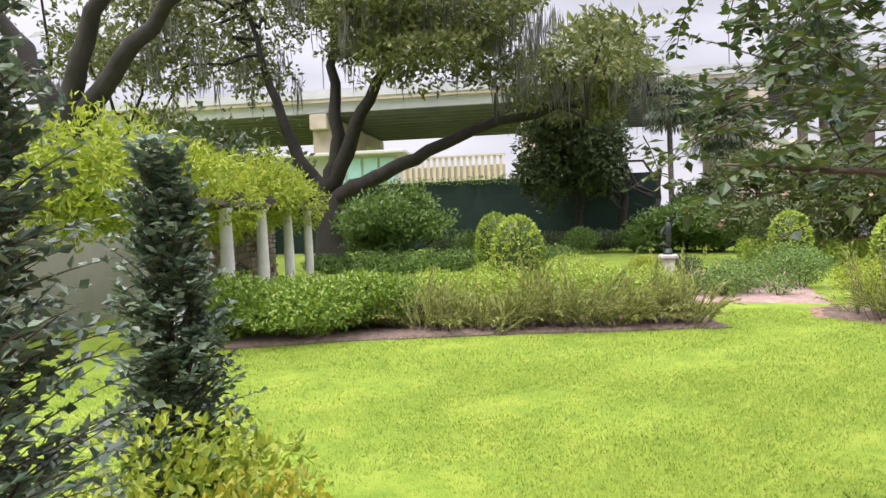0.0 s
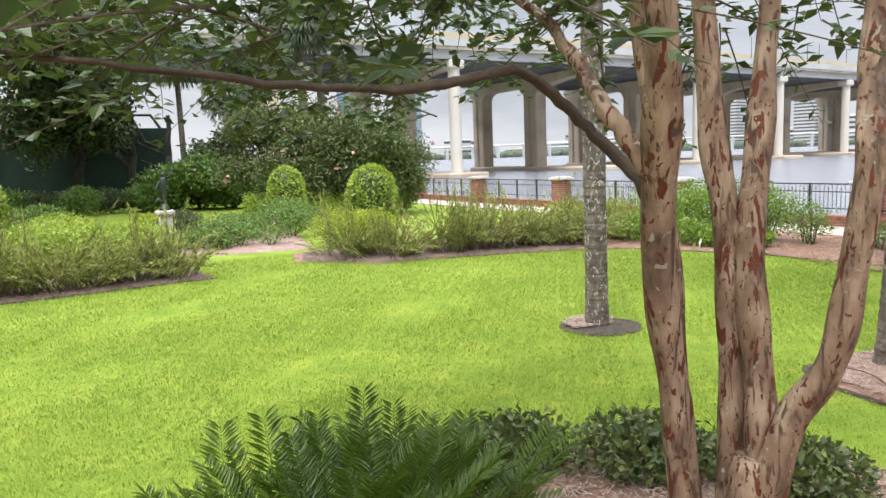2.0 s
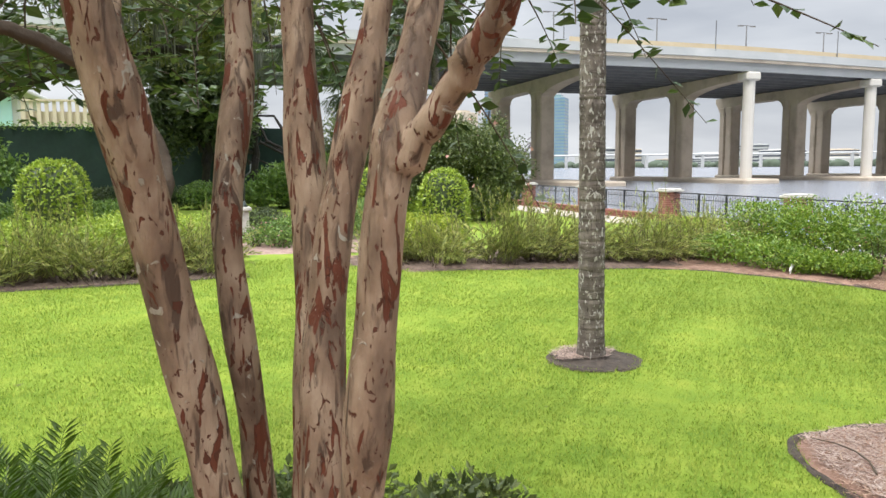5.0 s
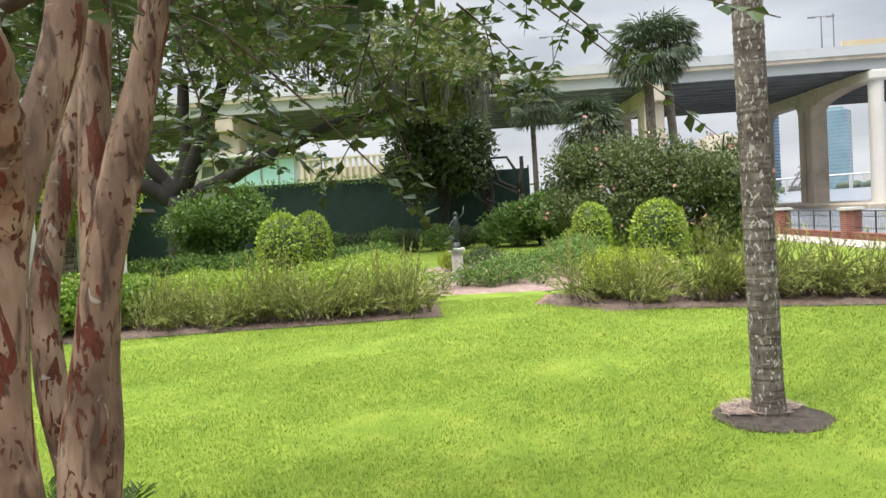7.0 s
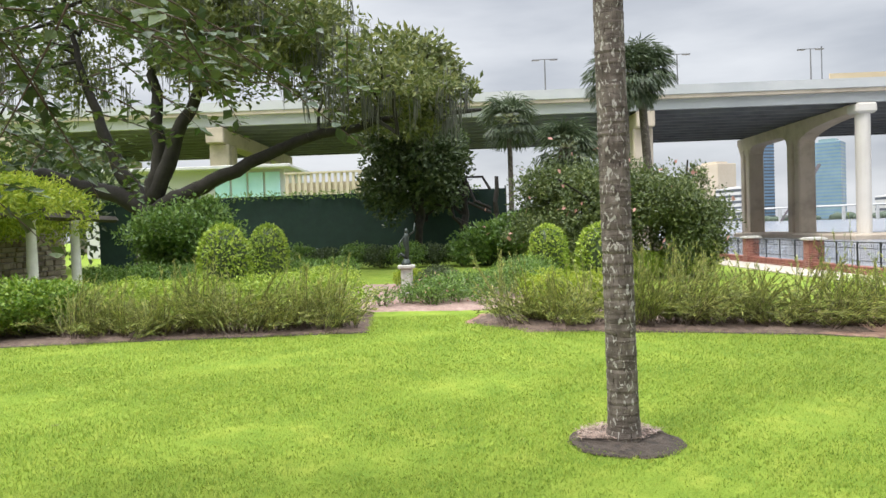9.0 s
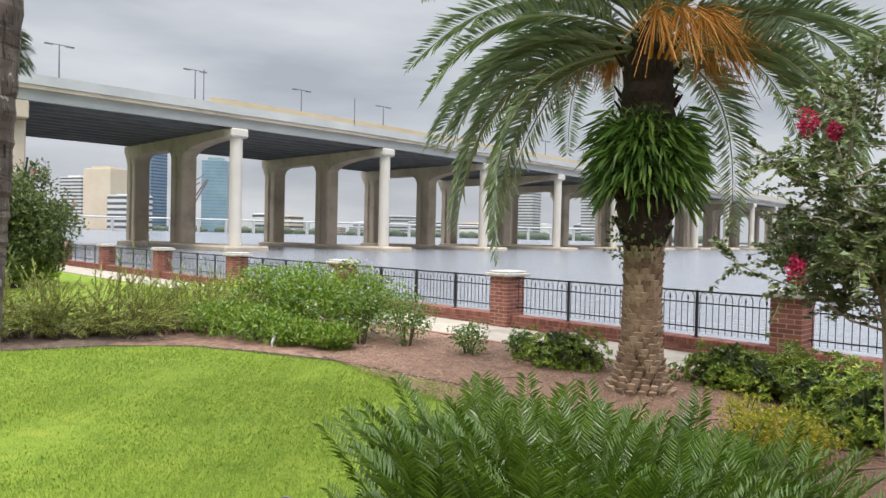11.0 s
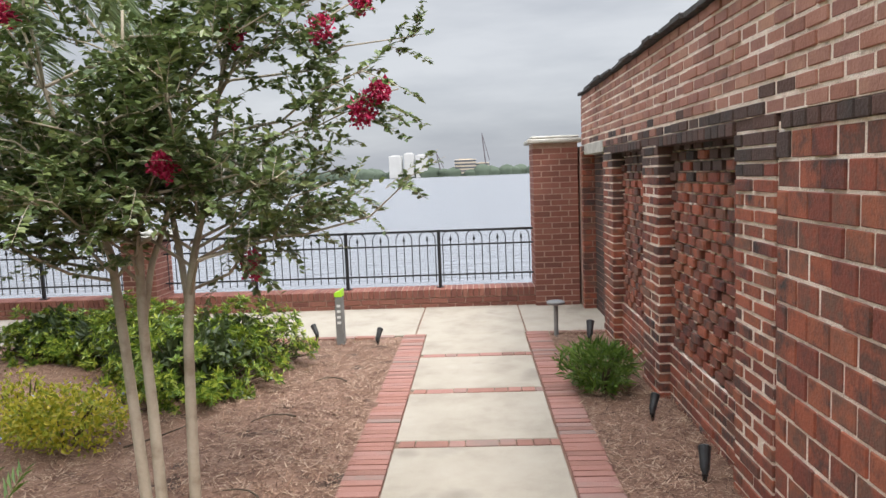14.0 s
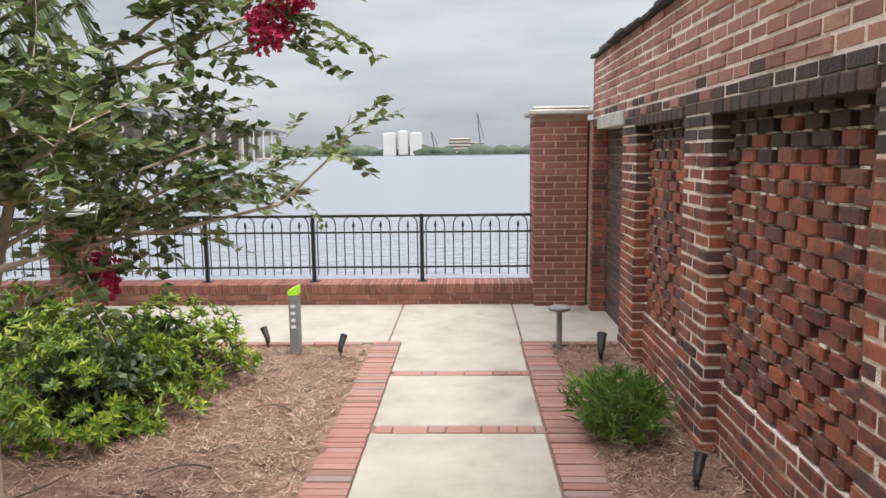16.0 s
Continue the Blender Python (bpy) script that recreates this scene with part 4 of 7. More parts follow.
    part("mortar_core", Shape().box(1.16, 1.62, -0.26, 0.5, -0.05, 1.9), M["mortar_red"], ret)
    s = Shape()
    for c, z, L in brick_courses(1.15, 1.62, 0.0, 1.88, seed=9):
        s.box(c - L / 2, c + L / 2, -0.27, -0.17, z - 0.029, z + 0.029, 0.005)
    tagged(part("brickwork", s, M["oldbrick_i"], ret), kind="stuff")
    part("mortar_link", Shape().box(1.3, 1.6, -1.1, -0.25, -0.05, 1.86), M["mortar_red"], ret)
    s = Shape()
    for c, z, L in brick_courses(-1.55, -0.25, 0.0, 1.86, seed=11):
        s.box(1.29, 1.33, c - L / 2, c + L / 2, z - 0.029, z + 0.029, 0.004)
    tagged(part("link_brickwork", s, M["sootbrick_i"], ret), kind="stuff")


# ---- the river bridge ----
def edge_x(y):
    return -87.4 - 0.085 * np.maximum(0, np.asarray(y, float) - 60)


def sweep(profile, ys, base=edge_x):
    """A strip carried along the bridge; profile points are (distance behind the near edge, height)."""
    s = Shape()
    p = np.asarray(profile, float)
    n = len(p)
    v = np.concatenate([np.stack([base(y) - p[:, 0], np.full(n, y), p[:, 1]], 1) for y in ys])
    i = np.arange(len(ys) - 1)[:, None] * n
    j = np.arange(n)[None]
    k = (j + 1) % n
    s.add(v, np.stack([i + j, i + n + j, i + n + k, i + k], -1).reshape(-1, 4), np.arange(n), np.arange(n)[::-1] + (len(ys) - 1) * n)
    return s


def build_bridge():
    ob = thing("river_bridge", "long grey concrete highway bridge on tall columns in the river", "bridge", (-100, 60, -1))
    ys = np.linspace(-95, 480, 47)
    part("deck", sweep([(-0.5, 16.5), (-0.5, 16.9), (37, 16.9), (37, 16.5)], ys), M["bridge"], ob)
    part("fascia_girder", sweep([(0.1, 15.3), (0.1, 16.5), (0.7, 16.5), (0.7, 15.3)], ys), M["bridgegrey"], ob)
    part("parapet", sweep([(-0.5, 16.9), (-0.65, 16.95), (-0.6, 17.75), (-0.25, 17.75), (-0.1, 16.9)], ys), M["bridgegrey"], ob, "pale grey parapet")
    part("rail_band", sweep([(-0.4, 17.75), (-0.4, 18.1), (-0.25, 18.1), (-0.25, 17.75)], ys), M["bridgegrey"], ob)
    part("barrier", sweep([(-0.2, 17.4), (-0.2, 18.75), (0.05, 18.75), (0.05, 17.4)], np.linspace(33, 480, 36)), M["tan"], ob, "tan barrier")
    part("far_parapet", sweep([(36.4, 16.9), (36.4, 18.2), (36.8, 18.2), (36.8, 16.9)], ys), M["bridgegrey"], ob)
    # Inner girders: the shade under the deck is put into their dark colour.
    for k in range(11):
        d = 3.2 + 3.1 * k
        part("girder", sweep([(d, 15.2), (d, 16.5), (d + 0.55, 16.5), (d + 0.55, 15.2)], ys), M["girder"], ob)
    y = -67.1
    while y < 460:
        ex = float(edge_x(y))
        front = Shape()
        front.tube([(ex - 0.9, y, -1.2), (ex - 0.9, y, 14.2)], 0.85, 16)
        if y > 30:
            part("column", front, M["bridgepale"], ob, "slender pale round column")
            part("column_cap", Shape().box(ex - 2.2, ex + 0.25, y - 1.25, y + 1.25, 14.0, 15.25, 0.25), M["bridgepale"], ob)
        for d in ((16.6, 33.6) if y > 30 else (3.2, 20.0)):
            s = Shape()
            for o in (-1.05, 1.05):
                s.box(ex - d - 0.8 + o * 1.0, ex - d + 0.8 + o * 1.0, y - 1.2, y + 1.2, -1.2, 13.4, 0.2)
            s.box(ex - d - 0.6, ex - d + 0.6, y - 0.9, y + 0.9, -1.2, 13.4)
            part("column", s, M["bridge"], ob, "stout twin column")
        if y < 30:
            part("crossbeam", Shape().box(ex - 36, ex + 0.1, y - 1.1, y + 1.1, 13.3, 15.2, 0.1), M["bridge"], ob)
            y += 26.1
            continue
        prof = [(1.6, 15.2), (1.6, 14.2)]
        prof += [(14.8 - 13.2 * (1 - math.sin(t)), 14.2 - 2.0 * (1 - math.cos(t))) for t in np.linspace(0.15, 1.45, 8)]
        prof += [(18.6, 12.4)] + [(18.6 + 2.2 * (1 - math.cos(t)), 12.4 + 1.3 * math.sin(t)) for t in np.linspace(0.2, 1.57, 6)]
        prof += [(31.6 - 2.2 * (1 - math.sin(t)), 13.7 - 1.3 * (1 - math.cos(t))) for t in np.linspace(0.2, 1.5, 6)]
        prof += [(35.6, 12.4), (36.0, 13.2), (36.4, 13.9), (36.8, 14.3), (36.8, 15.2)]
        beam = Shape()
        low = np.array(prof[1:-1])
        n = len(low)
        v = np.concatenate([np.stack([ex - low[:, 0], np.full(n, y + w), q], 1) for w in (-1.1, 1.1) for q in (low[:, 1], np.full(n, 15.25))])
        i = np.arange(n - 1)[:, None]
        beam.add(v, i + [0, 1, n + 1, n], i + [2 * n, 3 * n, 3 * n + 1, 2 * n + 1], i + [0, 2 * n, 2 * n + 1, 1])
        part("crossbeam", beam, M["bridge"], ob)
        part("footing", Shape().box(ex - 34, ex + 2.6, y - 3.2, y + 3.2, -1.6, -0.35, 0.2), M["bridge"], ob)
        y += 26.1
    for y in np.arange(-52, 300, 17.5):
        ex = float(edge_x(y))
        p = thing("street_lamp", "thin grey double street lamp on the bridge deck", "lamp", (ex - 9.5, y, 16.9), group="bridge lamps")
        part("pole", Shape().tube([(ex - 9.5, y, 16.9), (ex - 9.5, y, 24.0)], [0.13, 0.08], 6), M["girder"], p)
        part("arm", Shape().tube([(ex - 9.5, y - 1.3, 24.0), (ex - 9.5, y + 1.3, 24.0)], 0.06, 6), M["girder"], p)
        for o in (-1.2, 1.2):
            part("head", Shape().box(ex - 9.7, ex - 9.3, y + o - 0.5, y + o + 0.5, 23.85, 24.02, 0.03), M["girder"], p)
    for y in np.arange(-40, 300, 24):
        ex = float(edge_x(y))
        single("sign_mast", Shape().tube([(ex + 0.3, y, 16.6), (ex + 0.3, y, 22.0)], 0.07, 6), M["girder"], "thin grey mast on the bridge parapet", "mast", group="bridge masts")


# ---- the far shores ----
def tower(x, y, w, d, h, wall, glass, label, floors=0, turn=0.0, base=-1.0):
    ob = thing("tower_building", label, "building", (x, y, base))
    ob.rotation_euler = (0, 0, turn)

    def put(name, s, mat):
        o = new(name, s.mesh(name, mat))
        o.parent = ob
    put("wall", Shape().box(-w / 2, w / 2, -d / 2, d / 2, 0, h, 0.4), wall)
    put("roof", Shape().box(-w * 0.3, w * 0.3, -d * 0.3, d * 0.3, h, h * 1.04), wall)
    if floors:
        step = h / floors
        for k in range(floors):
            z = step * k + step * 0.3
            put("window_band", Shape().box(-w / 2 - 0.15, w / 2 + 0.15, -d / 2 - 0.15, d / 2 + 0.15, z, z + step * 0.45), glass)
    return ob


def tree_line(x0, y0, x1, y1, n, h, seed, width=30):
    r = np.random.default_rng(seed)
    s = Shape()
    t = np.sort(r.uniform(0, 1, n))
    for u in t:
        cx, cy = x0 + (x1 - x0) * u + r.uniform(-4, 4), y0 + (y1 - y0) * u + r.uniform(0, width)
        rad = h * r.uniform(0.5, 1.1)
        a = np.linspace(0, 2 * math.pi, 9)[:-1]
        rings = []
        for fr, zz in ((1.0, -1.2), (1.15, 0.5), (0.95, 1.0), (0.55, 1.4), (0.1, 1.6)):
            q = rad * fr * r.uniform(0.8, 1.2, 8)
            rings.append(np.stack([cx + np.cos(a) * q, cy + np.sin(a) * q, np.full(8, zz * rad * 0.62)], 1))
        v = np.concatenate(rings)
        i = np.arange(4)[:, None] * 8
        j = np.arange(8)[None]
        k = (j + 1) % 8
        s.add(v, np.stack([i + j, i + k, i + k + 8, i + j + 8], -1).reshape(-1, 4))
    single("far_trees", s, M["fartree"], "hazy dark green trees on the far shore", "trees", kind="stuff", smooth=True)


def build_far():
    s = Shape()
    s.box(-2600, 2600, 730, 2600, -1.5, 0.2)
    single("backdrop_shore", s, M["fartree"], "low far river bank", "shore", kind="structure")
    s = Shape().add([(-2600, 300, -0.4), (-700, 420, -0.4), (-330, 735, -0.4), (-2600, 735, -0.4)], [(0, 1, 2, 3)])
    single("backdrop_west_shore", s, M["fartree"], "low western river bank", "shore", kind="structure")
    tree_line(-250, 735, 420, 735, 150, 10, 3)
    tree_line(-720, 430, -330, 735, 90, 7, 4)
    tree_line(-1100, 390, -720, 425, 60, 7, 5)
    tower(-80, 735, 13, 14, 23, M["faraway"], M["faraway"], "white slab apartment block on the far shore", 0)
    tower(-66, 737, 10, 14, 25, M["faraway"], M["glassdark"], "white slab apartment block with a taller core", 0)
    tower(-53, 735, 12, 14, 23, M["faraway"], M["faraway"], "white slab apartment block on the far shore", 0)
    tower(-8, 740, 22, 16, 17, M["fartan"], M["glassdark"], "unfinished tan building beside cranes", 5)
    tower(10, 745, 14, 14, 13, M["fartan"], M["glassdark"], "lower tan building wing", 4)
    for x, h, tip in ((14, 42, -10), (-33, 24, -12)):
        c = thing("tower_crane", "thin dark construction crane on the far shore", "crane", (x, 738, 0))
        part("mast", Shape().tube([(x, 738, 0), (x + tip * 0.4, 738, h)], [0.8, 0.5], 6), M["farsteel"], c)
        part("jib", Shape().tube([(x + tip * 0.4, 738, h), (x + tip * 0.4 + 7, 738, h * 0.35)], 0.35, 6), M["farsteel"], c)
    # skyline seen under the bridge
    def at(az, dist):
        return -0.7 - dist * math.sin(radians(az)), -10 + dist * math.cos(radians(az))
    x, y = at(67.5, 1200)
    tower(x, y, 30, 30, 128, M["glassblue"], M["glassdark"], "tall blue glass office tower", 26, 0.3)
    x, y = at(63.0, 1150)
    tower(x, y, 36, 34, 108, M["glassgreen"], M["glassblue"], "grey green glass office tower", 22, 0.9)
    x, y = at(72.3, 1100)
    tower(x, y, 40, 30, 70, M["faraway"], M["glassdark"], "pale office block with dark window bands", 15, 0.4)
    x, y = at(70.6, 1000)
    tower(x, y, 46, 30, 76, M["fartan"], M["glassdark"], "tan concrete office block downtown", 0, 0.4)
    x, y = at(69.0, 900)
    tower(x, y, 38, 30, 40, M["faraway"], M["glassdark"], "white low office block", 6, 0.4)
    x, y = at(38.6, 900)
    tower(x, y, 24, 22, 72, M["faraway"], M["glassdark"], "white striped apartment tower", 20, 0.2)
    x, y = at(33.5, 880)
    tower(x, y, 22, 22, 58, M["faraway"], M["glassdark"], "white striped apartment tower", 16, 0.2)
    x, y = at(31.2, 860)
    tower(x, y, 40, 24, 30, M["faraway"], M["glassdark"], "white parking structure with open decks", 6, 0.2)
    r = random.Random(5)
    for k in range(26):
        az = r.uniform(28, 61)
        x, y = at(az, r.uniform(900, 1300))
        tower(x, y, r.uniform(16, 50), 22, r.uniform(10, 34), r.choice([M["faraway"], M["fartan"], M["bridgegrey"]]), M["glassdark"], "small pale waterfront building in the haze", r.choice([0, 4, 6]), r.uniform(0, 1))
    # low road bridge and raised bascule span behind the columns
    x0, y0 = at(74, 700)
    x1, y1 = at(30, 760)
    b = thing("low_bridge", "low distant road bridge on many short piers", "bridge", (x0, y0, -1))
    part("deck", Shape().tube([(x0, y0, 11), (x1, y1, 11)], 0.9, 4), M["bridgegrey"], b)
    for u in np.linspace(0, 1, 24):
        px, py = x0 + (x1 - x0) * u, y0 + (y1 - y0) * u
        part("pier", Shape().box(px - 1, px + 1, py - 1, py + 1, -1.2, 10.5), M["bridgegrey"], b)
    x, y = at(66.2, 640)
    c = thing("bascule_span", "raised dark steel railway bascule span", "bridge", (x, y, -1))
    dirx, diry = -math.cos(radians(66)), -math.sin(radians(66))
    for o in (0, 6):
        part("truss_chord", Shape().tube([(x + o * dirx * -1, y - o * diry, 0), (x - (28 + o) * -dirx * -1, y + 28 * diry * -1, 44)], 0.8, 4), M["farsteel"], c)
    for k in range(8):
        u = k / 7
        p0 = (x + 28 * dirx * u, y - 28 * diry * u * -1 * -1, 44 * u)
        part("truss_web", Shape().tube([p0, (p0[0] - 7 * dirx, p0[1] - 7 * diry, p0[2] + 5)], 0.5, 4), M["farsteel"], c)


build_ground()
bed("bed_east", EAST_BED, M["mulch"], "brown pine straw bed along the river walk")
bed("bed_crape", CRAPE_BED, M["mulch"], "brown mulch bed under the crape myrtle")
# The hedge and feather beds take a darker mulch colour.
bed("bed_hedge", HEDGE_BED, M["darkmulch"], "dark mulch bed under the hedge shrubs")
bed("bed_feather", FEATHER_BED, M["darkmulch"], "dark mulch bed under the feathery shrubs", 0.07, 0.05)
bed("bed_rose", ROSE_BED, M["roseground"], "reddish bare rose bed soil")
# The palm ring's dark colour paints the shade of its sunken hollow.
bed("bed_palm", PALM_RING, M["edging"], "small ring of mulch round the palm, darkened for the shaded hollow", 0.05, 0.02)
edging("edging_east", EAST_BED[3:20], False)
edging("edging_crape", CRAPE_BED[1:7], False)
edging("edging_hedge", HEDGE_BED[:5], False)
edging("edging_palm", PALM_RING)
bed("bed_wall", EAST_STRIP, M["mulch"], "narrow pine straw strip beside the brick wall")
build_river()
# ---- plants: how they grow ----


def sphere_dirs(n, r):
    d = r.normal(size=(n, 3))
    return unit(d)


def lump(d, seed, amount):
    """An uneven outline for a crown, by direction."""
    k = seed * 1.37
    return 1 + amount * (np.sin(3.1 * d[:, 0] + 2.3 * d[:, 1] + k) + np.sin(4.7 * d[:, 1] - 3.9 * d[:, 2] + 2 * k) + np.sin(5.3 * d[:, 2] + 4.1 * d[:, 0] + 3 * k)) / 3


def crown(shape, centre, radii, n, length, width, seed, amount=0.25, upward=0.3, shell=0.55, spread=1.0, flat=False):
    """Leaves in the outer shell of a lumpy crown, facing outwards and up."""
    r = np.random.default_rng(seed)
    d = sphere_dirs(n, r)
    if flat:
        d[:, 2] = np.abs(d[:, 2]) * 1.0 - 0.15
    rad = shell + (1 - shell) * r.uniform(0, 1, n) ** 0.6
    p = np.asarray(centre) + d * rad[:, None] * lump(d, seed, amount)[:, None] * np.asarray(radii)
    out = unit(d + np.array((0, 0, upward)))
    axis = unit(out * 0.6 + r.normal(size=(n, 3)) * 0.6 * spread)
    nrm = unit(out + r.normal(size=(n, 3)) * 0.5)
    shape.leaves(p, axis, nrm, length * r.uniform(0.6, 1.3, n), width * r.uniform(0.7, 1.25, n))
    return shape


def shrub(name, label, x, y, radii, height, n, length, width, mat, seed, group="", category="shrub", amount=0.25, upward=0.4, flowers=None, base=None):
    """A rounded shrub: bare stems below, a crown of leaves above."""
    z0 = gz(x, y) if base is None else base
    ob = thing(name, label, category, (x, y, z0), group)
    r = np.random.default_rng(seed)
    stems = Shape()
    for k in range(7):
        a = r.uniform(0, 6.28)
        q = r.uniform(0.3, 0.75)
        tip = (x + math.cos(a) * radii[0] * q, y + math.sin(a) * radii[1] * q, z0 + height * r.uniform(0.55, 0.85))
        stems.tube([(x + math.cos(a) * 0.05, y + math.sin(a) * 0.05, z0 - 0.03), ((x + tip[0]) / 2, (y + tip[1]) / 2, z0 + height * 0.35), tip], [0.012, 0.009, 0.003], 5)
    tagged(part("woody_base", stems, M["stem"], ob), kind="stuff")
    leaves = Shape()
    c = (x, y, z0 + height * 0.53)
    rr = (radii[0], radii[1], height * 0.47)
    crown(leaves, c, rr, n, length, width, seed, amount, upward)
    crown(leaves, c, [q * 0.72 for q in rr], n // 4, length * 1.6, width * 1.8, seed + 50, amount, 0.2, 0.3)
    part("foliage", leaves, M[mat], ob)
    if flowers:
        mat2, m, size = flowers
        fl = Shape()
        crown(fl, c, [q * 1.02 for q in rr], m, size, size, seed + 9, amount, 0.8, 0.95)
        part("blossom", fl, M[mat2], ob)
    return ob


def rosette_shrub(name, label, x, y, radii, height, n, mat, seed, group=""):
    """A mound of leafy shoots: every shoot ends in a whorl of narrow leaves."""
    z0 = gz(x, y)
    ob = thing(name, label, "shrub", (x, y, z0), group)
    r = np.random.default_rng(seed)
    stems, leaves = Shape(), Shape()
    d = sphere_dirs(n, r)
    d[:, 2] = np.abs(d[:, 2]) * 1.1 - 0.18
    d = unit(d)
    rad = (0.72 + 0.3 * r.uniform(0, 1, n)) * lump(d, seed, 0.55)
    tip = np.array((x, y, z0 + height * 0.2)) + d * rad[:, None] * np.array((radii[0], radii[1], height * 0.8))
    tip[:, 2] = np.maximum(tip[:, 2], z0 + 0.05)
    for k in range(n):
        out = unit(d[k] + np.array((0, 0, 0.55)) + r.normal(size=3) * 0.25)
        if k % 6 == 0:
            stems.tube([(x + r.normal() * 0.05, y + r.normal() * 0.05, z0 - 0.02), (x + (tip[k, 0] - x) * 0.5, y + (tip[k, 1] - y) * 0.5, z0 + (tip[k, 2] - z0) * 0.4), tuple(tip[k])], [0.01, 0.007, 0.003], 4)
        m = 11
        a = np.linspace(0, 6.283, m, endpoint=False) + r.uniform(0, 1)
        e1 = unit(np.cross(out, (0.3, 0.2, 1.0)))
        e2 = np.cross(out, e1)
        lift = r.uniform(0.15, 0.9, m)[:, None]
        ax = unit(np.cos(a)[:, None] * e1 + np.sin(a)[:, None] * e2 + out * lift)
        nrm = unit(np.repeat(out[None], m, 0) - ax * 0.4 + r.normal(size=(m, 3)) * 0.12)
        base = tip[k] - out * r.uniform(0, 0.035, m)[:, None]
        leaves.leaves(base, ax, nrm, r.uniform(0.045, 0.075, m), 0.021 * r.uniform(0.8, 1.25, m))
    tagged(part("woody_base", stems, M["stem"], ob), kind="stuff")
    # Inner leaves get a darker green, painting the shade inside the mound.
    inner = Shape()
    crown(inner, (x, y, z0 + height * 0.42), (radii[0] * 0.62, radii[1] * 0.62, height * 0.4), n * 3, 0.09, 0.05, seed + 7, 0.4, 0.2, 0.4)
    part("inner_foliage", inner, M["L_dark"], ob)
    part("foliage", leaves, M[mat], ob)
    return ob


def wispy_shrub(x, y, w, h, seed, label="wispy grey green feathery shrub in a garden bed"):
    """Tufts of thin plumes that arch over together, feathered with fine leaves."""
    r = np.random.default_rng(seed)
    z0 = gz(x, y)
    ob = thing("feathery_shrub", label, "shrub", (x, y, z0), "feathery bed shrubs")
    stems, fine = Shape(), Shape()
    for tuft in range(10):
        a0, lean0 = r.uniform(0, 6.283), r.uniform(0.15, 1.35)
        c = np.array((x + r.normal() * w * 0.33, y + r.normal() * w * 0.36, z0))
        L0 = h * r.uniform(0.75, 1.35)
        for k in range(7):
            a, lean = a0 + r.normal() * 0.35, max(0.05, lean0 + r.normal() * 0.2)
            L = L0 * r.uniform(0.7, 1.15)
            b = c + np.array((r.normal() * 0.05, r.normal() * 0.05, 0))
            d = np.array((math.cos(a) * lean, math.sin(a) * lean, 1.0))
            d /= np.linalg.norm(d)
            fall = np.array((-math.cos(a) * 0.05, -math.sin(a) * 0.05, 0.34)) * L * min(lean, 1.0)
            t = np.linspace(0, 1, 5)[:, None]
            stems.tube(b + d * L * t - fall * t ** 2.2, np.linspace(0.006, 0.0015, 5), 3, cap=False)
            m = 50
            u = r.uniform(0.1, 1, m)[:, None]
            p = b + d * L * u - fall * u ** 2.2
            run = unit(d - fall / L * 2.2 * u ** 1.2)
            ax = unit(run + r.normal(size=(m, 3)) * 0.24)
            fine.leaves(p, ax, r.normal(size=(m, 3)) + (0, 0, 0.6), r.uniform(0.05, 0.12, m), 0.012, 0.02)
    tagged(part("woody_base", stems, M["stem"], ob), kind="stuff")
    part("foliage", fine, M["L_wispy"], ob)


def branch_to(shape, a, b, r0, r1, sag=0.1, seed=0, sides=7, n=7, wob=0.04):
    r = np.random.default_rng(seed)
    a, b = np.asarray(a, float), np.asarray(b, float)
    t = np.linspace(0, 1, n)[:, None]
    L = np.linalg.norm(b - a)
    pts = a + (b - a) * t + np.array((0, 0, sag * L)) * (t * (1 - t)) * 4 * 0.25
    pts[1:-1] += r.normal(size=(n - 2, 3)) * wob * L
    shape.tube(pts, np.linspace(r0, r1, n), sides)
    return pts


def spray(leaves, twigs, a, b, n, length, width, seed, radius=0.002):
    """A leafy twig from a to b, with leaves in two uneven ranks."""
    r = np.random.default_rng(seed)
    a, b = np.asarray(a, float), np.asarray(b, float)
    L = np.linalg.norm(b - a)
    t = np.linspace(0, 1, 6)[:, None]
    bow = np.array((r.normal() * 0.1, r.normal() * 0.1, -0.12)) * L
    pts = a + (b - a) * t + bow * t * t
    twigs.tube(pts, np.linspace(radius * 2, radius * 0.6, 6), 4, cap=False)
    u = np.sort(r.uniform(0.05, 1.0, n))[:, None]
    p = a + (b - a) * u + bow * u * u
    along = unit((b - a)[None] + 0 * p)
    side = unit(np.cross(along, (0, 0, 1)) + 1e-6) * np.where(np.arange(n) % 2, 1, -1)[:, None]
    ax = unit(along * 0.55 + side + r.normal(size=(n, 3)) * 0.35)
    nr = unit(np.array((0, 0, 1.0)) + r.normal(size=(n, 3)) * 0.45)
    leaves.leaves(p, ax, nr, length * r.uniform(0.65, 1.2, n), width * r.uniform(0.75, 1.15, n), 0.06)


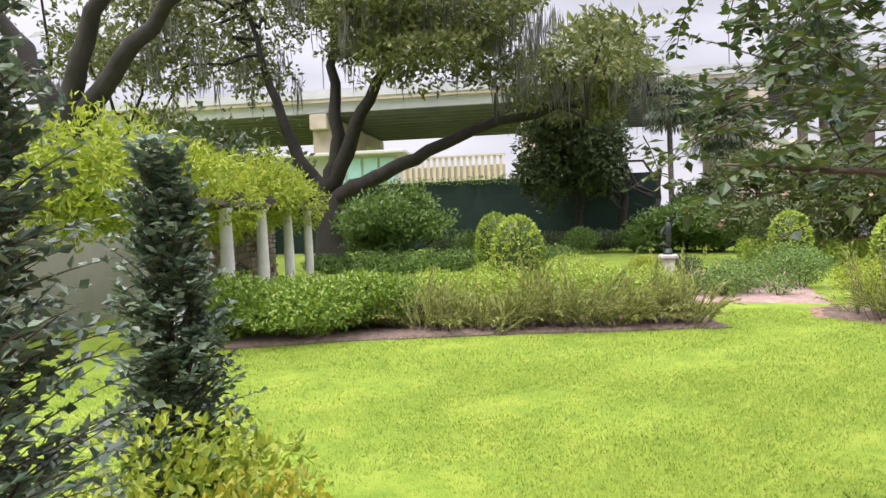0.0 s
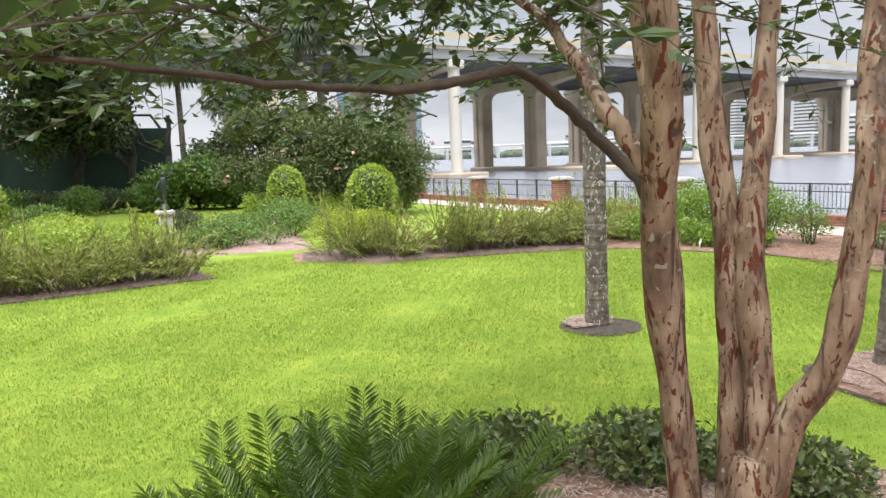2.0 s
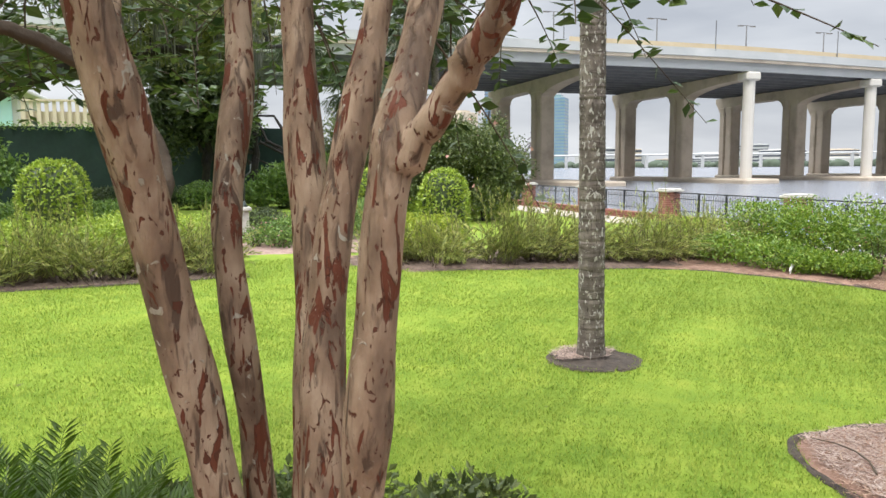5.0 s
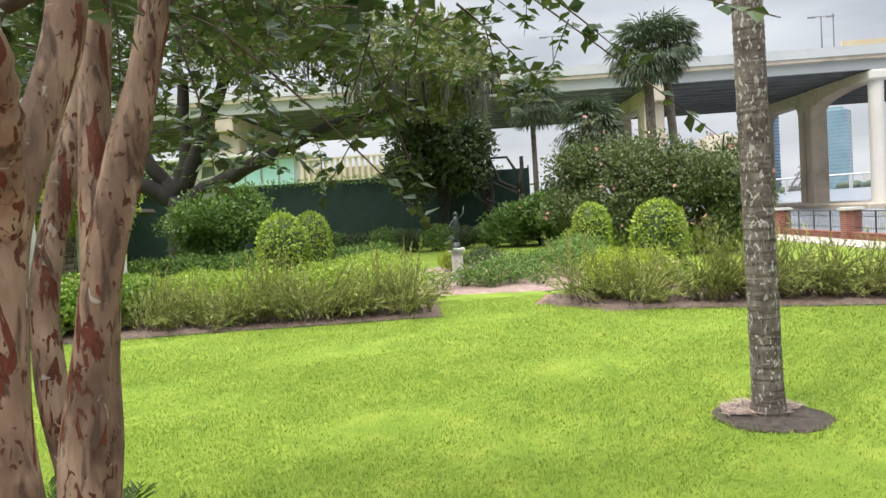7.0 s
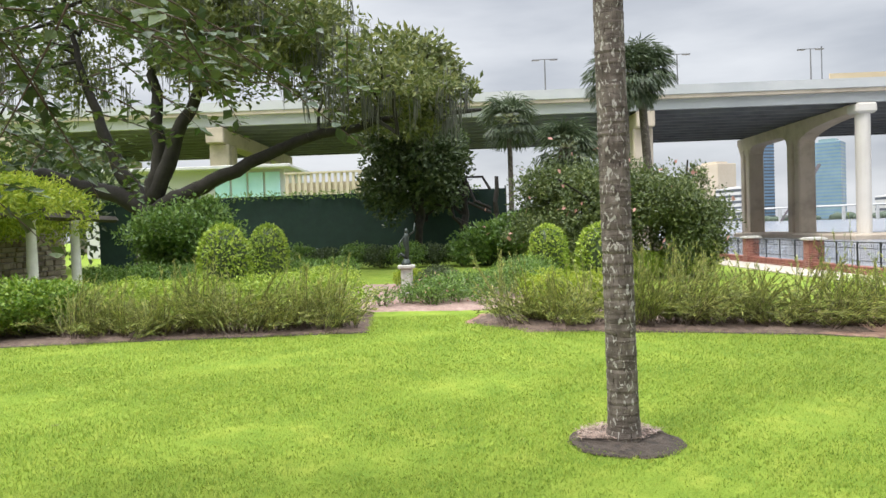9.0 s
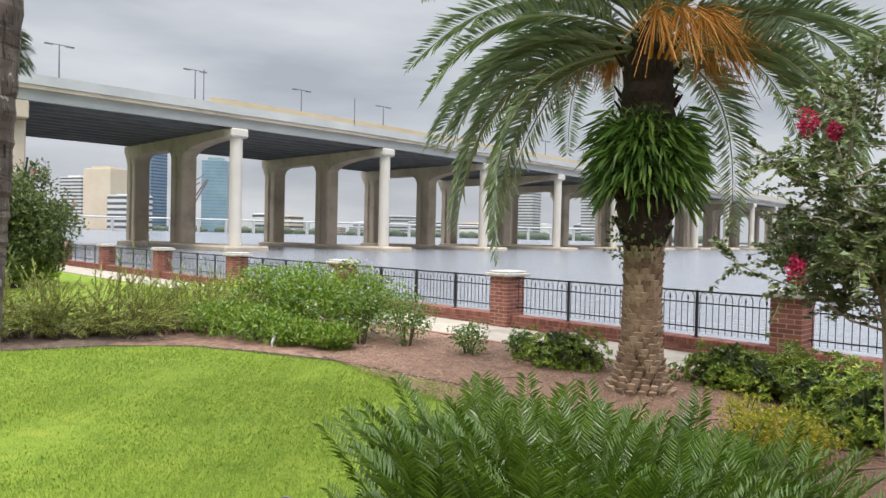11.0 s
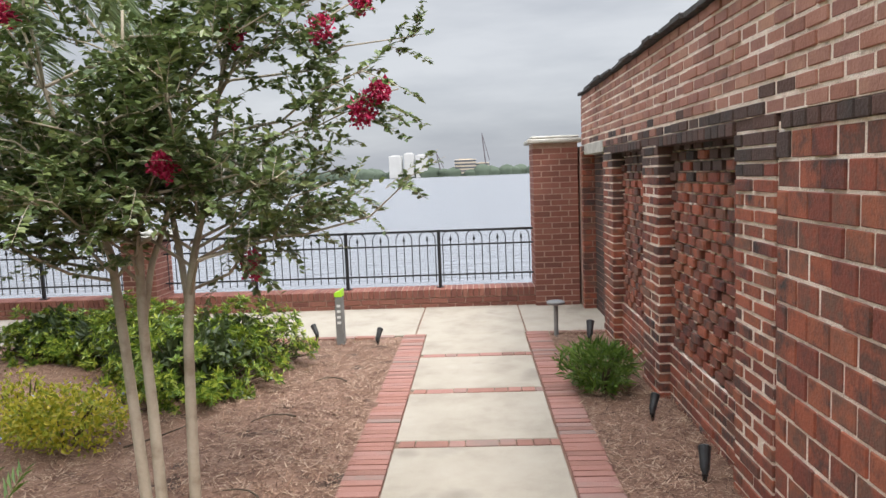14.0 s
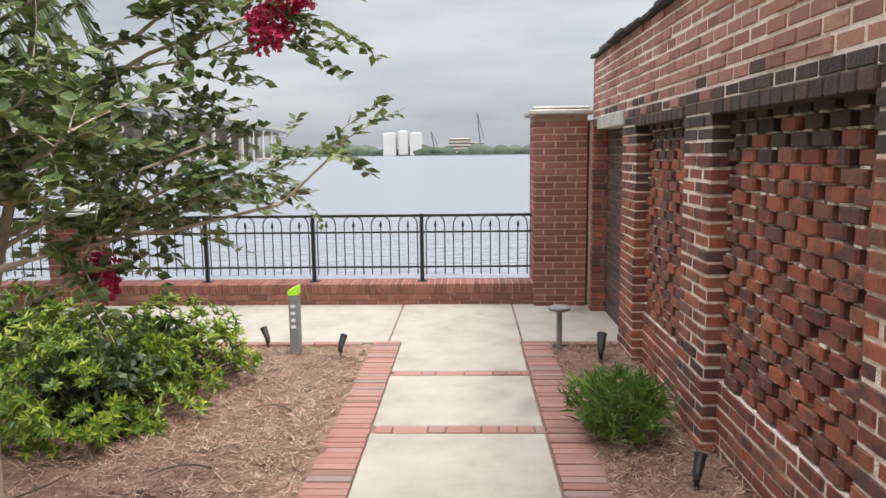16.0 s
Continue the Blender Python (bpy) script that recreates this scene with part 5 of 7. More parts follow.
# ---- the big crape myrtle beside the lawn ----
def build_crape():
    x, y, z = -2.14, -13.42, 0.2
    ob = thing("crape_myrtle", "old multi trunk crape myrtle with peeling tan and rust bark", "tree", (x, y, z))
    wood = []

    def limb(pts, radii, name="trunk"):
        s = Shape()
        pts = np.asarray(pts, float)
        t = np.linspace(0, 1, len(pts))
        tt = np.linspace(0, 1, len(pts) * 5)
        fine = np.stack([np.interp(tt, t, pts[:, i]) for i in range(3)], 1)
        for _ in range(3):
            fine[1:-1] = (fine[:-2] + 2 * fine[1:-1] + fine[2:]) / 4
        if name == "branch":
            fine[2:-2] += np.random.default_rng(len(pts)).normal(size=(len(fine) - 4, 3)) * 0.0035
        rad = np.interp(tt, t, radii) * (1 + 0.05 * np.sin(tt * 23) + 0.04 * np.sin(tt * 41 + 1))
        s.tube(fine, rad, 18)
        ring = s.v[0].reshape(len(fine), 18, 3)
        a = np.arange(18) * 2 * math.pi / 18
        zz = fine[:, 2][:, None]
        k = 1 + 0.075 * np.sin(2 * a + 2.1 * zz + pts[0, 0] * 9) + 0.05 * np.sin(3 * a - 3.3 * zz + pts[0, 1] * 7) + 0.035 * np.sin(a * 5 + 11 * zz)
        s.v[0] = (fine[:, None] + (ring - fine[:, None]) * k[..., None]).reshape(-1, 3)
        part(name, s, M["stem" if name == "branch" and radii[0] < 0.027 else "crapebark"], ob, smooth=True)
    limb([(-2.08, -13.42, 0.15), (-2.06, -13.38, 0.55), (-2.06, -13.35, 0.9)], [0.14, 0.10, 0.07], "bole")
    limb([(-2.15, -13.46, 0.15), (-2.23, -13.485, 0.8), (-2.228, -13.525, 1.1), (-2.232, -13.56, 1.3), (-2.222, -13.6, 1.5), (-2.195, -13.632, 1.7), (-2.145, -13.668, 1.9), (-2.1, -13.71, 2.1), (-2.08, -13.78, 2.5), (-2.1, -13.9, 3.0), (-2.2, -14.0, 3.6)], [0.07, 0.053, 0.049, 0.047, 0.048, 0.048, 0.05, 0.046, 0.038, 0.03, 0.018])
    limb([(-2.2, -13.4, 0.2), (-2.3, -13.425, 0.9), (-2.295, -13.44, 1.2), (-2.285, -13.47, 1.45), (-2.305, -13.485, 1.65), (-2.345, -13.47, 1.8), (-2.4, -13.435, 2.0), (-2.46, -13.43, 2.2), (-2.55, -13.4, 2.8), (-2.6, -13.4, 3.4)], [0.05, 0.037, 0.033, 0.031, 0.032, 0.033, 0.034, 0.032, 0.025, 0.015])
    limb([(-2.03, -13.37, 0.3), (-2.055, -13.325, 0.9), (-2.075, -13.318, 1.1), (-2.1, -13.315, 1.3), (-2.133, -13.297, 1.5), (-2.15, -13.264, 1.7), (-2.167, -13.213, 1.9), (-2.194, -13.161, 2.1), (-2.21, -13.12, 2.3), (-2.28, -13.0, 2.8), (-2.35, -12.9, 3.5)], [0.075, 0.052, 0.046, 0.043, 0.042, 0.041, 0.04, 0.035, 0.033, 0.027, 0.016])
    limb([(-2.12, -13.39, 0.3), (-2.16, -13.335, 0.9), (-2.175, -13.325, 1.2), (-2.195, -13.31, 1.45), (-2.215, -13.305, 1.65), (-2.262, -13.312, 1.85), (-2.285, -13.315, 2.1), (-2.315, -13.305, 2.3), (-2.4, -13.35, 3.2)], [0.065, 0.046, 0.042, 0.041, 0.042, 0.041, 0.038, 0.034, 0.018])
    limb([(-2.04, -13.36, 0.7), (-1.97, -13.33, 1.05), (-1.89, -13.275, 1.18), (-1.845, -13.275, 1.32), (-1.825, -13.262, 1.5), (-1.808, -13.245, 1.7), (-1.805, -13.222, 1.84), (-1.845, -13.18, 1.97), (-1.87, -13.14, 2.1), (-1.87, -13.1, 2.4), (-1.9, -13.05, 3.2)], [0.058, 0.046, 0.042, 0.04, 0.037, 0.038, 0.039, 0.034, 0.032, 0.027, 0.016])
    limb([(-1.81, -13.235, 1.78), (-1.725, -13.165, 1.9), (-1.65, -13.12, 1.99), (-1.57, -13.085, 2.09), (-1.45, -13.02, 2.17), (-1.32, -12.95, 2.28)], [0.03, 0.027, 0.026, 0.023, 0.018, 0.011], "branch")
    limb([(-2.19, -13.63, 1.68), (-2.33, -13.6, 1.8), (-2.47, -13.66, 1.93), (-2.5, -13.78, 2.05), (-2.466, -13.93, 2.122), (-2.43, -14.15, 2.07), (-2.40, -14.35, 2.03), (-2.45, -14.7, 2.05), (-2.6, -15.1, 2.12), (-2.66, -15.4, 2.15)], [0.026, 0.021, 0.019, 0.017, 0.016, 0.014, 0.012, 0.010, 0.007, 0.004], "branch")
    limb([(-2.185, -13.66, 1.78), (-2.26, -13.7, 1.9), (-2.338, -13.727, 2.007), (-2.45, -13.7, 2.12), (-2.6, -13.72, 2.3), (-2.8, -13.9, 2.5)], [0.03, 0.027, 0.025, 0.022, 0.016, 0.009], "branch")
    limb([(-2.29, -12.98, 2.75), (-2.45, -12.7, 2.75), (-2.6, -12.3, 2.62), (-2.6, -11.9, 2.5)], [0.016, 0.013, 0.009, 0.005], "branch")
    limb([(-2.3, -13.5, 2.3), (-2.7, -13.3, 2.6), (-3.3, -13.0, 2.8)], [0.02, 0.015, 0.008], "branch")
    leaves, twigs = Shape(), Shape()
    r = np.random.default_rng(12)
    # sprays hang round the outer limbs in an umbrella
    n = 0
    while n < 470:
        a, q = r.uniform(0, 6.283), r.uniform(0.3, 1.0) ** 0.6
        px, py = x + math.cos(a) * 1.9 * q - 0.55, y + math.sin(a) * 2.5 * q - 0.1
        if px > -1.45 and -15.5 < py < -11.5:
            continue
        if py > -13.6 and r.uniform() < 0.45:
            n += 1
            continue
        low = 2.16 + 0.16 * math.sin(3 * a + 1) + 0.1 * (py > -13.2)
        pz = low + abs(r.normal()) * 0.55 + (0.5 if q < 0.5 else 0)
        d = np.array((math.cos(a), math.sin(a), r.uniform(-0.25, 0.4))) + r.normal(size=3) * 0.5
        d = d / np.linalg.norm(d) * r.uniform(0.35, 0.7)
        b = np.array((px, py, pz))
        if (b + d)[2] < 2.02 or (b + d)[0] > -1.15 or (b + d)[1] < -15.35 or max(py, (b + d)[1]) > -11.95:
            continue
        spray(leaves, twigs, b, b + d, 22, 0.062, 0.036, 100 + n)
        n += 1
    for k, (p, q) in enumerate((((-2.6, -14.6, 2.2), (-2.7, -15.2, 2.0)), ((-2.62, -15.0, 2.2), (-2.5, -15.4, 2.05)), ((-2.5, -14.2, 2.12), (-2.7, -14.7, 2.0)), ((-2.6, -14.9, 2.2), (-2.8, -15.1, 2.1)), ((-2.66, -15.3, 2.17), (-2.6, -15.5, 2.05)),
                                ((-2.6, -12.4, 2.42), (-2.9, -12.0, 2.25)), ((-2.0, -13.0, 2.5), (-2.05, -12.6, 2.2)), ((-2.66, -15.2, 2.2), (-2.45, -15.4, 2.12)),
                                ((-2.5, -14.4, 2.3), (-2.75, -14.2, 2.08)), ((-2.6, -14.7, 2.25), (-2.9, -14.4, 2.05)), ((-2.7, -15.1, 2.25), (-3.1, -14.8, 2.1)))):
        spray(leaves, twigs, p, q, 26, 0.062, 0.036, 900 + k)
    for k in range(260):
        a, q = r.uniform(0, 6.283), r.uniform(0, 1) ** 0.5
        p = np.array((x - 0.1 + math.cos(a) * 1.7 * q, y + math.sin(a) * 1.8 * q, 4.4 - 1.1 * q * q + r.normal() * 0.2))
        d = unit(np.array((math.cos(a), math.sin(a), 0.5)) + r.normal(size=3) * 0.5) * r.uniform(0.35, 0.7)
        spray(leaves, twigs, p, p + d, 22, 0.062, 0.036, 1500 + k)
    for k in range(135):
        p = np.array((r.uniform(-3.6, -2.1), r.uniform(-15.2, -13.6), r.uniform(2.25, 2.95)))
        d = r.normal(size=3) * (0.3, 0.3, 0.2) + (-0.1, 0.0, -0.05)
        if p[1] + d[1] > -15.4 and p[2] + d[2] > 2.05:
            spray(leaves, twigs, p, p + d, 22, 0.062, 0.036, 1200 + k)
    for k in range(60):
        p = np.array((r.uniform(-3.2, -2.0), r.uniform(-13.5, -12.5), r.uniform(2.25, 2.8)))
        d = r.normal(size=3) * (0.35, 0.35, 0.2) + (-0.15, 0.1, -0.08)
        spray(leaves, twigs, p, p + d, 22, 0.062, 0.036, 1000 + k)
    tagged(part("twig_mass", twigs, M["stem"], ob), kind="stuff")
    part("foliage", leaves, M["L_crape"], ob)


# ---- the flowering crape myrtle beside the path ----
def build_myrtle():
    ob = thing("flowering_myrtle", "slender three stemmed crape myrtle with dark pink flowers", "tree", (-1.63, -5.29, 0))
    stems = [[(-1.72, -5.3, -0.02), (-1.76, -5.28, 0.54), (-1.785, -5.28, 0.95), (-1.81, -5.28, 1.34), (-1.95, -5.3, 1.75), (-2.1, -5.35, 2.4)],
             [(-1.65, -5.3, -0.02), (-1.67, -5.28, 0.55), (-1.685, -5.28, 0.95), (-1.68, -5.27, 1.35), (-1.75, -5.2, 1.75), (-1.72, -5.15, 2.5)],
             [(-1.5, -5.28, -0.02), (-1.485, -5.28, 0.56), (-1.47, -5.28, 0.95), (-1.44, -5.25, 1.25), (-1.36, -5.2, 1.6), (-1.2, -5.2, 2.4)],
             [(-1.685, -5.275, 0.98), (-1.66, -5.2, 1.25), (-1.6, -5.1, 1.5), (-1.55, -5.05, 1.8), (-1.5, -5.0, 2.1), (-1.45, -5.0, 2.4)],
             [(-1.46, -5.27, 1.05), (-1.5, -5.22, 1.25), (-1.56, -5.15, 1.5), (-1.58, -5.1, 1.8), (-1.57, -5.05, 2.1), (-1.55, -5.0, 2.4)]]
    for p in stems:
        p = np.asarray(p)
        tt = np.linspace(0, 1, 20)
        fine = np.stack([np.interp(tt, np.linspace(0, 1, len(p)), p[:, i]) for i in range(3)], 1)
        part("trunk", Shape().tube(fine, np.interp(tt, [0, 0.5, 1], [0.028, 0.022, 0.006]) * (0.6 if p[0, 2] > 0.5 else 1), 10), M["palebark"], ob, smooth=True)
    r = np.random.default_rng(31)
    leaves, twigs = Shape(), Shape()
    tips = []
    for k in range(62):
        s = np.asarray(stems[k % 3])
        u = r.uniform(0.5, 0.95)
        a = np.array([np.interp(u, np.linspace(0, 1, 6), s[:, i]) for i in range(3)])
        ang = r.uniform(0, 6.283)
        reach = r.uniform(0.3, 0.95) * (1.15 - 0.55 * abs(u - 0.6))
        b = a + np.array((math.cos(ang) * reach * 1.05, math.sin(ang) * reach * 0.8, r.uniform(-0.15, 0.65)))
        b[2] = min(max(b[2], 1.62), 3.0)
        branch_to(twigs, a, b, 0.009, 0.003, 0.1, k, 5, 5)
        tips.append((a, b))
    for px, py, pz in ((-0.52, -5.5, 2.1), (-0.7, -5.1, 1.95), (-0.36, -4.95, 2.32), (-2.2, -5.75, 1.58), (-2.55, -5.2, 1.8), (-0.68, -4.5, 1.6), (-1.0, -5.5, 2.6), (-0.95, -4.8, 1.7), (-0.86, -5.12, 1.47), (-2.5, -5.6, 2.3), (-1.9, -5.3, 2.9), (-1.3, -5.3, 2.8)):
        a = np.array((-1.5 if px > -1.4 else -1.95, -5.1, pz - 0.35))
        b = np.array((px, py, pz))
        branch_to(twigs, a, b, 0.009, 0.003, 0.1, int(abs(px) * 99), 5, 5)
        tips.append((a, b))
    n = 0
    for a, b in tips:
        for j in range(17):
            u = r.uniform(0.2, 1.0)
            p = a + (b - a) * u
            d = unit(unit(b - a) * 0.7 + r.normal(size=3) * 0.7 + np.array((0, 0, 0.25))) * r.uniform(0.14, 0.32)
            spray(leaves, twigs, p, p + d, 25, 0.047, 0.030, 2000 + n, 0.0012)
            n += 1
    tagged(part("branch_mass", twigs, M["palebark"], ob), kind="stuff")
    part("foliage", leaves, M["L_myrtle"], ob)
    for k, (px, py, pz, q) in enumerate(((-2.16, -5.74, 1.55, 0.075), (-0.58, -5.32, 1.93, 0.07), (-0.5, -5.34, 2.02, 0.055), (-1.39, -5.6, 1.72, 0.06), (-1.22, -5.05, 1.22, 0.075), (-2.2, -5.5, 2.45, 0.075), (-2.05, -5.5, 2.38, 0.05), (-0.8, -5.1, 2.35, 0.07), (-0.62, -4.95, 2.5, 0.06), (-1.15, -5.3, 2.3, 0.06), (-1.75, -5.45, 2.75, 0.06))):
        fl = Shape()
        q *= 0.8
        crown(fl, (px, py, pz), (q, q, q * 1.25), 260, 0.022, 0.02, 70 + k, 0.4, 0.2, 0.35)
        part("blossom", fl, M["pink"], ob, "dark pink flower cluster")


# ---- palms ----
def feather_frond(length, droop, n, leaf, width, vee, seed, taper=0.5, hang=0.28):
    """A pinnate frond that grows along +x from the origin and arches down."""
    r = np.random.default_rng(seed)
    t = np.linspace(0, 1, 14)
    x = length * t * (1 - 0.25 * droop * t)
    z = length * (0.28 * t - droop * 0.62 * t ** 2.2)
    pts = np.stack([x, 0.03 * length * np.sin(t * 2 + seed), z], 1)
    rib = Shape().tube(pts, np.linspace(0.014, 0.003, 14) * length / 2.5, 5)
    u = np.linspace(0.12, 1.0, n)
    P = np.stack([np.interp(u, t, pts[:, i]) for i in range(3)], 1)
    T = unit(np.gradient(P, axis=0))
    S = unit(np.cross(T, (0, 0, 1.0)))
    U = np.cross(S, T)
    size = leaf * (np.sin(math.pi * np.clip(u * 0.88 + 0.1, 0, 1)) ** taper)
    s = Shape()
    for sg in (-1, 1):
        ax = unit(S * sg + T * 0.75 + U * vee + r.normal(size=P.shape) * 0.09 - np.array((0, 0, hang)))
        s.leaves(P, ax, U + r.normal(size=P.shape) * 0.15, size * r.uniform(0.85, 1.1, n), width, 0.05)
    return rib, s


def shingled_trunk(x, y, z0, z1, r_at, seed, boot=0.076):
    """Old leaf bases in spiral rows round a trunk."""
    s = Shape()
    r = np.random.default_rng(seed)
    z, row = z0, 0
    while z < z1:
        rad = r_at(z)
        n = max(8, int(2 * math.pi * rad / 0.115))
        for k in range(n):
            a = 2 * math.pi * (k + 0.5 * (row % 2)) / n + r.normal() * 0.03
            c, d = math.cos(a), math.sin(a)
            out = np.array((c, d, 0))
            side = np.array((-d, c, 0))
            b = np.array((x, y, z)) + out * rad
            w = math.pi * rad / n * 0.98
            h = boot * r.uniform(0.9, 1.15)
            lip = 0.034 * r.uniform(0.7, 1.3)
            v = [b - side * w - out * 0.02, b + side * w - out * 0.02, b + side * w * 0.8 + out * lip + (0, 0, h), b - side * w * 0.8 + out * lip + (0, 0, h),
                 b - side * w * 0.3 - out * 0.03 + (0, 0, h * 1.1), b + side * w * 0.3 - out * 0.03 + (0, 0, h * 1.1), b - (0, 0, h * 0.55) + out * 0.004]
            s.add(np.array(v), [(0, 6, 3), (6, 1, 2), (6, 2, 3)], [(3, 2, 5, 4)], [(0, 3, 4), (1, 5, 2)])
        z += boot * 0.82
        row += 1
    return s


def build_date_palm():
    x, y = -4.74, -2.95
    ob = thing("date_palm", "stout date palm with diamond bark, orange stalks and arching fronds", "tree", (x, y, 0))

    def r_at(z):
        return 0.19 + 0.17 * math.exp(-max(z, 0) / 0.23)
    zz = np.linspace(-0.05, 1.75, 30)
    part("trunk_core", Shape().tube(np.stack([np.full(30, x), np.full(30, y), zz], 1), [r_at(q) - 0.012 for q in zz], 20), M["fibre"], ob)
    part("trunk", shingled_trunk(x, y, 0.0, 1.62, r_at, 3), M["datebark"], ob)
    zz = np.linspace(1.5, 4.1, 24)
    prof = np.interp(zz, [1.5, 1.75, 2.1, 2.6, 3.2, 3.7, 4.1], [0.17, 0.27, 0.31, 0.30, 0.29, 0.26, 0.14])
    col = Shape().tube(np.stack([np.full(24, x), np.full(24, y), zz], 1), prof * (1 + 0.06 * np.sin(zz * 31)), 18)
    part("fibre_collar", col, M["fibre"], ob, "dark fibrous collar of old leaf bases")
    boots = Shape()
    r = np.random.default_rng(5)
    for k in range(130):
        a, z = r.uniform(0, 6.283), r.uniform(1.6, 3.9)
        rad = np.interp(z, [1.5, 1.75, 2.1, 2.6, 3.3], [0.18, 0.26, 0.3, 0.29, 0.28])
        b = np.array((x + math.cos(a) * rad, y + math.sin(a) * rad, z))
        boots.tube([b, b + np.array((math.cos(a) * 0.09, math.sin(a) * 0.09, 0.13))], [0.03, 0.01], 5)
    tagged(part("leaf_boot_mass", boots, M["fibre"], ob), kind="stuff")
    fern = Shape()
    n = 900
    a, z = r.uniform(0, 6.283, n), r.uniform(2.25, 2.95, n)
    P = np.stack([x + np.cos(a) * 0.28, y + np.sin(a) * 0.28, z], 1)
    ax = unit(np.stack([np.cos(a), np.sin(a), r.uniform(-0.7, 1.1, n)], 1) + r.normal(size=(n, 3)) * 0.35)
    L = r.uniform(0.3, 0.58, n)
    mid = P + ax * L[:, None] * 0.5
    fern.leaves(P, ax, r.normal(size=(n, 3)) + (0, 0, 1), L * 0.62, 0.036, 0.05)
    bend = unit(ax - np.array((0, 0, 0.95)))
    fern.leaves(mid, bend, r.normal(size=(n, 3)) + (0, 0, 1), L * 0.6, 0.04, 0.05)
    sidev = unit(np.cross(ax, (0, 0, 1)))
    for sg in (-1, 1):
        fern.leaves(P + ax * L[:, None] * 0.35, unit(ax + sidev * sg), r.normal(size=(n, 3)) + (0, 0, 1), L * 0.3, 0.018, 0.05)
    part("fern", fern, M["L_fern"], ob, "bright green fern growing on the trunk")
    iv = Shape()
    crown(iv, (x - 0.02, y - 0.18, 1.72), (0.34, 0.22, 0.3), 240, 0.06, 0.035, 8, 0.4)
    part("creeper", iv, M["L_myrtle"], ob)
    kinds = []
    for q in range(4):
        rib, lf = feather_frond(3.15 + 0.25 * (q % 2), (0.55, 0.8, 1.0, 1.2)[q], 84, 0.5, 0.029, 0.3, q, 0.5, 0.1)
        kinds.append((rib.mesh("rachis", M["rachis"]), lf.mesh("frond", M["L_palm"])))
    gold = 2.39996
    low = ((3.75, 12, 3), (3.98, 2, 2), (4.15, 22, 3), (3.55, -2, 2), (4.35, 8, 3), (3.3, 15, 3), (3.1, -5, 2), (0.1, 8, 3), (0.35, -10, 2), (0.6, 14, 3))
    for k in range(56 + len(low)):
        el = 1 - k / 56 if k < 56 else 0.1
        a = k * gold
        tilt = -84 * el ** 1.2 + 12
        if k >= 56:
            a, tilt, _ = low[k - 56]
        kind = min(3, int((1 - el) * 3.6))
        if k >= 56:
            kind = low[k - 56][2]
        if el < 0.42 and math.cos(a + 1.05) > 0.55:
            continue
        m = pose(x + math.cos(a) * 0.12, y + math.sin(a) * 0.12, 3.75 + 0.5 * el, 0, tilt, math.degrees(a))
        fr = new("frond", kinds[kind][1])
        fr.parent = ob
        fr.matrix_parent_inverse = Matrix.Translation(-ob.location)
        fr.matrix_basis = m @ Matrix.Rotation(r.uniform(-0.3, 0.3), 4, "X")
        rb = new("rachis", kinds[kind][0])
        rb.parent = fr
    for k in range(11):
        st = Shape()
        a = (k * 0.33 - 1.0) if k < 8 else r.uniform(2.5, 5.0)
        b = np.array((x + math.cos(a) * 0.2, y + math.sin(a) * 0.2, 3.6))
        e = b + np.array((math.cos(a) * 0.55, math.sin(a) * 0.5, 0.45))
        st.tube([b, (b + e) / 2 + (0, 0, 0.12), e], [0.022, 0.017, 0.012], 5)
        for j in range(60):
            d = np.array((math.cos(a), math.sin(a), -0.35)) * r.uniform(0.1, 0.45) + r.normal(size=3) * 0.15
            d[2] -= r.uniform(0.15, 0.4)
            st.tube([e, e + d * 0.5 + (0, 0, 0.05), e + d], [0.006, 0.005, 0.003], 4, cap=False)
        part("fruit_stalk", st, M["orange"], ob, "hanging orange fruit stalk")


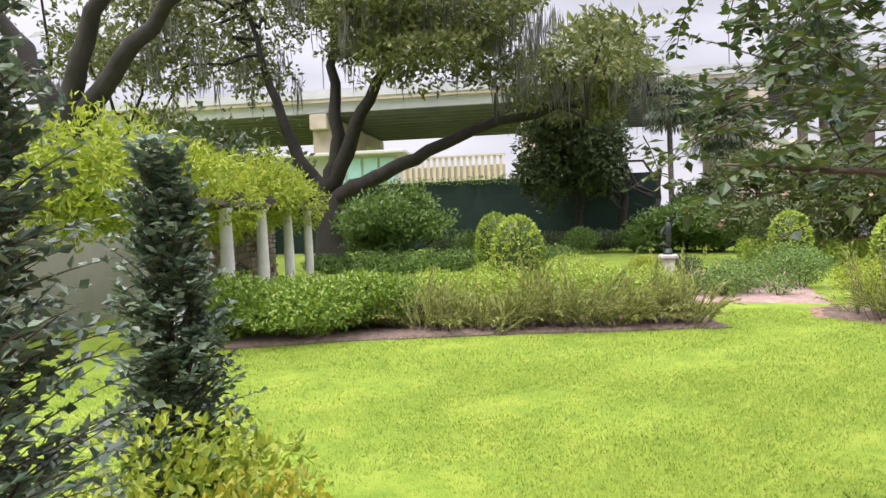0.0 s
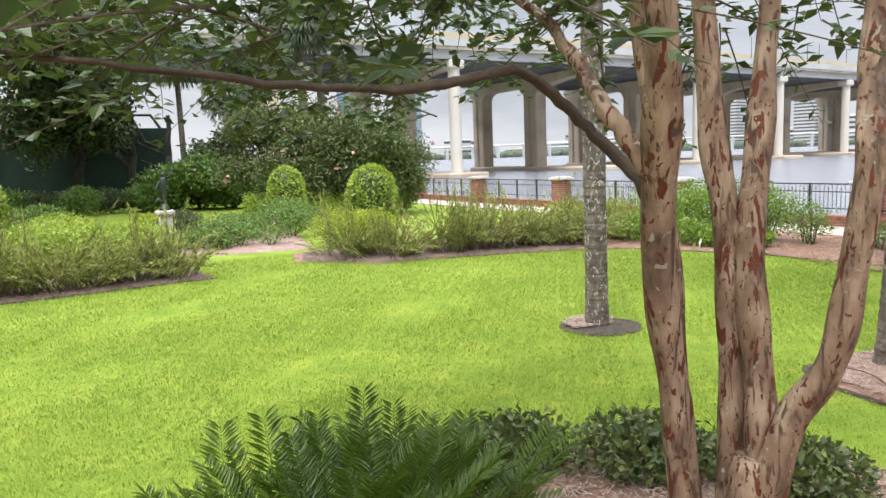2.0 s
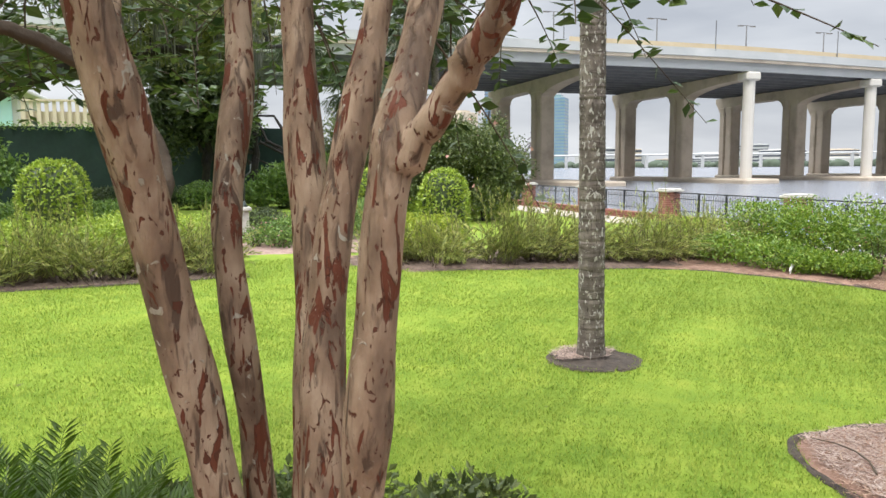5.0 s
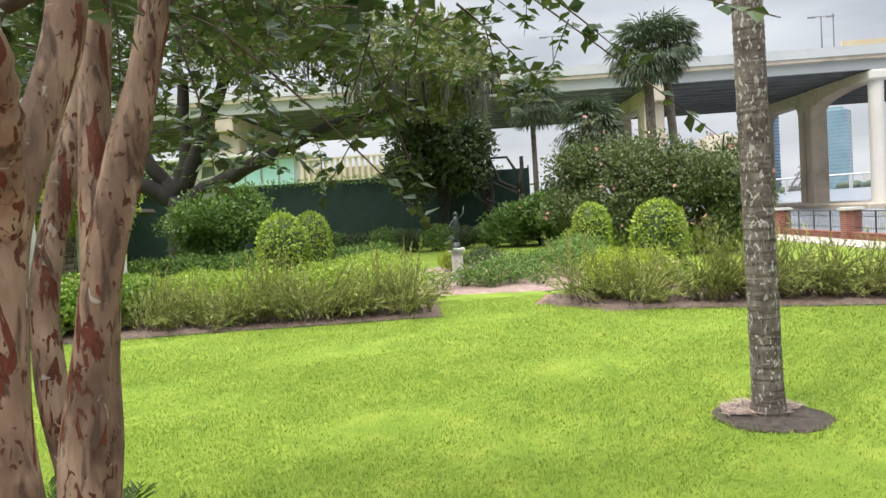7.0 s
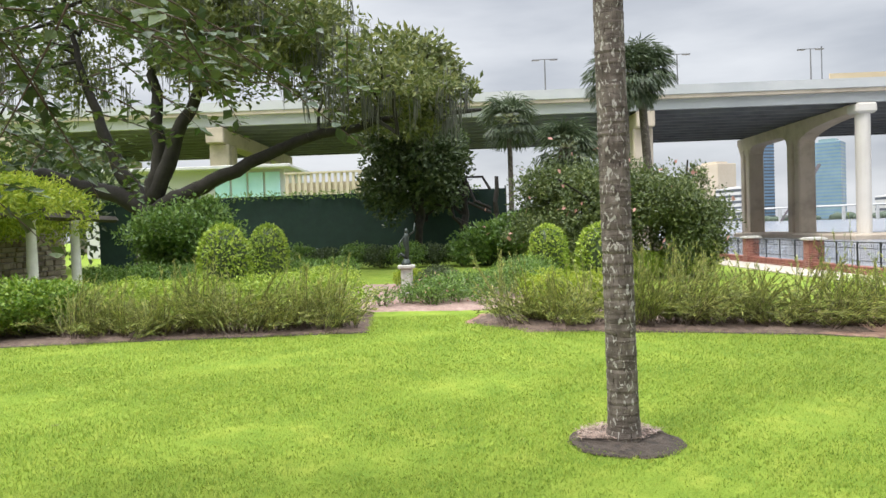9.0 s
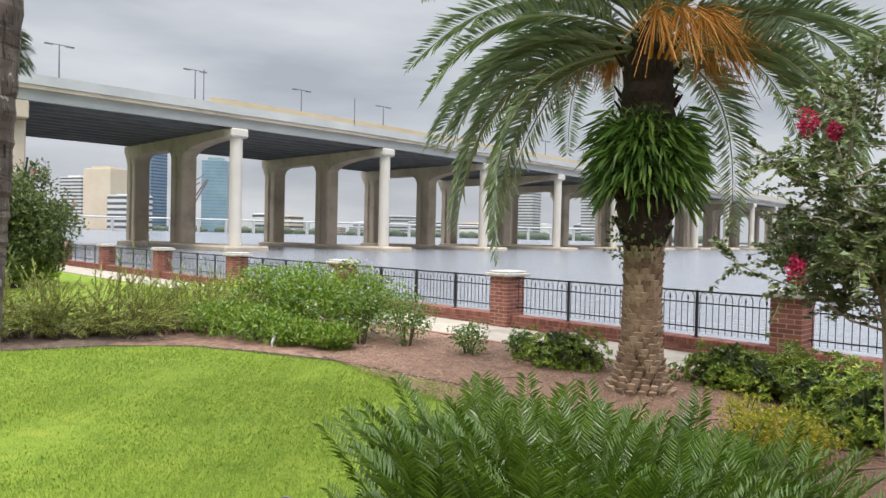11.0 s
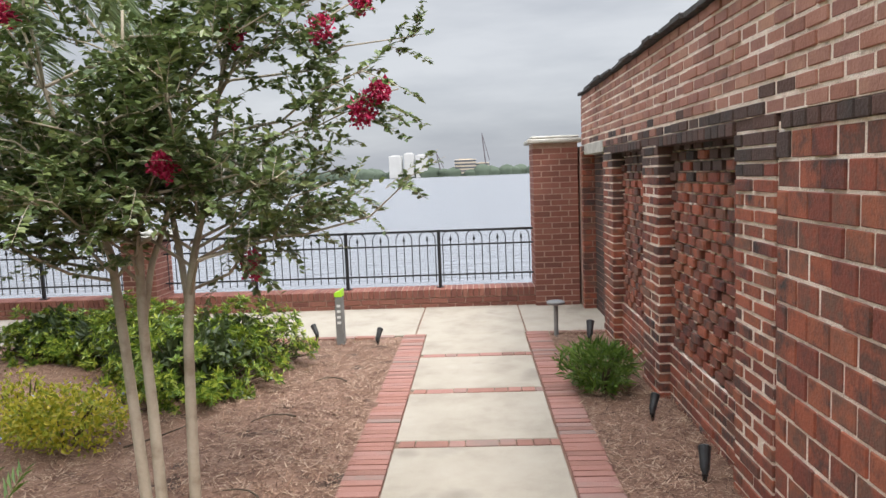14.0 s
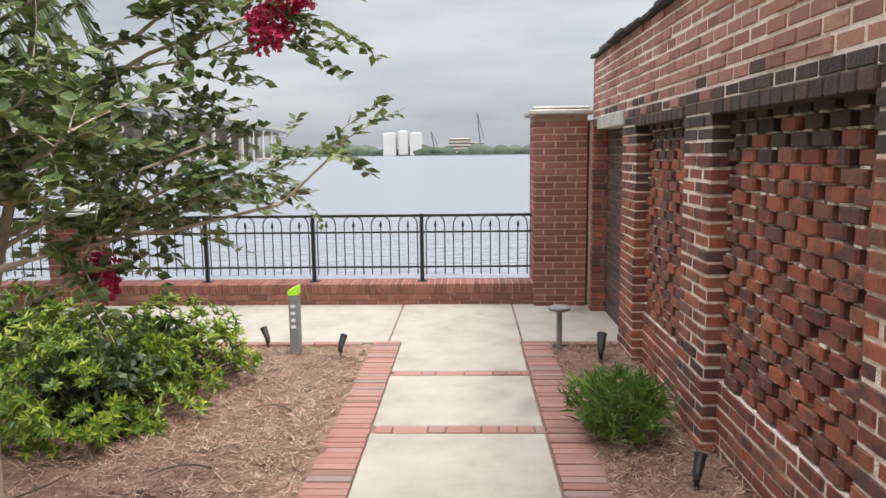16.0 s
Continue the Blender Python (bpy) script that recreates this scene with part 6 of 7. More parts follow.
def smooth_palm(x, y, top, r0, r1, lean, label, crown_leaves=True, seed=0, trunk_mat="palmbark", fan=0.95, n=26, group="garden palms"):
    """A sabal palm: ringed trunk and a round head of fan leaves."""
    z0 = gz(x, y)
    ob = thing("sabal_palm", label, "tree", (x, y, z0), group)
    m = int((top - z0) / 0.0215)
    z = np.linspace(z0 - 0.05, top, m)
    u = (z - z0) / (top - z0)
    r = np.random.default_rng(seed)
    cx, cy = x + lean[0] * (z - z0), y + lean[1] * (z - z0)
    rad = (r0 + (r1 - r0) * u + 0.06 * r0 * 3 * np.exp(-(z - z0) / 0.12)) * (1 + np.array((0.012, 0.006, -0.004, -0.014))[np.arange(m) % 4] + r.normal(size=m) * 0.012)
    part("trunk", Shape().tube(np.stack([cx, cy, z], 1), rad, 20), M[trunk_mat], ob, smooth=False)
    if not crown_leaves:
        return ob
    s, stalks = Shape(), Shape()
    head = np.array((cx[-1], cy[-1], top))
    for k in range(n):
        a, el = r.uniform(0, 6.283), r.uniform(-0.9, 1.3)
        d = np.array((math.cos(a) * math.cos(el), math.sin(a) * math.cos(el), math.sin(el)))
        b = head + d * fan * 0.75
        stalks.tube([head, b], [0.02, 0.012], 4, cap=False)
        side = unit(np.cross(d, (0, 0, 1.0)))
        up = np.cross(side, d)
        g = np.linspace(-1.5, 1.5, 17)
        ax = unit(np.cos(g)[:, None] * d + np.sin(g)[:, None] * side + up * 0.1 + r.normal(size=(17, 3)) * 0.06 - np.array((0, 0, 0.25)))
        s.leaves(np.repeat(b[None], 17, 0), ax, np.repeat(up[None], 17, 0), fan * r.uniform(0.5, 0.72, 17), 0.085 * fan, 0.03)
        s.leaves(b + ax * fan * 0.55, unit(ax - np.array((0, 0, 0.8))), np.repeat(up[None], 17, 0), fan * 0.46, 0.055 * fan, 0.03)
    tagged(part("leaf_stalk_mass", stalks, M["rachis"], ob), kind="stuff")
    tagged(part("fan_crown", s, M["L_sabal"], ob), kind="stuff")
    return ob


# ---- coontie clumps ----
def coontie_frond(length, droop, n, seed):
    """A stiff feather leaf in one piece: leaflets grow out of a three-sided stalk."""
    r = np.random.default_rng(seed)
    t = np.linspace(0, 1, n)
    c = np.stack([length * t * (1 - 0.25 * droop * t), 0.03 * length * np.sin(t * 2 + seed), length * (0.28 * t - droop * 0.62 * t ** 2.2)], 1)
    T = unit(np.gradient(c, axis=0))
    S = unit(np.cross(T, (0, 0, 1.0)))
    U = np.cross(S, T)
    w = np.linspace(0.006, 0.0015, n)[:, None]
    v = [np.stack([c + S * w, c - S * w, c - U * w * 1.4], 1).reshape(-1, 3)]
    i = np.arange(n - 1)[:, None] * 3
    stalk = np.concatenate([i + [a, b, b + 3, a + 3] for a, b in ((0, 1), (1, 2), (2, 0))])
    leaf, base = [], 3 * n
    k = np.arange(5, n)
    size = 0.155 * np.sin(math.pi * np.clip(t[k] * 0.8 + 0.12, 0, 1))[:, None] ** 0.35
    for side, sg in ((0, 1), (1, -1)):
        ax = unit(S[k] * sg + T[k] * 0.75 + U[k] * 0.42 + r.normal(size=(len(k), 3)) * 0.1 - np.array((0, 0, 0.2)))
        across = unit(np.cross(ax, U[k] + r.normal(size=(len(k), 3)) * 0.2)) * 0.0095
        b = c[k] + S[k] * w[k] * sg
        mid = b + ax * size * 0.45 + U[k] * 0.006
        v.append(np.stack([mid + across, b + ax * size * r.uniform(0.85, 1.1, (len(k), 1)), mid - across], 1).reshape(-1, 3))
        m = base + np.arange(len(k)) * 3
        root = k * 3 + side
        leaf += [np.stack([root, m, m + 1], 1), np.stack([root, m + 1, m + 2], 1)]
        base += 3 * len(k)
    return Shape().add(np.concatenate(v), stalk, np.concatenate(leaf)).mesh("frond", M["L_zamia"])


def zamia(x, y, rx, ry, h, n, seed, label):
    z0 = gz(x, y)
    ob = thing("coontie", label, "plant", (x, y, z0), "coontie clumps")
    kinds = []
    for q in range(5):
        kinds.append(coontie_frond(0.95, 0.16 + 0.12 * q, 38, 60 + q))
    r = np.random.default_rng(seed)
    for k in range(n):
        a, q = r.uniform(0, 6.283), math.sqrt(r.uniform(0, 1)) * 0.8
        b = (x + math.cos(a) * rx * q, y + math.sin(a) * ry * q, z0)
        tilt = -r.uniform(40, 82) + 22 * q
        yaw = math.degrees(a) + r.normal() * 45
        sc = h * r.uniform(0.75, 1.15)
        fr = new("frond", kinds[k % 5])
        fr.parent = ob
        fr.matrix_parent_inverse = Matrix.Translation(-ob.location)
        fr.matrix_basis = pose(*b, 0, tilt, yaw) @ Matrix.Diagonal((sc, sc, sc, 1))
    return ob
# ---- the garden, from the path outwards ----
build_crape()
build_myrtle()
build_date_palm()
smooth_palm(-6.19, -10.30, 7.6, 0.115, 0.105, (0.0, -0.01), "tall sabal palm with a pale scarred trunk in the lawn", True, 2, "palmpale", fan=1.1)
smooth_palm(-3.60, -9.66, 6.8, 0.125, 0.12, (0.025, 0.045), "leaning sabal palm with a dark ringed trunk", True, 3, fan=1.1)
zamia(-2.55, -7.25, 1.4, 1.1, 0.8, 520, 4, "wide dark green coontie clump beside the path")
zamia(-3.08, -14.32, 0.45, 0.62, 0.70, 170, 5, "dark green coontie clump under the crape myrtle")
for k, (x, y, rx, h) in enumerate(((-3.72, -13.1, 0.36, 0.24), (-3.3, -12.55, 0.4, 0.25), (-2.72, -12.2, 0.36, 0.24), (-3.8, -13.7, 0.3, 0.22))):
    shrub("low_shrub", "low dark glossy shrub at the edge of the mulch", x, y, (rx, rx), h, 1100, 0.05, 0.03, "L_thicket", 20 + k, "low dark shrubs")
for k, (x, y, rx, ry, h) in enumerate(((-6.15, -2.45, 0.58, 0.45, 0.5), (-4.15, -1.95, 0.55, 0.4, 0.5), (-3.45, -2.15, 0.55, 0.45, 0.52), (-2.75, -2.75, 0.6, 0.5, 0.58), (-2.28, -3.25, 0.52, 0.52, 0.60), (-2.3, -2.45, 0.58, 0.5, 0.53))):
    rosette_shrub("pittosporum", "rounded dark green pittosporum shrub in the mulch bed", x, y, (rx, ry), h, 420, "L_pitto", 40 + k, "pittosporum shrubs")
shrub("yellow_shrub", "low lime and yellow shrub with small blue flowers", -2.72, -4.3, (0.45, 0.38), 0.4, 1700, 0.036, 0.02, "L_yellow", 51, flowers=("blue", 30, 0.02))
shrub("yellow_sprig", "small golden sprig of leaves beside the shrub", -3.15, -4.05, (0.2, 0.2), 0.45, 420, 0.034, 0.017, "L_yellow", 52)
shrub("rosemary_tuft", "small soft green spiky tuft beside the brick wall", 0.78, -3.4, (0.27, 0.3), 0.36, 850, 0.09, 0.008, "L_mid", 53, upward=1.2)
for k, (x, y, rx, h) in enumerate(((-7.55, -2.75, 0.3, 0.5), (-7.0, -2.3, 0.22, 0.4), (-8.6, -3.0, 0.42, 0.85), (-9.2, -3.4, 0.5, 0.95), (-8.9, -2.7, 0.4, 0.8))):
    shrub("rose_bush", "open thorny rose bush with sparse small leaves", x, y, (rx, rx), h, 520, 0.042, 0.028, "L_mid", 60 + k, "rose bushes", amount=0.4)
for k, (x, y, rx, h, n) in enumerate(((-10.7, -3.3, 0.9, 1.15, 4000), (-9.75, -3.0, 0.85, 1.15, 3600), (-11.6, -3.4, 0.9, 1.2, 3600))):
    shrub("plumbago", "blue flowering leafy green shrub by the river walk", x, y, (rx, rx * 0.9), h, n, 0.055, 0.03, "L_green", 70 + k, "plumbago shrubs", flowers=("blue", 90, 0.035), amount=0.35)
for k, (x, y, rx, h) in enumerate(((-10.4, -4.4, 0.6, 0.55), (-9.7, -4.2, 0.45, 0.42), (-9.1, -4.0, 0.35, 0.4), (-11.3, -4.6, 0.7, 0.6))):
    shrub("camellia", "low bright green shrub at the lawn edge", x, y, (rx, rx), h, 1400, 0.06, 0.032, "L_green", 80 + k, "lawn edge shrubs")
# feathery shrubs on both sides of the garden gap
r = np.random.default_rng(77)
for k in range(14):
    wispy_shrub(-11.98 - 0.25 * (k % 2) + r.uniform(-0.15, 0.15), -13.5 - 0.36 * k, 0.62, 0.88 + r.uniform(-0.25, 0.25), 200 + k)
for k in range(17):
    wispy_shrub(-11.8 - 0.25 * (k % 2) + r.uniform(-0.2, 0.2), -10.5 + 0.4 * k, 0.64, 1.0 + r.uniform(-0.25, 0.28), 240 + k)
for k, (x, y, rx, h) in enumerate(((-11.6, -19.6, 1.1, 0.95), (-11.9, -20.9, 1.1, 1.0), (-12.4, -18.7, 0.9, 0.95))):
    shrub("broadleaf_shrub", "dense bright green broadleaf shrub at the bed end", x, y, (rx, rx), h, 5200, 0.075, 0.04, "L_green", 90 + k, "broadleaf shrubs")
for k in range(3):
    shrub("azalea", "low yellow green azalea mound by the river walk", -13.3 - 0.2 * k, -4.9 + 0.85 * k, (0.75, 0.6), 0.75, 1500, 0.055, 0.028, "L_box", 112 + k, "azalea mounds")
for k in range(9):
    shrub("azalea", "low yellow green azalea mound behind the front bed", -13.6 - 0.3 * (k % 3), -13.8 - 0.8 * k, (0.85, 0.7), 0.82, 2600, 0.055, 0.028, "L_box", 100 + k, "azalea mounds")
for k in range(6):
    shrub("rose_bush", "small sparse rose bush in reddish soil", -15.5 - 0.9 * (k % 3), -12.3 + 0.55 * k - (1.3 if k > 2 else 0), (0.55, 0.55), 0.6, 700, 0.05, 0.034, "L_mid", 120 + k, "rose bushes", amount=0.4, flowers=("palepink", 12, 0.05))
for k in range(5):
    shrub("rose_bush", "small sparse rose bush in reddish soil", -15.1 - 0.5 * (k % 2), -13.1 + 0.5 * k, (0.38, 0.38), 0.42, 380, 0.045, 0.03, "L_mid", 128 + k, "rose bushes", amount=0.5, flowers=("palepink", 8, 0.045))
for k, (x, y, rx, h, mat) in enumerate(((-14.3, -9.8, 0.7, 0.75, "L_lime"), (-14.8, -9.0, 0.6, 0.7, "L_lime"), (-19.4, -12.1, 0.55, 0.62, "L_dark"), (-19.8, -12.9, 0.45, 0.55, "L_lime"), (-16.5, -10.2, 0.8, 0.85, "L_mid"), (-18.0, -9.9, 0.8, 0.9, "L_mid"), (-15.6, -15.0, 0.8, 0.75, "L_box"), (-17.2, -14.9, 0.9, 0.78, "L_box"), (-18.8, -14.8, 0.8, 0.75, "L_box"), (-16.2, -16.6, 0.7, 0.8, "L_box"))):
    shrub("clipped_shrub", "rounded clipped garden shrub among the roses", x, y, (rx, rx), h, 2200, 0.05, 0.028, mat, 140 + k, "clipped shrubs", amount=0.12)


def topiary(x, y, rad, top, seed):
    z0 = gz(x, y)
    ob = thing("topiary", "bullet shaped clipped green topiary bush", "topiary", (x, y, z0), "clipped topiaries")
    s = Shape()
    q = np.random.default_rng(seed)
    n = 2700
    h = top - z0
    u, a = q.uniform(0.02, 1, n), q.uniform(0, 6.283, n)
    prof = np.where(u < 0.55, 0.93 + 0.07 * np.sin(u * 3), np.sqrt(np.clip(1 - ((u - 0.55) / 0.45) ** 2.2, 0, 1)))
    rr = rad * prof * (1 + 0.025 * np.sin(5 * a + 9 * u) + q.normal(size=n) * 0.022)
    p = np.stack([x + np.cos(a) * rr, y + np.sin(a) * rr, z0 + u * h], 1)
    out = unit(np.stack([np.cos(a), np.sin(a), np.clip((u - 0.5) * 2.5, 0, 3)], 1))
    s.leaves(p - out * 0.04, unit(out + q.normal(size=(n, 3)) * 0.8), unit(out + q.normal(size=(n, 3)) * 0.4), 0.085 * q.uniform(0.6, 1.3, n), 0.05)
    part("foliage", s, M["L_box"], ob)
    # A dark solid core paints the shade seen between the leaves.
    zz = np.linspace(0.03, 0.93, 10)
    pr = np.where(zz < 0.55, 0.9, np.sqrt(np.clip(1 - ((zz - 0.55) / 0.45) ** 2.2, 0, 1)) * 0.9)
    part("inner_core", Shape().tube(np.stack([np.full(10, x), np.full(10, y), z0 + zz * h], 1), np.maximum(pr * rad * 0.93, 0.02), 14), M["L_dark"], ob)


topiary(-14.69, -16.13, 0.52, 1.98, 1)
topiary(-20.43, -16.81, 0.55, 2.06, 2)
topiary(-20.0, -9.15, 0.52, 1.79, 3)
topiary(-15.62, -8.55, 0.57, 1.77, 4)


def build_statue():
    x, y = -17.28, -12.76
    ob = thing("pedestal", "pale stone garden pedestal with moulded top", "pedestal", (x, y, 0.2))
    part("shaft", Shape().box(x - 0.13, x + 0.13, y - 0.13, y + 0.13, 0.26, 0.85, 0.02), M["cap"], ob)
    part("base", Shape().box(x - 0.19, x + 0.19, y - 0.19, y + 0.19, 0.17, 0.28, 0.02), M["cap"], ob)
    part("top", Shape().box(x - 0.19, x + 0.19, y - 0.19, y + 0.19, 0.85, 0.94, 0.02), M["cap"], ob)
    s = Shape()
    s.tube([(x, y, 0.94), (x, y, 1.0), (x + 0.02, y, 1.08)], [0.12, 0.1, 0.06], 10)
    s.tube([(x, y, 1.05), (x - 0.02, y + 0.03, 1.3), (x, y, 1.45), (x, y + 0.02, 1.62), (x, y + 0.02, 1.68)], [0.05, 0.05, 0.075, 0.06, 0.03], 10)
    s.tube([(x, y + 0.02, 1.66), (x, y + 0.02, 1.72), (x, y + 0.02, 1.78)], [0.03, 0.05, 0.02], 8)
    s.tube([(x, y + 0.05, 1.6), (x, y + 0.2, 1.72), (x, y + 0.22, 1.9)], [0.025, 0.02, 0.014], 6)
    s.tube([(x, y - 0.04, 1.58), (x, y - 0.16, 1.42), (x, y - 0.1, 1.3)], [0.025, 0.02, 0.014], 6)
    s.tube([(x, y, 1.1), (x, y - 0.12, 1.2), (x, y - 0.2, 1.12)], [0.04, 0.03, 0.015], 6)
    single("statue", s, M["bronze"], "small dark bronze figure statue on a stone pedestal", "statue", smooth=True)


build_statue()

# tall shrubs where the walk begins
def column_shrub(x, y, r0, z0, z1, n, seed, label):
    ob = thing("holly", label, "shrub", (x, y, gz(x, y)), "tall hollies")
    s, st = Shape(), Shape()
    q = np.random.default_rng(seed)
    st.tube([(x, y, gz(x, y) - 0.05), (x + 0.03, y, z1 * 0.6), (x, y + 0.02, z1)], [0.03, 0.02, 0.006], 6)
    for k in range(n):
        u = q.uniform(0, 1)
        z = z0 + (z1 - z0) * u
        a = q.uniform(0, 6.283)
        reach = r0 * (1.05 - 0.75 * u ** 1.6) * q.uniform(0.45, 1.1)
        b = np.array((x, y, z - 0.12))
        e = np.array((x + math.cos(a) * reach, y + math.sin(a) * reach, z + q.uniform(0.0, 0.2)))
        spray(s, st, b + (e - b) * 0.3, e, 16, 0.055, 0.032, seed * 1000 + k, 0.002)
    tagged(part("woody_base", st, M["stem"], ob), kind="stuff")
    part("foliage", s, M["L_holly"], ob)


column_shrub(-3.5, -17.5, 0.37, 0.55, 2.35, 560, 1, "slender dark green holly with a pointed top")
column_shrub(-2.3, -17.47, 0.5, 0.3, 2.95, 820, 2, "tall dense grey green holly bush")
shrub("golden_shrub", "yellow green leafy shrub beside the hollies", -2.75, -16.9, (0.6, 0.5), 0.98, 4200, 0.05, 0.026, "L_yellow", 160)
shrub("golden_shrub", "yellow green leafy shrub beside the hollies", -3.15, -17.25, (0.5, 0.5), 1.1, 3000, 0.05, 0.026, "L_lime", 161)

# pergola with vines
def build_pergola():
    ob = thing("pergola", "garden pergola on pale round columns under bright green vines", "pergola", (-15.3, -21.6, 0.2))
    for k in range(5):
        x, y = -10.45 - 2.42 * k, -21.05 - 0.25 * k
        part("column", Shape().tube([(x, y, 0.15), (x, y, 0.22), (x, y, 0.3), (x, y, 1.3), (x, y, 2.25), (x, y, 2.33)], [0.17, 0.17, 0.125, 0.125, 0.105, 0.15], 14), M["column"], ob, smooth=True)
        part("crossbeam", Shape().box(x - 0.06, x + 0.06, y - 2.3, y + 0.35, 2.45, 2.6), M["timber"], ob)
    part("beam", Shape().tube([(-9.5, -20.95, 2.4), (-23.2, -22.4, 2.4)], 0.1, 4), M["timber"], ob)
    part("beam", Shape().tube([(-9.5, -23.1, 2.4), (-23.2, -24.4, 2.4)], 0.1, 4), M["timber"], ob)
    vine = Shape()
    for k in range(44):
        x = -9.6 - 12.0 * k / 43
        y = -21.5 - 0.104 * (-x - 10) + rng.uniform(-1.4, 0.5)
        crown(vine, (x, y, 2.7 + rng.uniform(-0.35, 0.3)), (0.85, 0.9, 0.6 + rng.uniform(-0.1, 0.2)), 800, 0.15, 0.055, 300 + k, 0.4, -0.1, 0.5)
    part("vine", vine, M["L_lime"], ob, "hanging bright green vine foliage")
    w = tagged(new("wall_pergola"), "plain grey stucco garden wall behind the pergola", "wall", kind="structure")
    part("panel", Shape().box(-18.6, -4, -24.9, -24.6, 0.1, 2.5), M["stucco"], w)
    st = tagged(new("wall_stone"), "brown field stone garden wall", "wall", kind="structure")
    part("panel", Shape().box(-23.5, -18.62, -24.7, -24.35, 0.1, 2.6), M["stucco"], st)
    stones = Shape()
    q = random.Random(4)
    z = 0.12
    while z < 2.55:
        x = -23.5
        h = q.uniform(0.12, 0.2)
        while x < -18.7:
            L = q.uniform(0.15, 0.4)
            stones.box(x, min(x + L - 0.02, -18.63), -24.36 + q.uniform(0, 0.03), -24.2 + q.uniform(-0.03, 0.03), z, z + h - 0.02, 0.02)
            x += L
        z += h
    tagged(part("stones", stones, M["stone"], st), kind="stuff")


build_pergola()


def build_chair(x, y, turn):
    """A dark metal garden chair in the shade of the pergola."""
    ob = thing("garden_chair", "dark metal garden chair under the pergola", "chair", (x, y, 0.2), "pergola chairs")
    ob.rotation_euler = (0, 0, turn)

    def put(name, s):
        o = new(name, s.mesh(name, M["iron"]))
        o.parent = ob
    put("seat", Shape().box(-0.24, 0.24, -0.24, 0.24, 0.42, 0.45, 0.01))
    for sx in (-0.21, 0.21):
        for sy in (-0.21, 0.21):
            put("leg", Shape().tube([(sx, sy, 0), (sx, sy, 0.43)], 0.013, 6))
    put("backrest", Shape().tube([(-0.22, -0.22, 0.44), (-0.22, -0.26, 0.8), (0, -0.28, 0.92), (0.22, -0.26, 0.8), (0.22, -0.22, 0.44)], 0.014, 6))
    for k in range(5):
        put("slat", Shape().tube([(-0.15 + 0.075 * k, -0.225, 0.45), (-0.15 + 0.075 * k, -0.27, 0.86)], 0.007, 5))


for k, (x, y) in enumerate(((-14.2, -22.6), (-15.1, -22.9), (-16.3, -22.5), (-17.0, -23.0), (-13.2, -23.0))):
    build_chair(x, y, 0.9 * k)

# large trees at the garden's end
def oak(x, y, label, limbs, crowns, seed, trunk_r, fork):
    z0 = gz(x, y)
    ob = thing("live_oak", label, "tree", (x, y, z0), "live oaks")
    s = Shape()
    s.tube([(x, y, z0 - 0.2), (x, y, z0 + 0.4), (x + 0.05, y, z0 + 1.5), (x, y, fork)], [trunk_r * 1.5, trunk_r * 1.15, trunk_r, trunk_r * 1.0], 12)
    part("trunk", s, M["oakbark"], ob, smooth=True)
    tips = []
    for k, pts in enumerate(limbs):
        q = np.asarray(pts, float)
        tt = np.linspace(0, 1, len(q) * 4)
        fine = np.stack([np.interp(tt, np.linspace(0, 1, len(q)), q[:, i]) for i in range(3)], 1)
        for _ in range(2):
            fine[1:-1] = (fine[:-2] + 2 * fine[1:-1] + fine[2:]) / 4
        fine[1:-1] += np.random.default_rng(seed + k).normal(size=(len(fine) - 2, 3)) * 0.06
        part("limb", Shape().tube(fine, np.linspace(trunk_r * 0.62, 0.07, len(fine)), 9), M["oakbark"], ob, smooth=True)
        tips.append(fine)
    leaves, moss, tw = Shape(), Shape(), Shape()
    g = np.random.default_rng(seed)
    for k, (cx, cy, cz, rx, ry, rz, n) in enumerate(crowns):
        for j in range(9):
            d = g.normal(size=3) * 0.5
            c = (cx + d[0] * rx, cy + d[1] * ry, cz + d[2] * rz)
            crown(leaves, c, (rx * 0.42, ry * 0.42, rz * 0.36), n // 9, 0.26, 0.13, seed * 31 + k * 9 + j, 0.5, 0.3, 0.3)
            near = min((float(np.linalg.norm(f - c, axis=1).min()), i) for i, f in enumerate(tips))[1]
            f = tips[near][np.argmin(np.linalg.norm(tips[near] - c, axis=1))]
            branch_to(tw, f, c, 0.09, 0.03, 0.1, seed + j, 5, 6, 0.06)
        m = max(14, n // 170)
        p = np.array((cx, cy, cz)) + g.uniform(-1, 1, (m, 3)) * (rx * 0.85, ry * 0.85, rz * 0.3) - (0, 0, rz * 0.25)
        for j in range(m):
            h = g.uniform(0.6, 1.9)
            q = 12
            b = p[j] + g.normal(size=(q, 3)) * (0.13, 0.13, 0.25)
            moss.leaves(b, np.array((0, 0, -1.0)) + g.normal(size=(q, 3)) * 0.07, g.normal(size=(q, 3)), h * g.uniform(0.4, 1.0, q), 0.05, 0.02)
    tagged(part("twig_mass", tw, M["oakbark"], ob), kind="stuff")
    part("crown", leaves, M["L_oak"], ob)
    part("spanish_moss", moss, M["moss"], ob, "hanging grey Spanish moss")


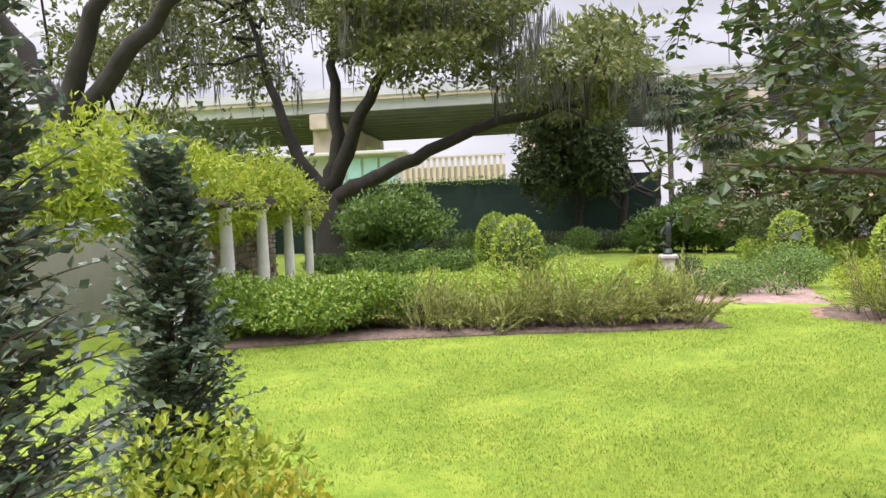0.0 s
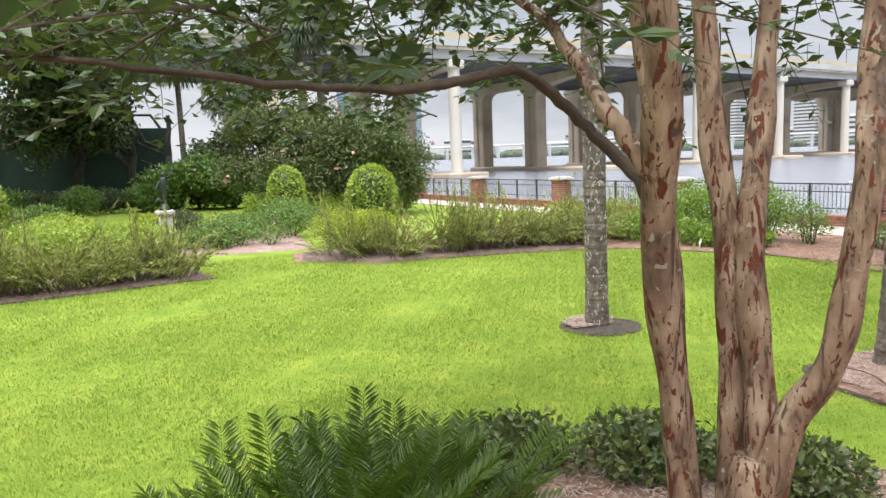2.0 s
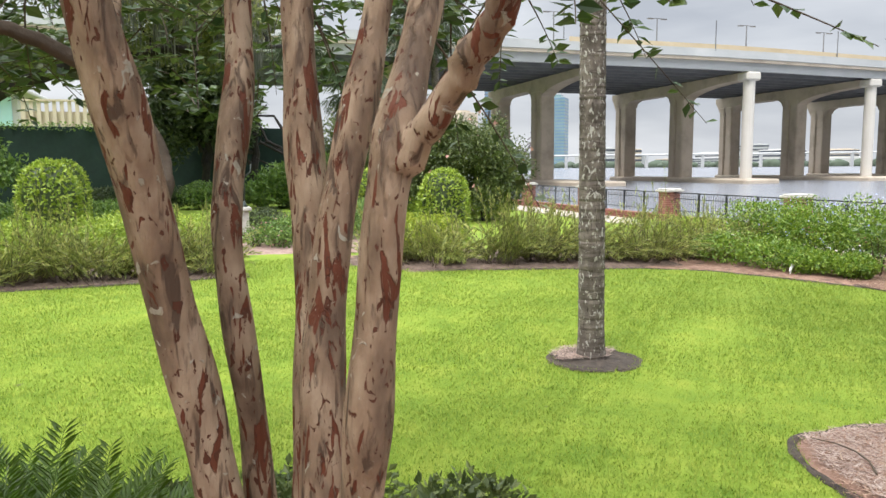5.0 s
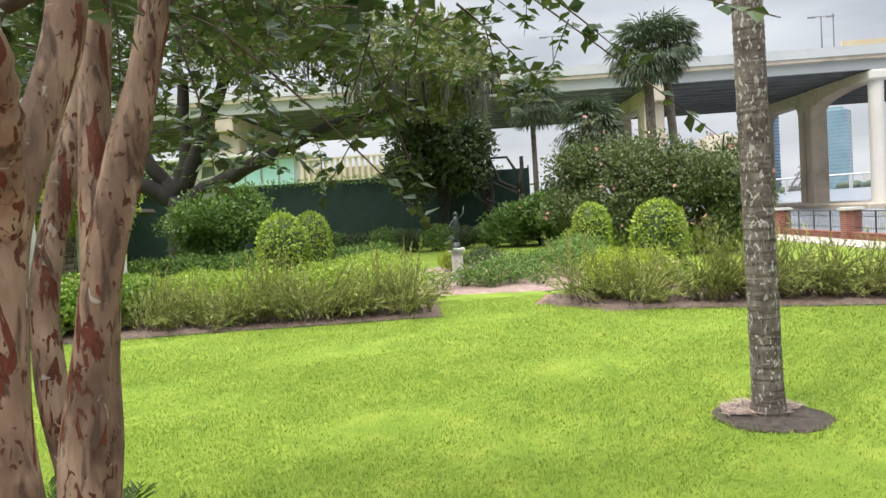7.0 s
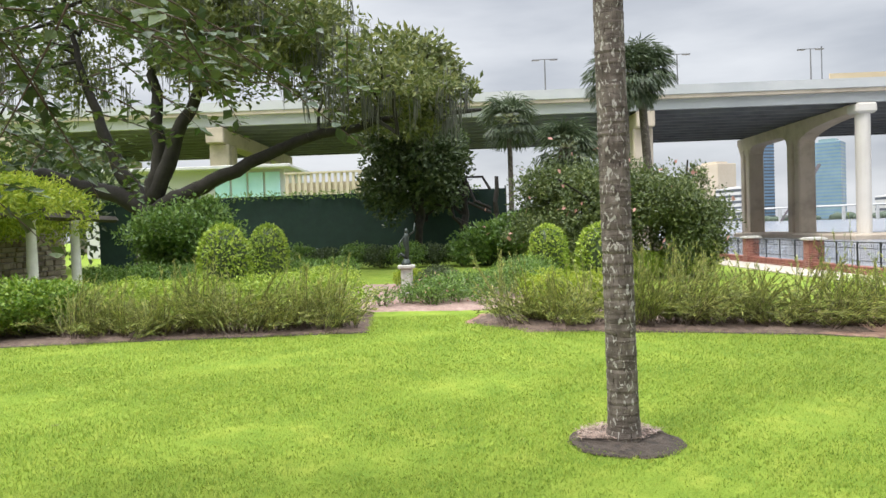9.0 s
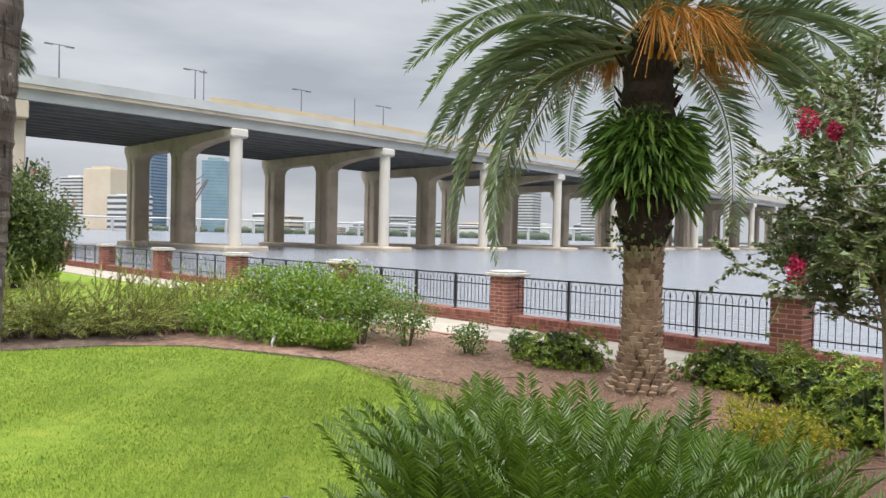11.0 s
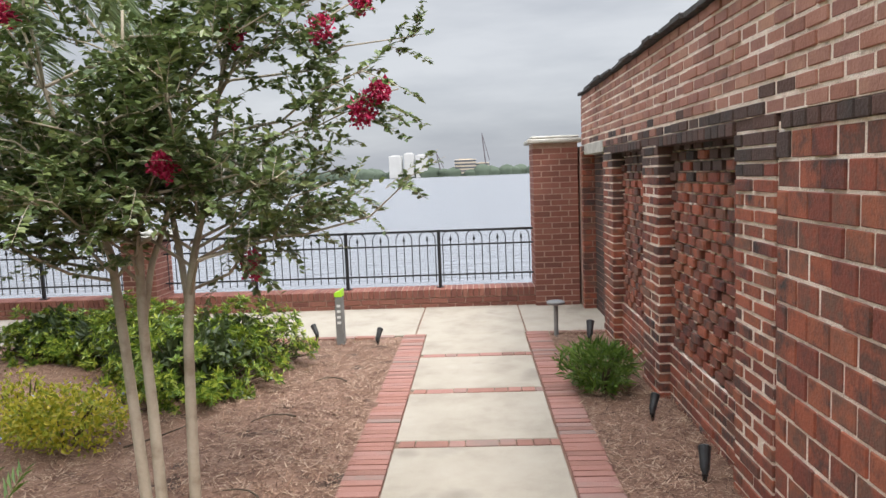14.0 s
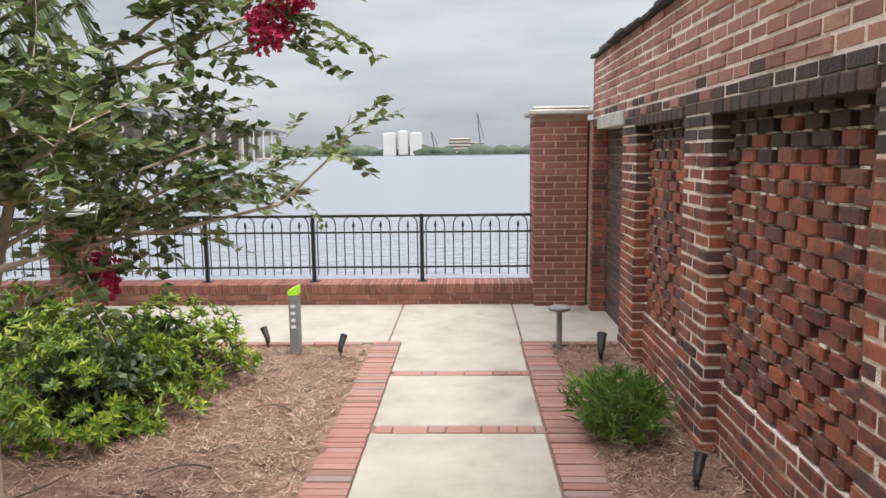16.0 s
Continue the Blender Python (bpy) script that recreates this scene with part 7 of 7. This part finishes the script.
oak(-29.6, -24.0, "spreading dark live oak hung with grey Spanish moss",
    [[(-29.6, -24, 3.0), (-29.5, -25.2, 4.6), (-29.3, -26.2, 7.5), (-29, -27, 11)], [(-29.6, -24, 3.0), (-29.4, -23.4, 5.5), (-29.2, -23.5, 9), (-29, -23, 12)],
     [(-29.6, -24, 2.8), (-29, -22.2, 3.6), (-28.6, -20.2, 4.4), (-28.4, -17, 5.6), (-28.5, -13.5, 6.2), (-29, -10.5, 6.4)], [(-29.6, -24, 3.0), (-28.8, -27, 4.2), (-28, -31, 4.9), (-26.5, -35, 5.4)],
     [(-29.6, -24, 3.2), (-29, -22.6, 5.8), (-28.6, -20.8, 8.6), (-28, -18, 11)]],
    [(-28.6, -14, 7.2, 4.3, 3.6, 1.6, 5500), (-28.3, -20.5, 9.4, 3.2, 3.0, 1.6, 4500), (-28.5, -18.5, 10.5, 5, 4.6, 3.2, 11000), (-28.6, -12.6, 7.4, 3.0, 2.0, 1.4, 3600), (-28.3, -16.8, 9.2, 3.6, 3.2, 1.5, 4500), (-29, -24, 12.0, 4.5, 4.5, 3, 6000), (-28.5, -29, 9.5, 4.5, 4, 2.6, 6000), (-27, -34, 7.5, 4, 3.5, 2.4, 4600)], 3, 0.62, 3.1)
oak(-18.6, -28.2, "old live oak with a thick dark trunk and high limbs",
    [[(-18.6, -28.2, 4.8), (-18.6, -29.2, 7), (-18.6, -30.6, 9), (-18.6, -33, 11)], [(-18.6, -28.2, 4.8), (-18.2, -27.2, 7), (-17.8, -25.6, 9.6), (-17.4, -23.6, 12)], [(-18.6, -28.2, 4.6), (-18.3, -26.2, 6.4), (-18, -23.8, 8.6), (-18, -21.5, 10.6)]],
    [(-18, -22.5, 12.2, 3.2, 3.0, 2.0, 2200), (-18.4, -33, 12, 3, 3, 2.0, 1600)], 5, 0.52, 5.0)


def grove(name, label, centre, radii, clumps, n, size, mat, seed, trunks=(), flowers=None, group=""):
    """A broad tree or thicket: trunks below, a crown built of many leafy clumps."""
    ob = thing(name, label, "tree", (centre[0], centre[1], gz(centre[0], centre[1])), group)
    g = np.random.default_rng(seed)
    w, s = Shape(), Shape()
    for tx, ty, h, tr in trunks:
        z0 = gz(tx, ty)
        branch_to(w, (tx, ty, z0 - 0.1), (tx + g.normal() * 0.3, ty + g.normal() * 0.3, z0 + h), tr, tr * 0.5, 0.0, seed, 8, 8, 0.015)
        for k in range(4):
            branch_to(w, (tx, ty, z0 + h * g.uniform(0.4, 0.9)), np.asarray(centre) + g.normal(size=3) * np.asarray(radii) * 0.4, tr * 0.4, 0.03, 0.1, seed + k, 6, 6, 0.05)
    tagged(part("trunk", w, M["oakbark"], ob), kind="stuff")
    for k in range(clumps):
        d = sphere_dirs(1, g)[0]
        c = np.asarray(centre) + d * g.uniform(0.35, 0.85) * np.asarray(radii)
        q = g.uniform(0.28, 0.45)
        crown(s, c, np.asarray(radii) * q, n // clumps, size, size * 0.5, seed * 57 + k, 0.45, 0.3, 0.35)
    part("crown", s, M[mat], ob)
    if flowers:
        f = Shape()
        crown(f, np.asarray(centre) + (0, 0, 0.2), np.asarray(radii) * 0.98, flowers, 0.16, 0.14, seed + 3, 0.4, 0.6, 0.9)
        part("blossom", f, M["palepink"], ob)


grove("cedar", "dark evergreen trees with bare trunks by the fence", (-35.5, -13.4, 5.0), (3.6, 2.8, 3.0), 26, 15000, 0.32, "L_dark", 11, ((-35, -13.6, 4, 0.22), (-35.5, -11.4, 4, 0.25), (-35, -10, 4, 0.18)))
grove("cedar", "dark evergreen tree with drooping boughs", (-36, -7.6, 2.0), (1.8, 1.4, 1.6), 14, 3600, 0.28, "L_dark", 12, ((-36, -8.4, 3, 0.2),))
grove("crape_thicket", "tall green thicket with faded pink blossom", (-24.5, -7.3, 2.15), (2.6, 2.9, 2.0), 40, 34000, 0.14, "L_thicket", 13, ((-24.5, -7.3, 2, 0.08), (-24, -6.2, 2, 0.08)), 70, "river thickets")
grove("crape_thicket", "tall dark green thicket near the river fence", (-22.9, -4.5, 1.75), (2.0, 1.75, 1.75), 28, 20000, 0.12, "L_thicket", 14, ((-22.9, -4.7, 1.6, 0.08),), 25, "river thickets")
grove("loquat", "rounded grey green shrub tree by the pergola", (-23.2, -20.2, 1.5), (1.9, 1.9, 1.4), 20, 12000, 0.17, "L_mid", 16, ((-23.2, -20.2, 1.2, 0.07),))
grove("loquat", "soft green thicket in front of the screen", (-30.5, -9.5, 1.3), (2.0, 2.6, 1.2), 18, 9000, 0.2, "L_mid", 17, ((-30.5, -9.5, 1, 0.07),))
grove("far_wood", "dark hazy woodland beyond the pergola", (-38, -38, 4.5), (9, 9, 5), 30, 9000, 0.5, "L_dark", 18, ((-38, -38, 4, 0.3),))
for k in range(12):
    shrub("hedge_bush", "low dark green hedge bush before the screen", -31.5 + 0.4 * (k % 3), -19.5 + 1.15 * k, (0.95, 0.85), 0.95 + 0.15 * (k % 2), 1200, 0.12, 0.06, "L_mid" if k % 2 else "L_dark", 180 + k, "far hedge bushes")
for k in range(9):
    shrub("hedge_bush", "bright green clipped hedge bush at the lawn end", -23.5 + 0.35 * (k % 2), -8.9 + 0.62 * k, (0.75, 0.6), 0.85 + 0.2 * (k == 2), 1300, 0.09, 0.045, "L_box", 200 + k, "far hedge bushes", amount=0.15)
for k in range(10):
    shrub("hedge_bush", "dark azalea bush below the loquat", -21.2 - 0.5 * (k % 2), -21.0 + 0.75 * k - 0.9, (0.8, 0.7), 0.85, 1200, 0.09, 0.045, "L_mid", 220 + k, "far hedge bushes")
smooth_palm(-36.2, -8.9, 7.0, 0.14, 0.12, (-0.02, 0.0), "thin tall sabal palm beyond the lawn", True, 21, fan=1.05, n=56, group="far palms")
smooth_palm(-33.2, -3.9, 8.3, 0.22, 0.2, (0.0, -0.01), "sabal palm with a dark round head by the bridge", True, 22, fan=1.2, n=70, group="far palms")
smooth_palm(-33.6, -2.6, 8.6, 0.2, 0.18, (0.0, -0.06), "leaning sabal palm with a shaggy head", True, 23, fan=1.1, n=62, group="far palms")
smooth_palm(-38.5, -5.8, 5.8, 0.45, 0.4, (0.0, 0.0), "short thick palm with hanging dead fronds", True, 24, fan=1.25, n=70, group="far palms")


# dark green screen fence and the buildings behind it
def build_screen():
    ob = thing("screen_fence", "tall fence hung with dark green windscreen fabric", "fence", (-39, -20, 0.2))
    for k, y in enumerate(np.arange(-31, -8.9, 2.75)):
        part("post", Shape().tube([(-39.1, y, 0.1), (-39.1, y, 4.0)], 0.05, 6), M["girder"], ob)
        if y < -9.5:
            v, f = sheet(np.linspace(y, y + 2.75, 12), np.linspace(0.25, 3.85, 6), lambda a, b: -39 + 0.05 * wave(a, b, 1.6))
            v = v[:, [2, 0, 1]]
            part("screen_panel", Shape().add(v, f), M["screen"], ob, smooth=True)
    vine = Shape()
    for k in range(14):
        crown(vine, (-38.9, -30 + 1.45 * k, 3.85), (0.25, 0.8, 0.2), 120, 0.14, 0.08, 400 + k, 0.5)
    part("vine", vine, M["L_mid"], ob)
    b = thing("glass_pavilion", "low white building with teal glazing beyond the fence", "building", (-70, -26, 0))
    part("wall", Shape().box(-74, -66, -46, -27.0, 0, 5.2), M["faraway"], b)
    part("upper_wall", Shape().box(-73.5, -66, -45, -27.4, 5.2, 7.9), M["faraway"], b)
    for k in range(4):
        part("window", Shape().box(-65.98, -65.8, -33.8 + 1.55 * k, -32.45 + 1.55 * k, 5.3, 7.6, 0.04), M["teal"], b)
    part("roof", Shape().box(-75, -64.6, -47, -26.6, 7.9, 8.2, 0.05), M["faraway"], b)
    t = thing("bleacher", "tan ribbed bleacher wall beyond the fence", "stand", (-62, -16, 0))
    part("wall", Shape().box(-63, -62, -26.4, -17.5, 0, 6.2), M["fartan"], t)
    for k in range(17):
        part("rib", Shape().box(-61.98, -61.8, -26.3 + 0.52 * k, -26.05 + 0.52 * k, 4.6, 7.0), M["fartan"], t)
    part("rail", Shape().box(-62.1, -61.7, -26.4, -17.5, 6.95, 7.1), M["fartan"], t)


build_screen()


# small fixtures
def path_bollard(x, y, h, label):
    ob = thing("path_light", label, "light", (x, y, 0), "path lights")
    part("stem", Shape().tube([(x, y, -0.02), (x, y, h - 0.03)], 0.022, 10), M["greyplastic"], ob)
    part("hood", Shape().tube([(x, y, h - 0.045), (x, y, h - 0.03), (x, y, h - 0.008), (x, y, h)], [0.03, 0.085, 0.09, 0.07], 20), M["greyplastic"], ob)


def sign_post(x, y):
    ob = thing("marker_post", "slim grey marker post with a lime green cap", "post", (x, y, 0))
    s = Shape().box(x - 0.035, x + 0.035, y - 0.06, y + 0.06, -0.03, 0.50, 0.006)
    part("post", s, M["greyplastic"], ob)
    cap = Shape()
    cap.add([(x - 0.037, y - 0.062, 0.50), (x + 0.037, y - 0.062, 0.50), (x + 0.037, y + 0.062, 0.50), (x - 0.037, y + 0.062, 0.50),
             (x - 0.037, y - 0.062, 0.535), (x + 0.037, y - 0.062, 0.57), (x + 0.037, y + 0.062, 0.57), (x - 0.037, y + 0.062, 0.535)],
            [(0, 3, 2, 1), (4, 5, 6, 7), (0, 1, 5, 4), (2, 3, 7, 6), (1, 2, 6, 5), (3, 0, 4, 7)])
    part("cap", cap, M["lime"], ob, "sloping lime green cap")
    for k in range(4):
        part("text_bar", Shape().box(x - 0.018, x + 0.018, y - 0.0625, y - 0.0595, 0.40 - 0.055 * k, 0.425 - 0.055 * k), M["white"], ob)


def spot_light(x, y, turn, size=1.0, mat="blackplastic", label="small black garden spotlight on a ground stake"):
    ob = thing("spotlight", label, "light", (x, y, gz(x, y)), "garden spotlights")
    ob.rotation_euler = (0, 0, turn)
    k = size

    def put(name, s, m):
        o = new(name, s.mesh(name, M[m]))
        o.parent = ob
    put("stake", Shape().tube([(0, 0, -0.03), (0, 0, 0.07 * k)], 0.012 * k, 8), mat)
    put("knuckle", Shape().tube([(0, -0.015 * k, 0.075 * k), (0, 0.015 * k, 0.075 * k)], 0.018 * k, 8), mat)
    put("head", Shape().tube([(-0.02 * k, 0, 0.075 * k), (0.0, 0, 0.1 * k), (0.05 * k, 0, 0.17 * k), (0.065 * k, 0, 0.19 * k)], [0.012 * k, 0.024 * k, 0.03 * k, 0.034 * k], 12), mat)
    put("lens", Shape().tube([(0.0655 * k, 0, 0.1905 * k), (0.067 * k, 0, 0.192 * k)], 0.029 * k, 12), "white" if mat == "white" else "greyplastic")


path_bollard(0.66, -1.66, 0.375, "grey mushroom path light beside the walk")
path_bollard(-6.6, -1.6, 0.34, "grey mushroom path light behind the palm")
sign_post(-1.44, -1.74)
spot_light(-1.72, -1.56, 2.4, 0.9)
spot_light(-1.07, -1.82, 1.2, 0.9)
spot_light(0.93, -2.0, 1.3, 1.15)
spot_light(1.0, -4.05, 1.0, 0.9)
spot_light(1.03, -5.0, 1.3, 1.0)
spot_light(-9.75, -4.6, 2.0, 0.9, "white", "small white garden spotlight at the lawn edge")
spot_light(-3.38, -8.45, 2.0, 1.9, "blackplastic", "large black floodlight on a stake by the palm")
# ---- brick, paving and railings, and what lies loose on the ground ----
build_far()
build_bridge()
build_grass()
build_straw()
build_dry_straw()
for q in ((-1.35, -3.9, 2.9, 0.3), (-2.3, -4.4, 0.4, 0.5), (-1.2, -5.2, 2.0, 0.3), (-3.9, -4.1, 0.3, 0.6), (-5.6, -3.6, 2.9, 0.5), (-1.15, -3.1, 2.4, 0.25), (-3.3, -10.3, 2.4, 0.5)):
    twig(*q)
low_wall(-44, 0.62)
pier(0.61, 1.14, 0.0, 0.55, 1.955, "tall red brick corner pier with a stone cap", 0.06, True, "")
for k in range(8):
    x = -4.46 - 5.15 * k
    pier(x, x + 0.42, 0.0, 0.5, 0.965, "red brick fence pier with a stone cap", 0.08, k < 2, "river fence piers", 0.1)
    iron_fence(x + 0.42, 0.61 if k == 0 else x + 5.15, k < 1)
build_paving()
build_old_wall()
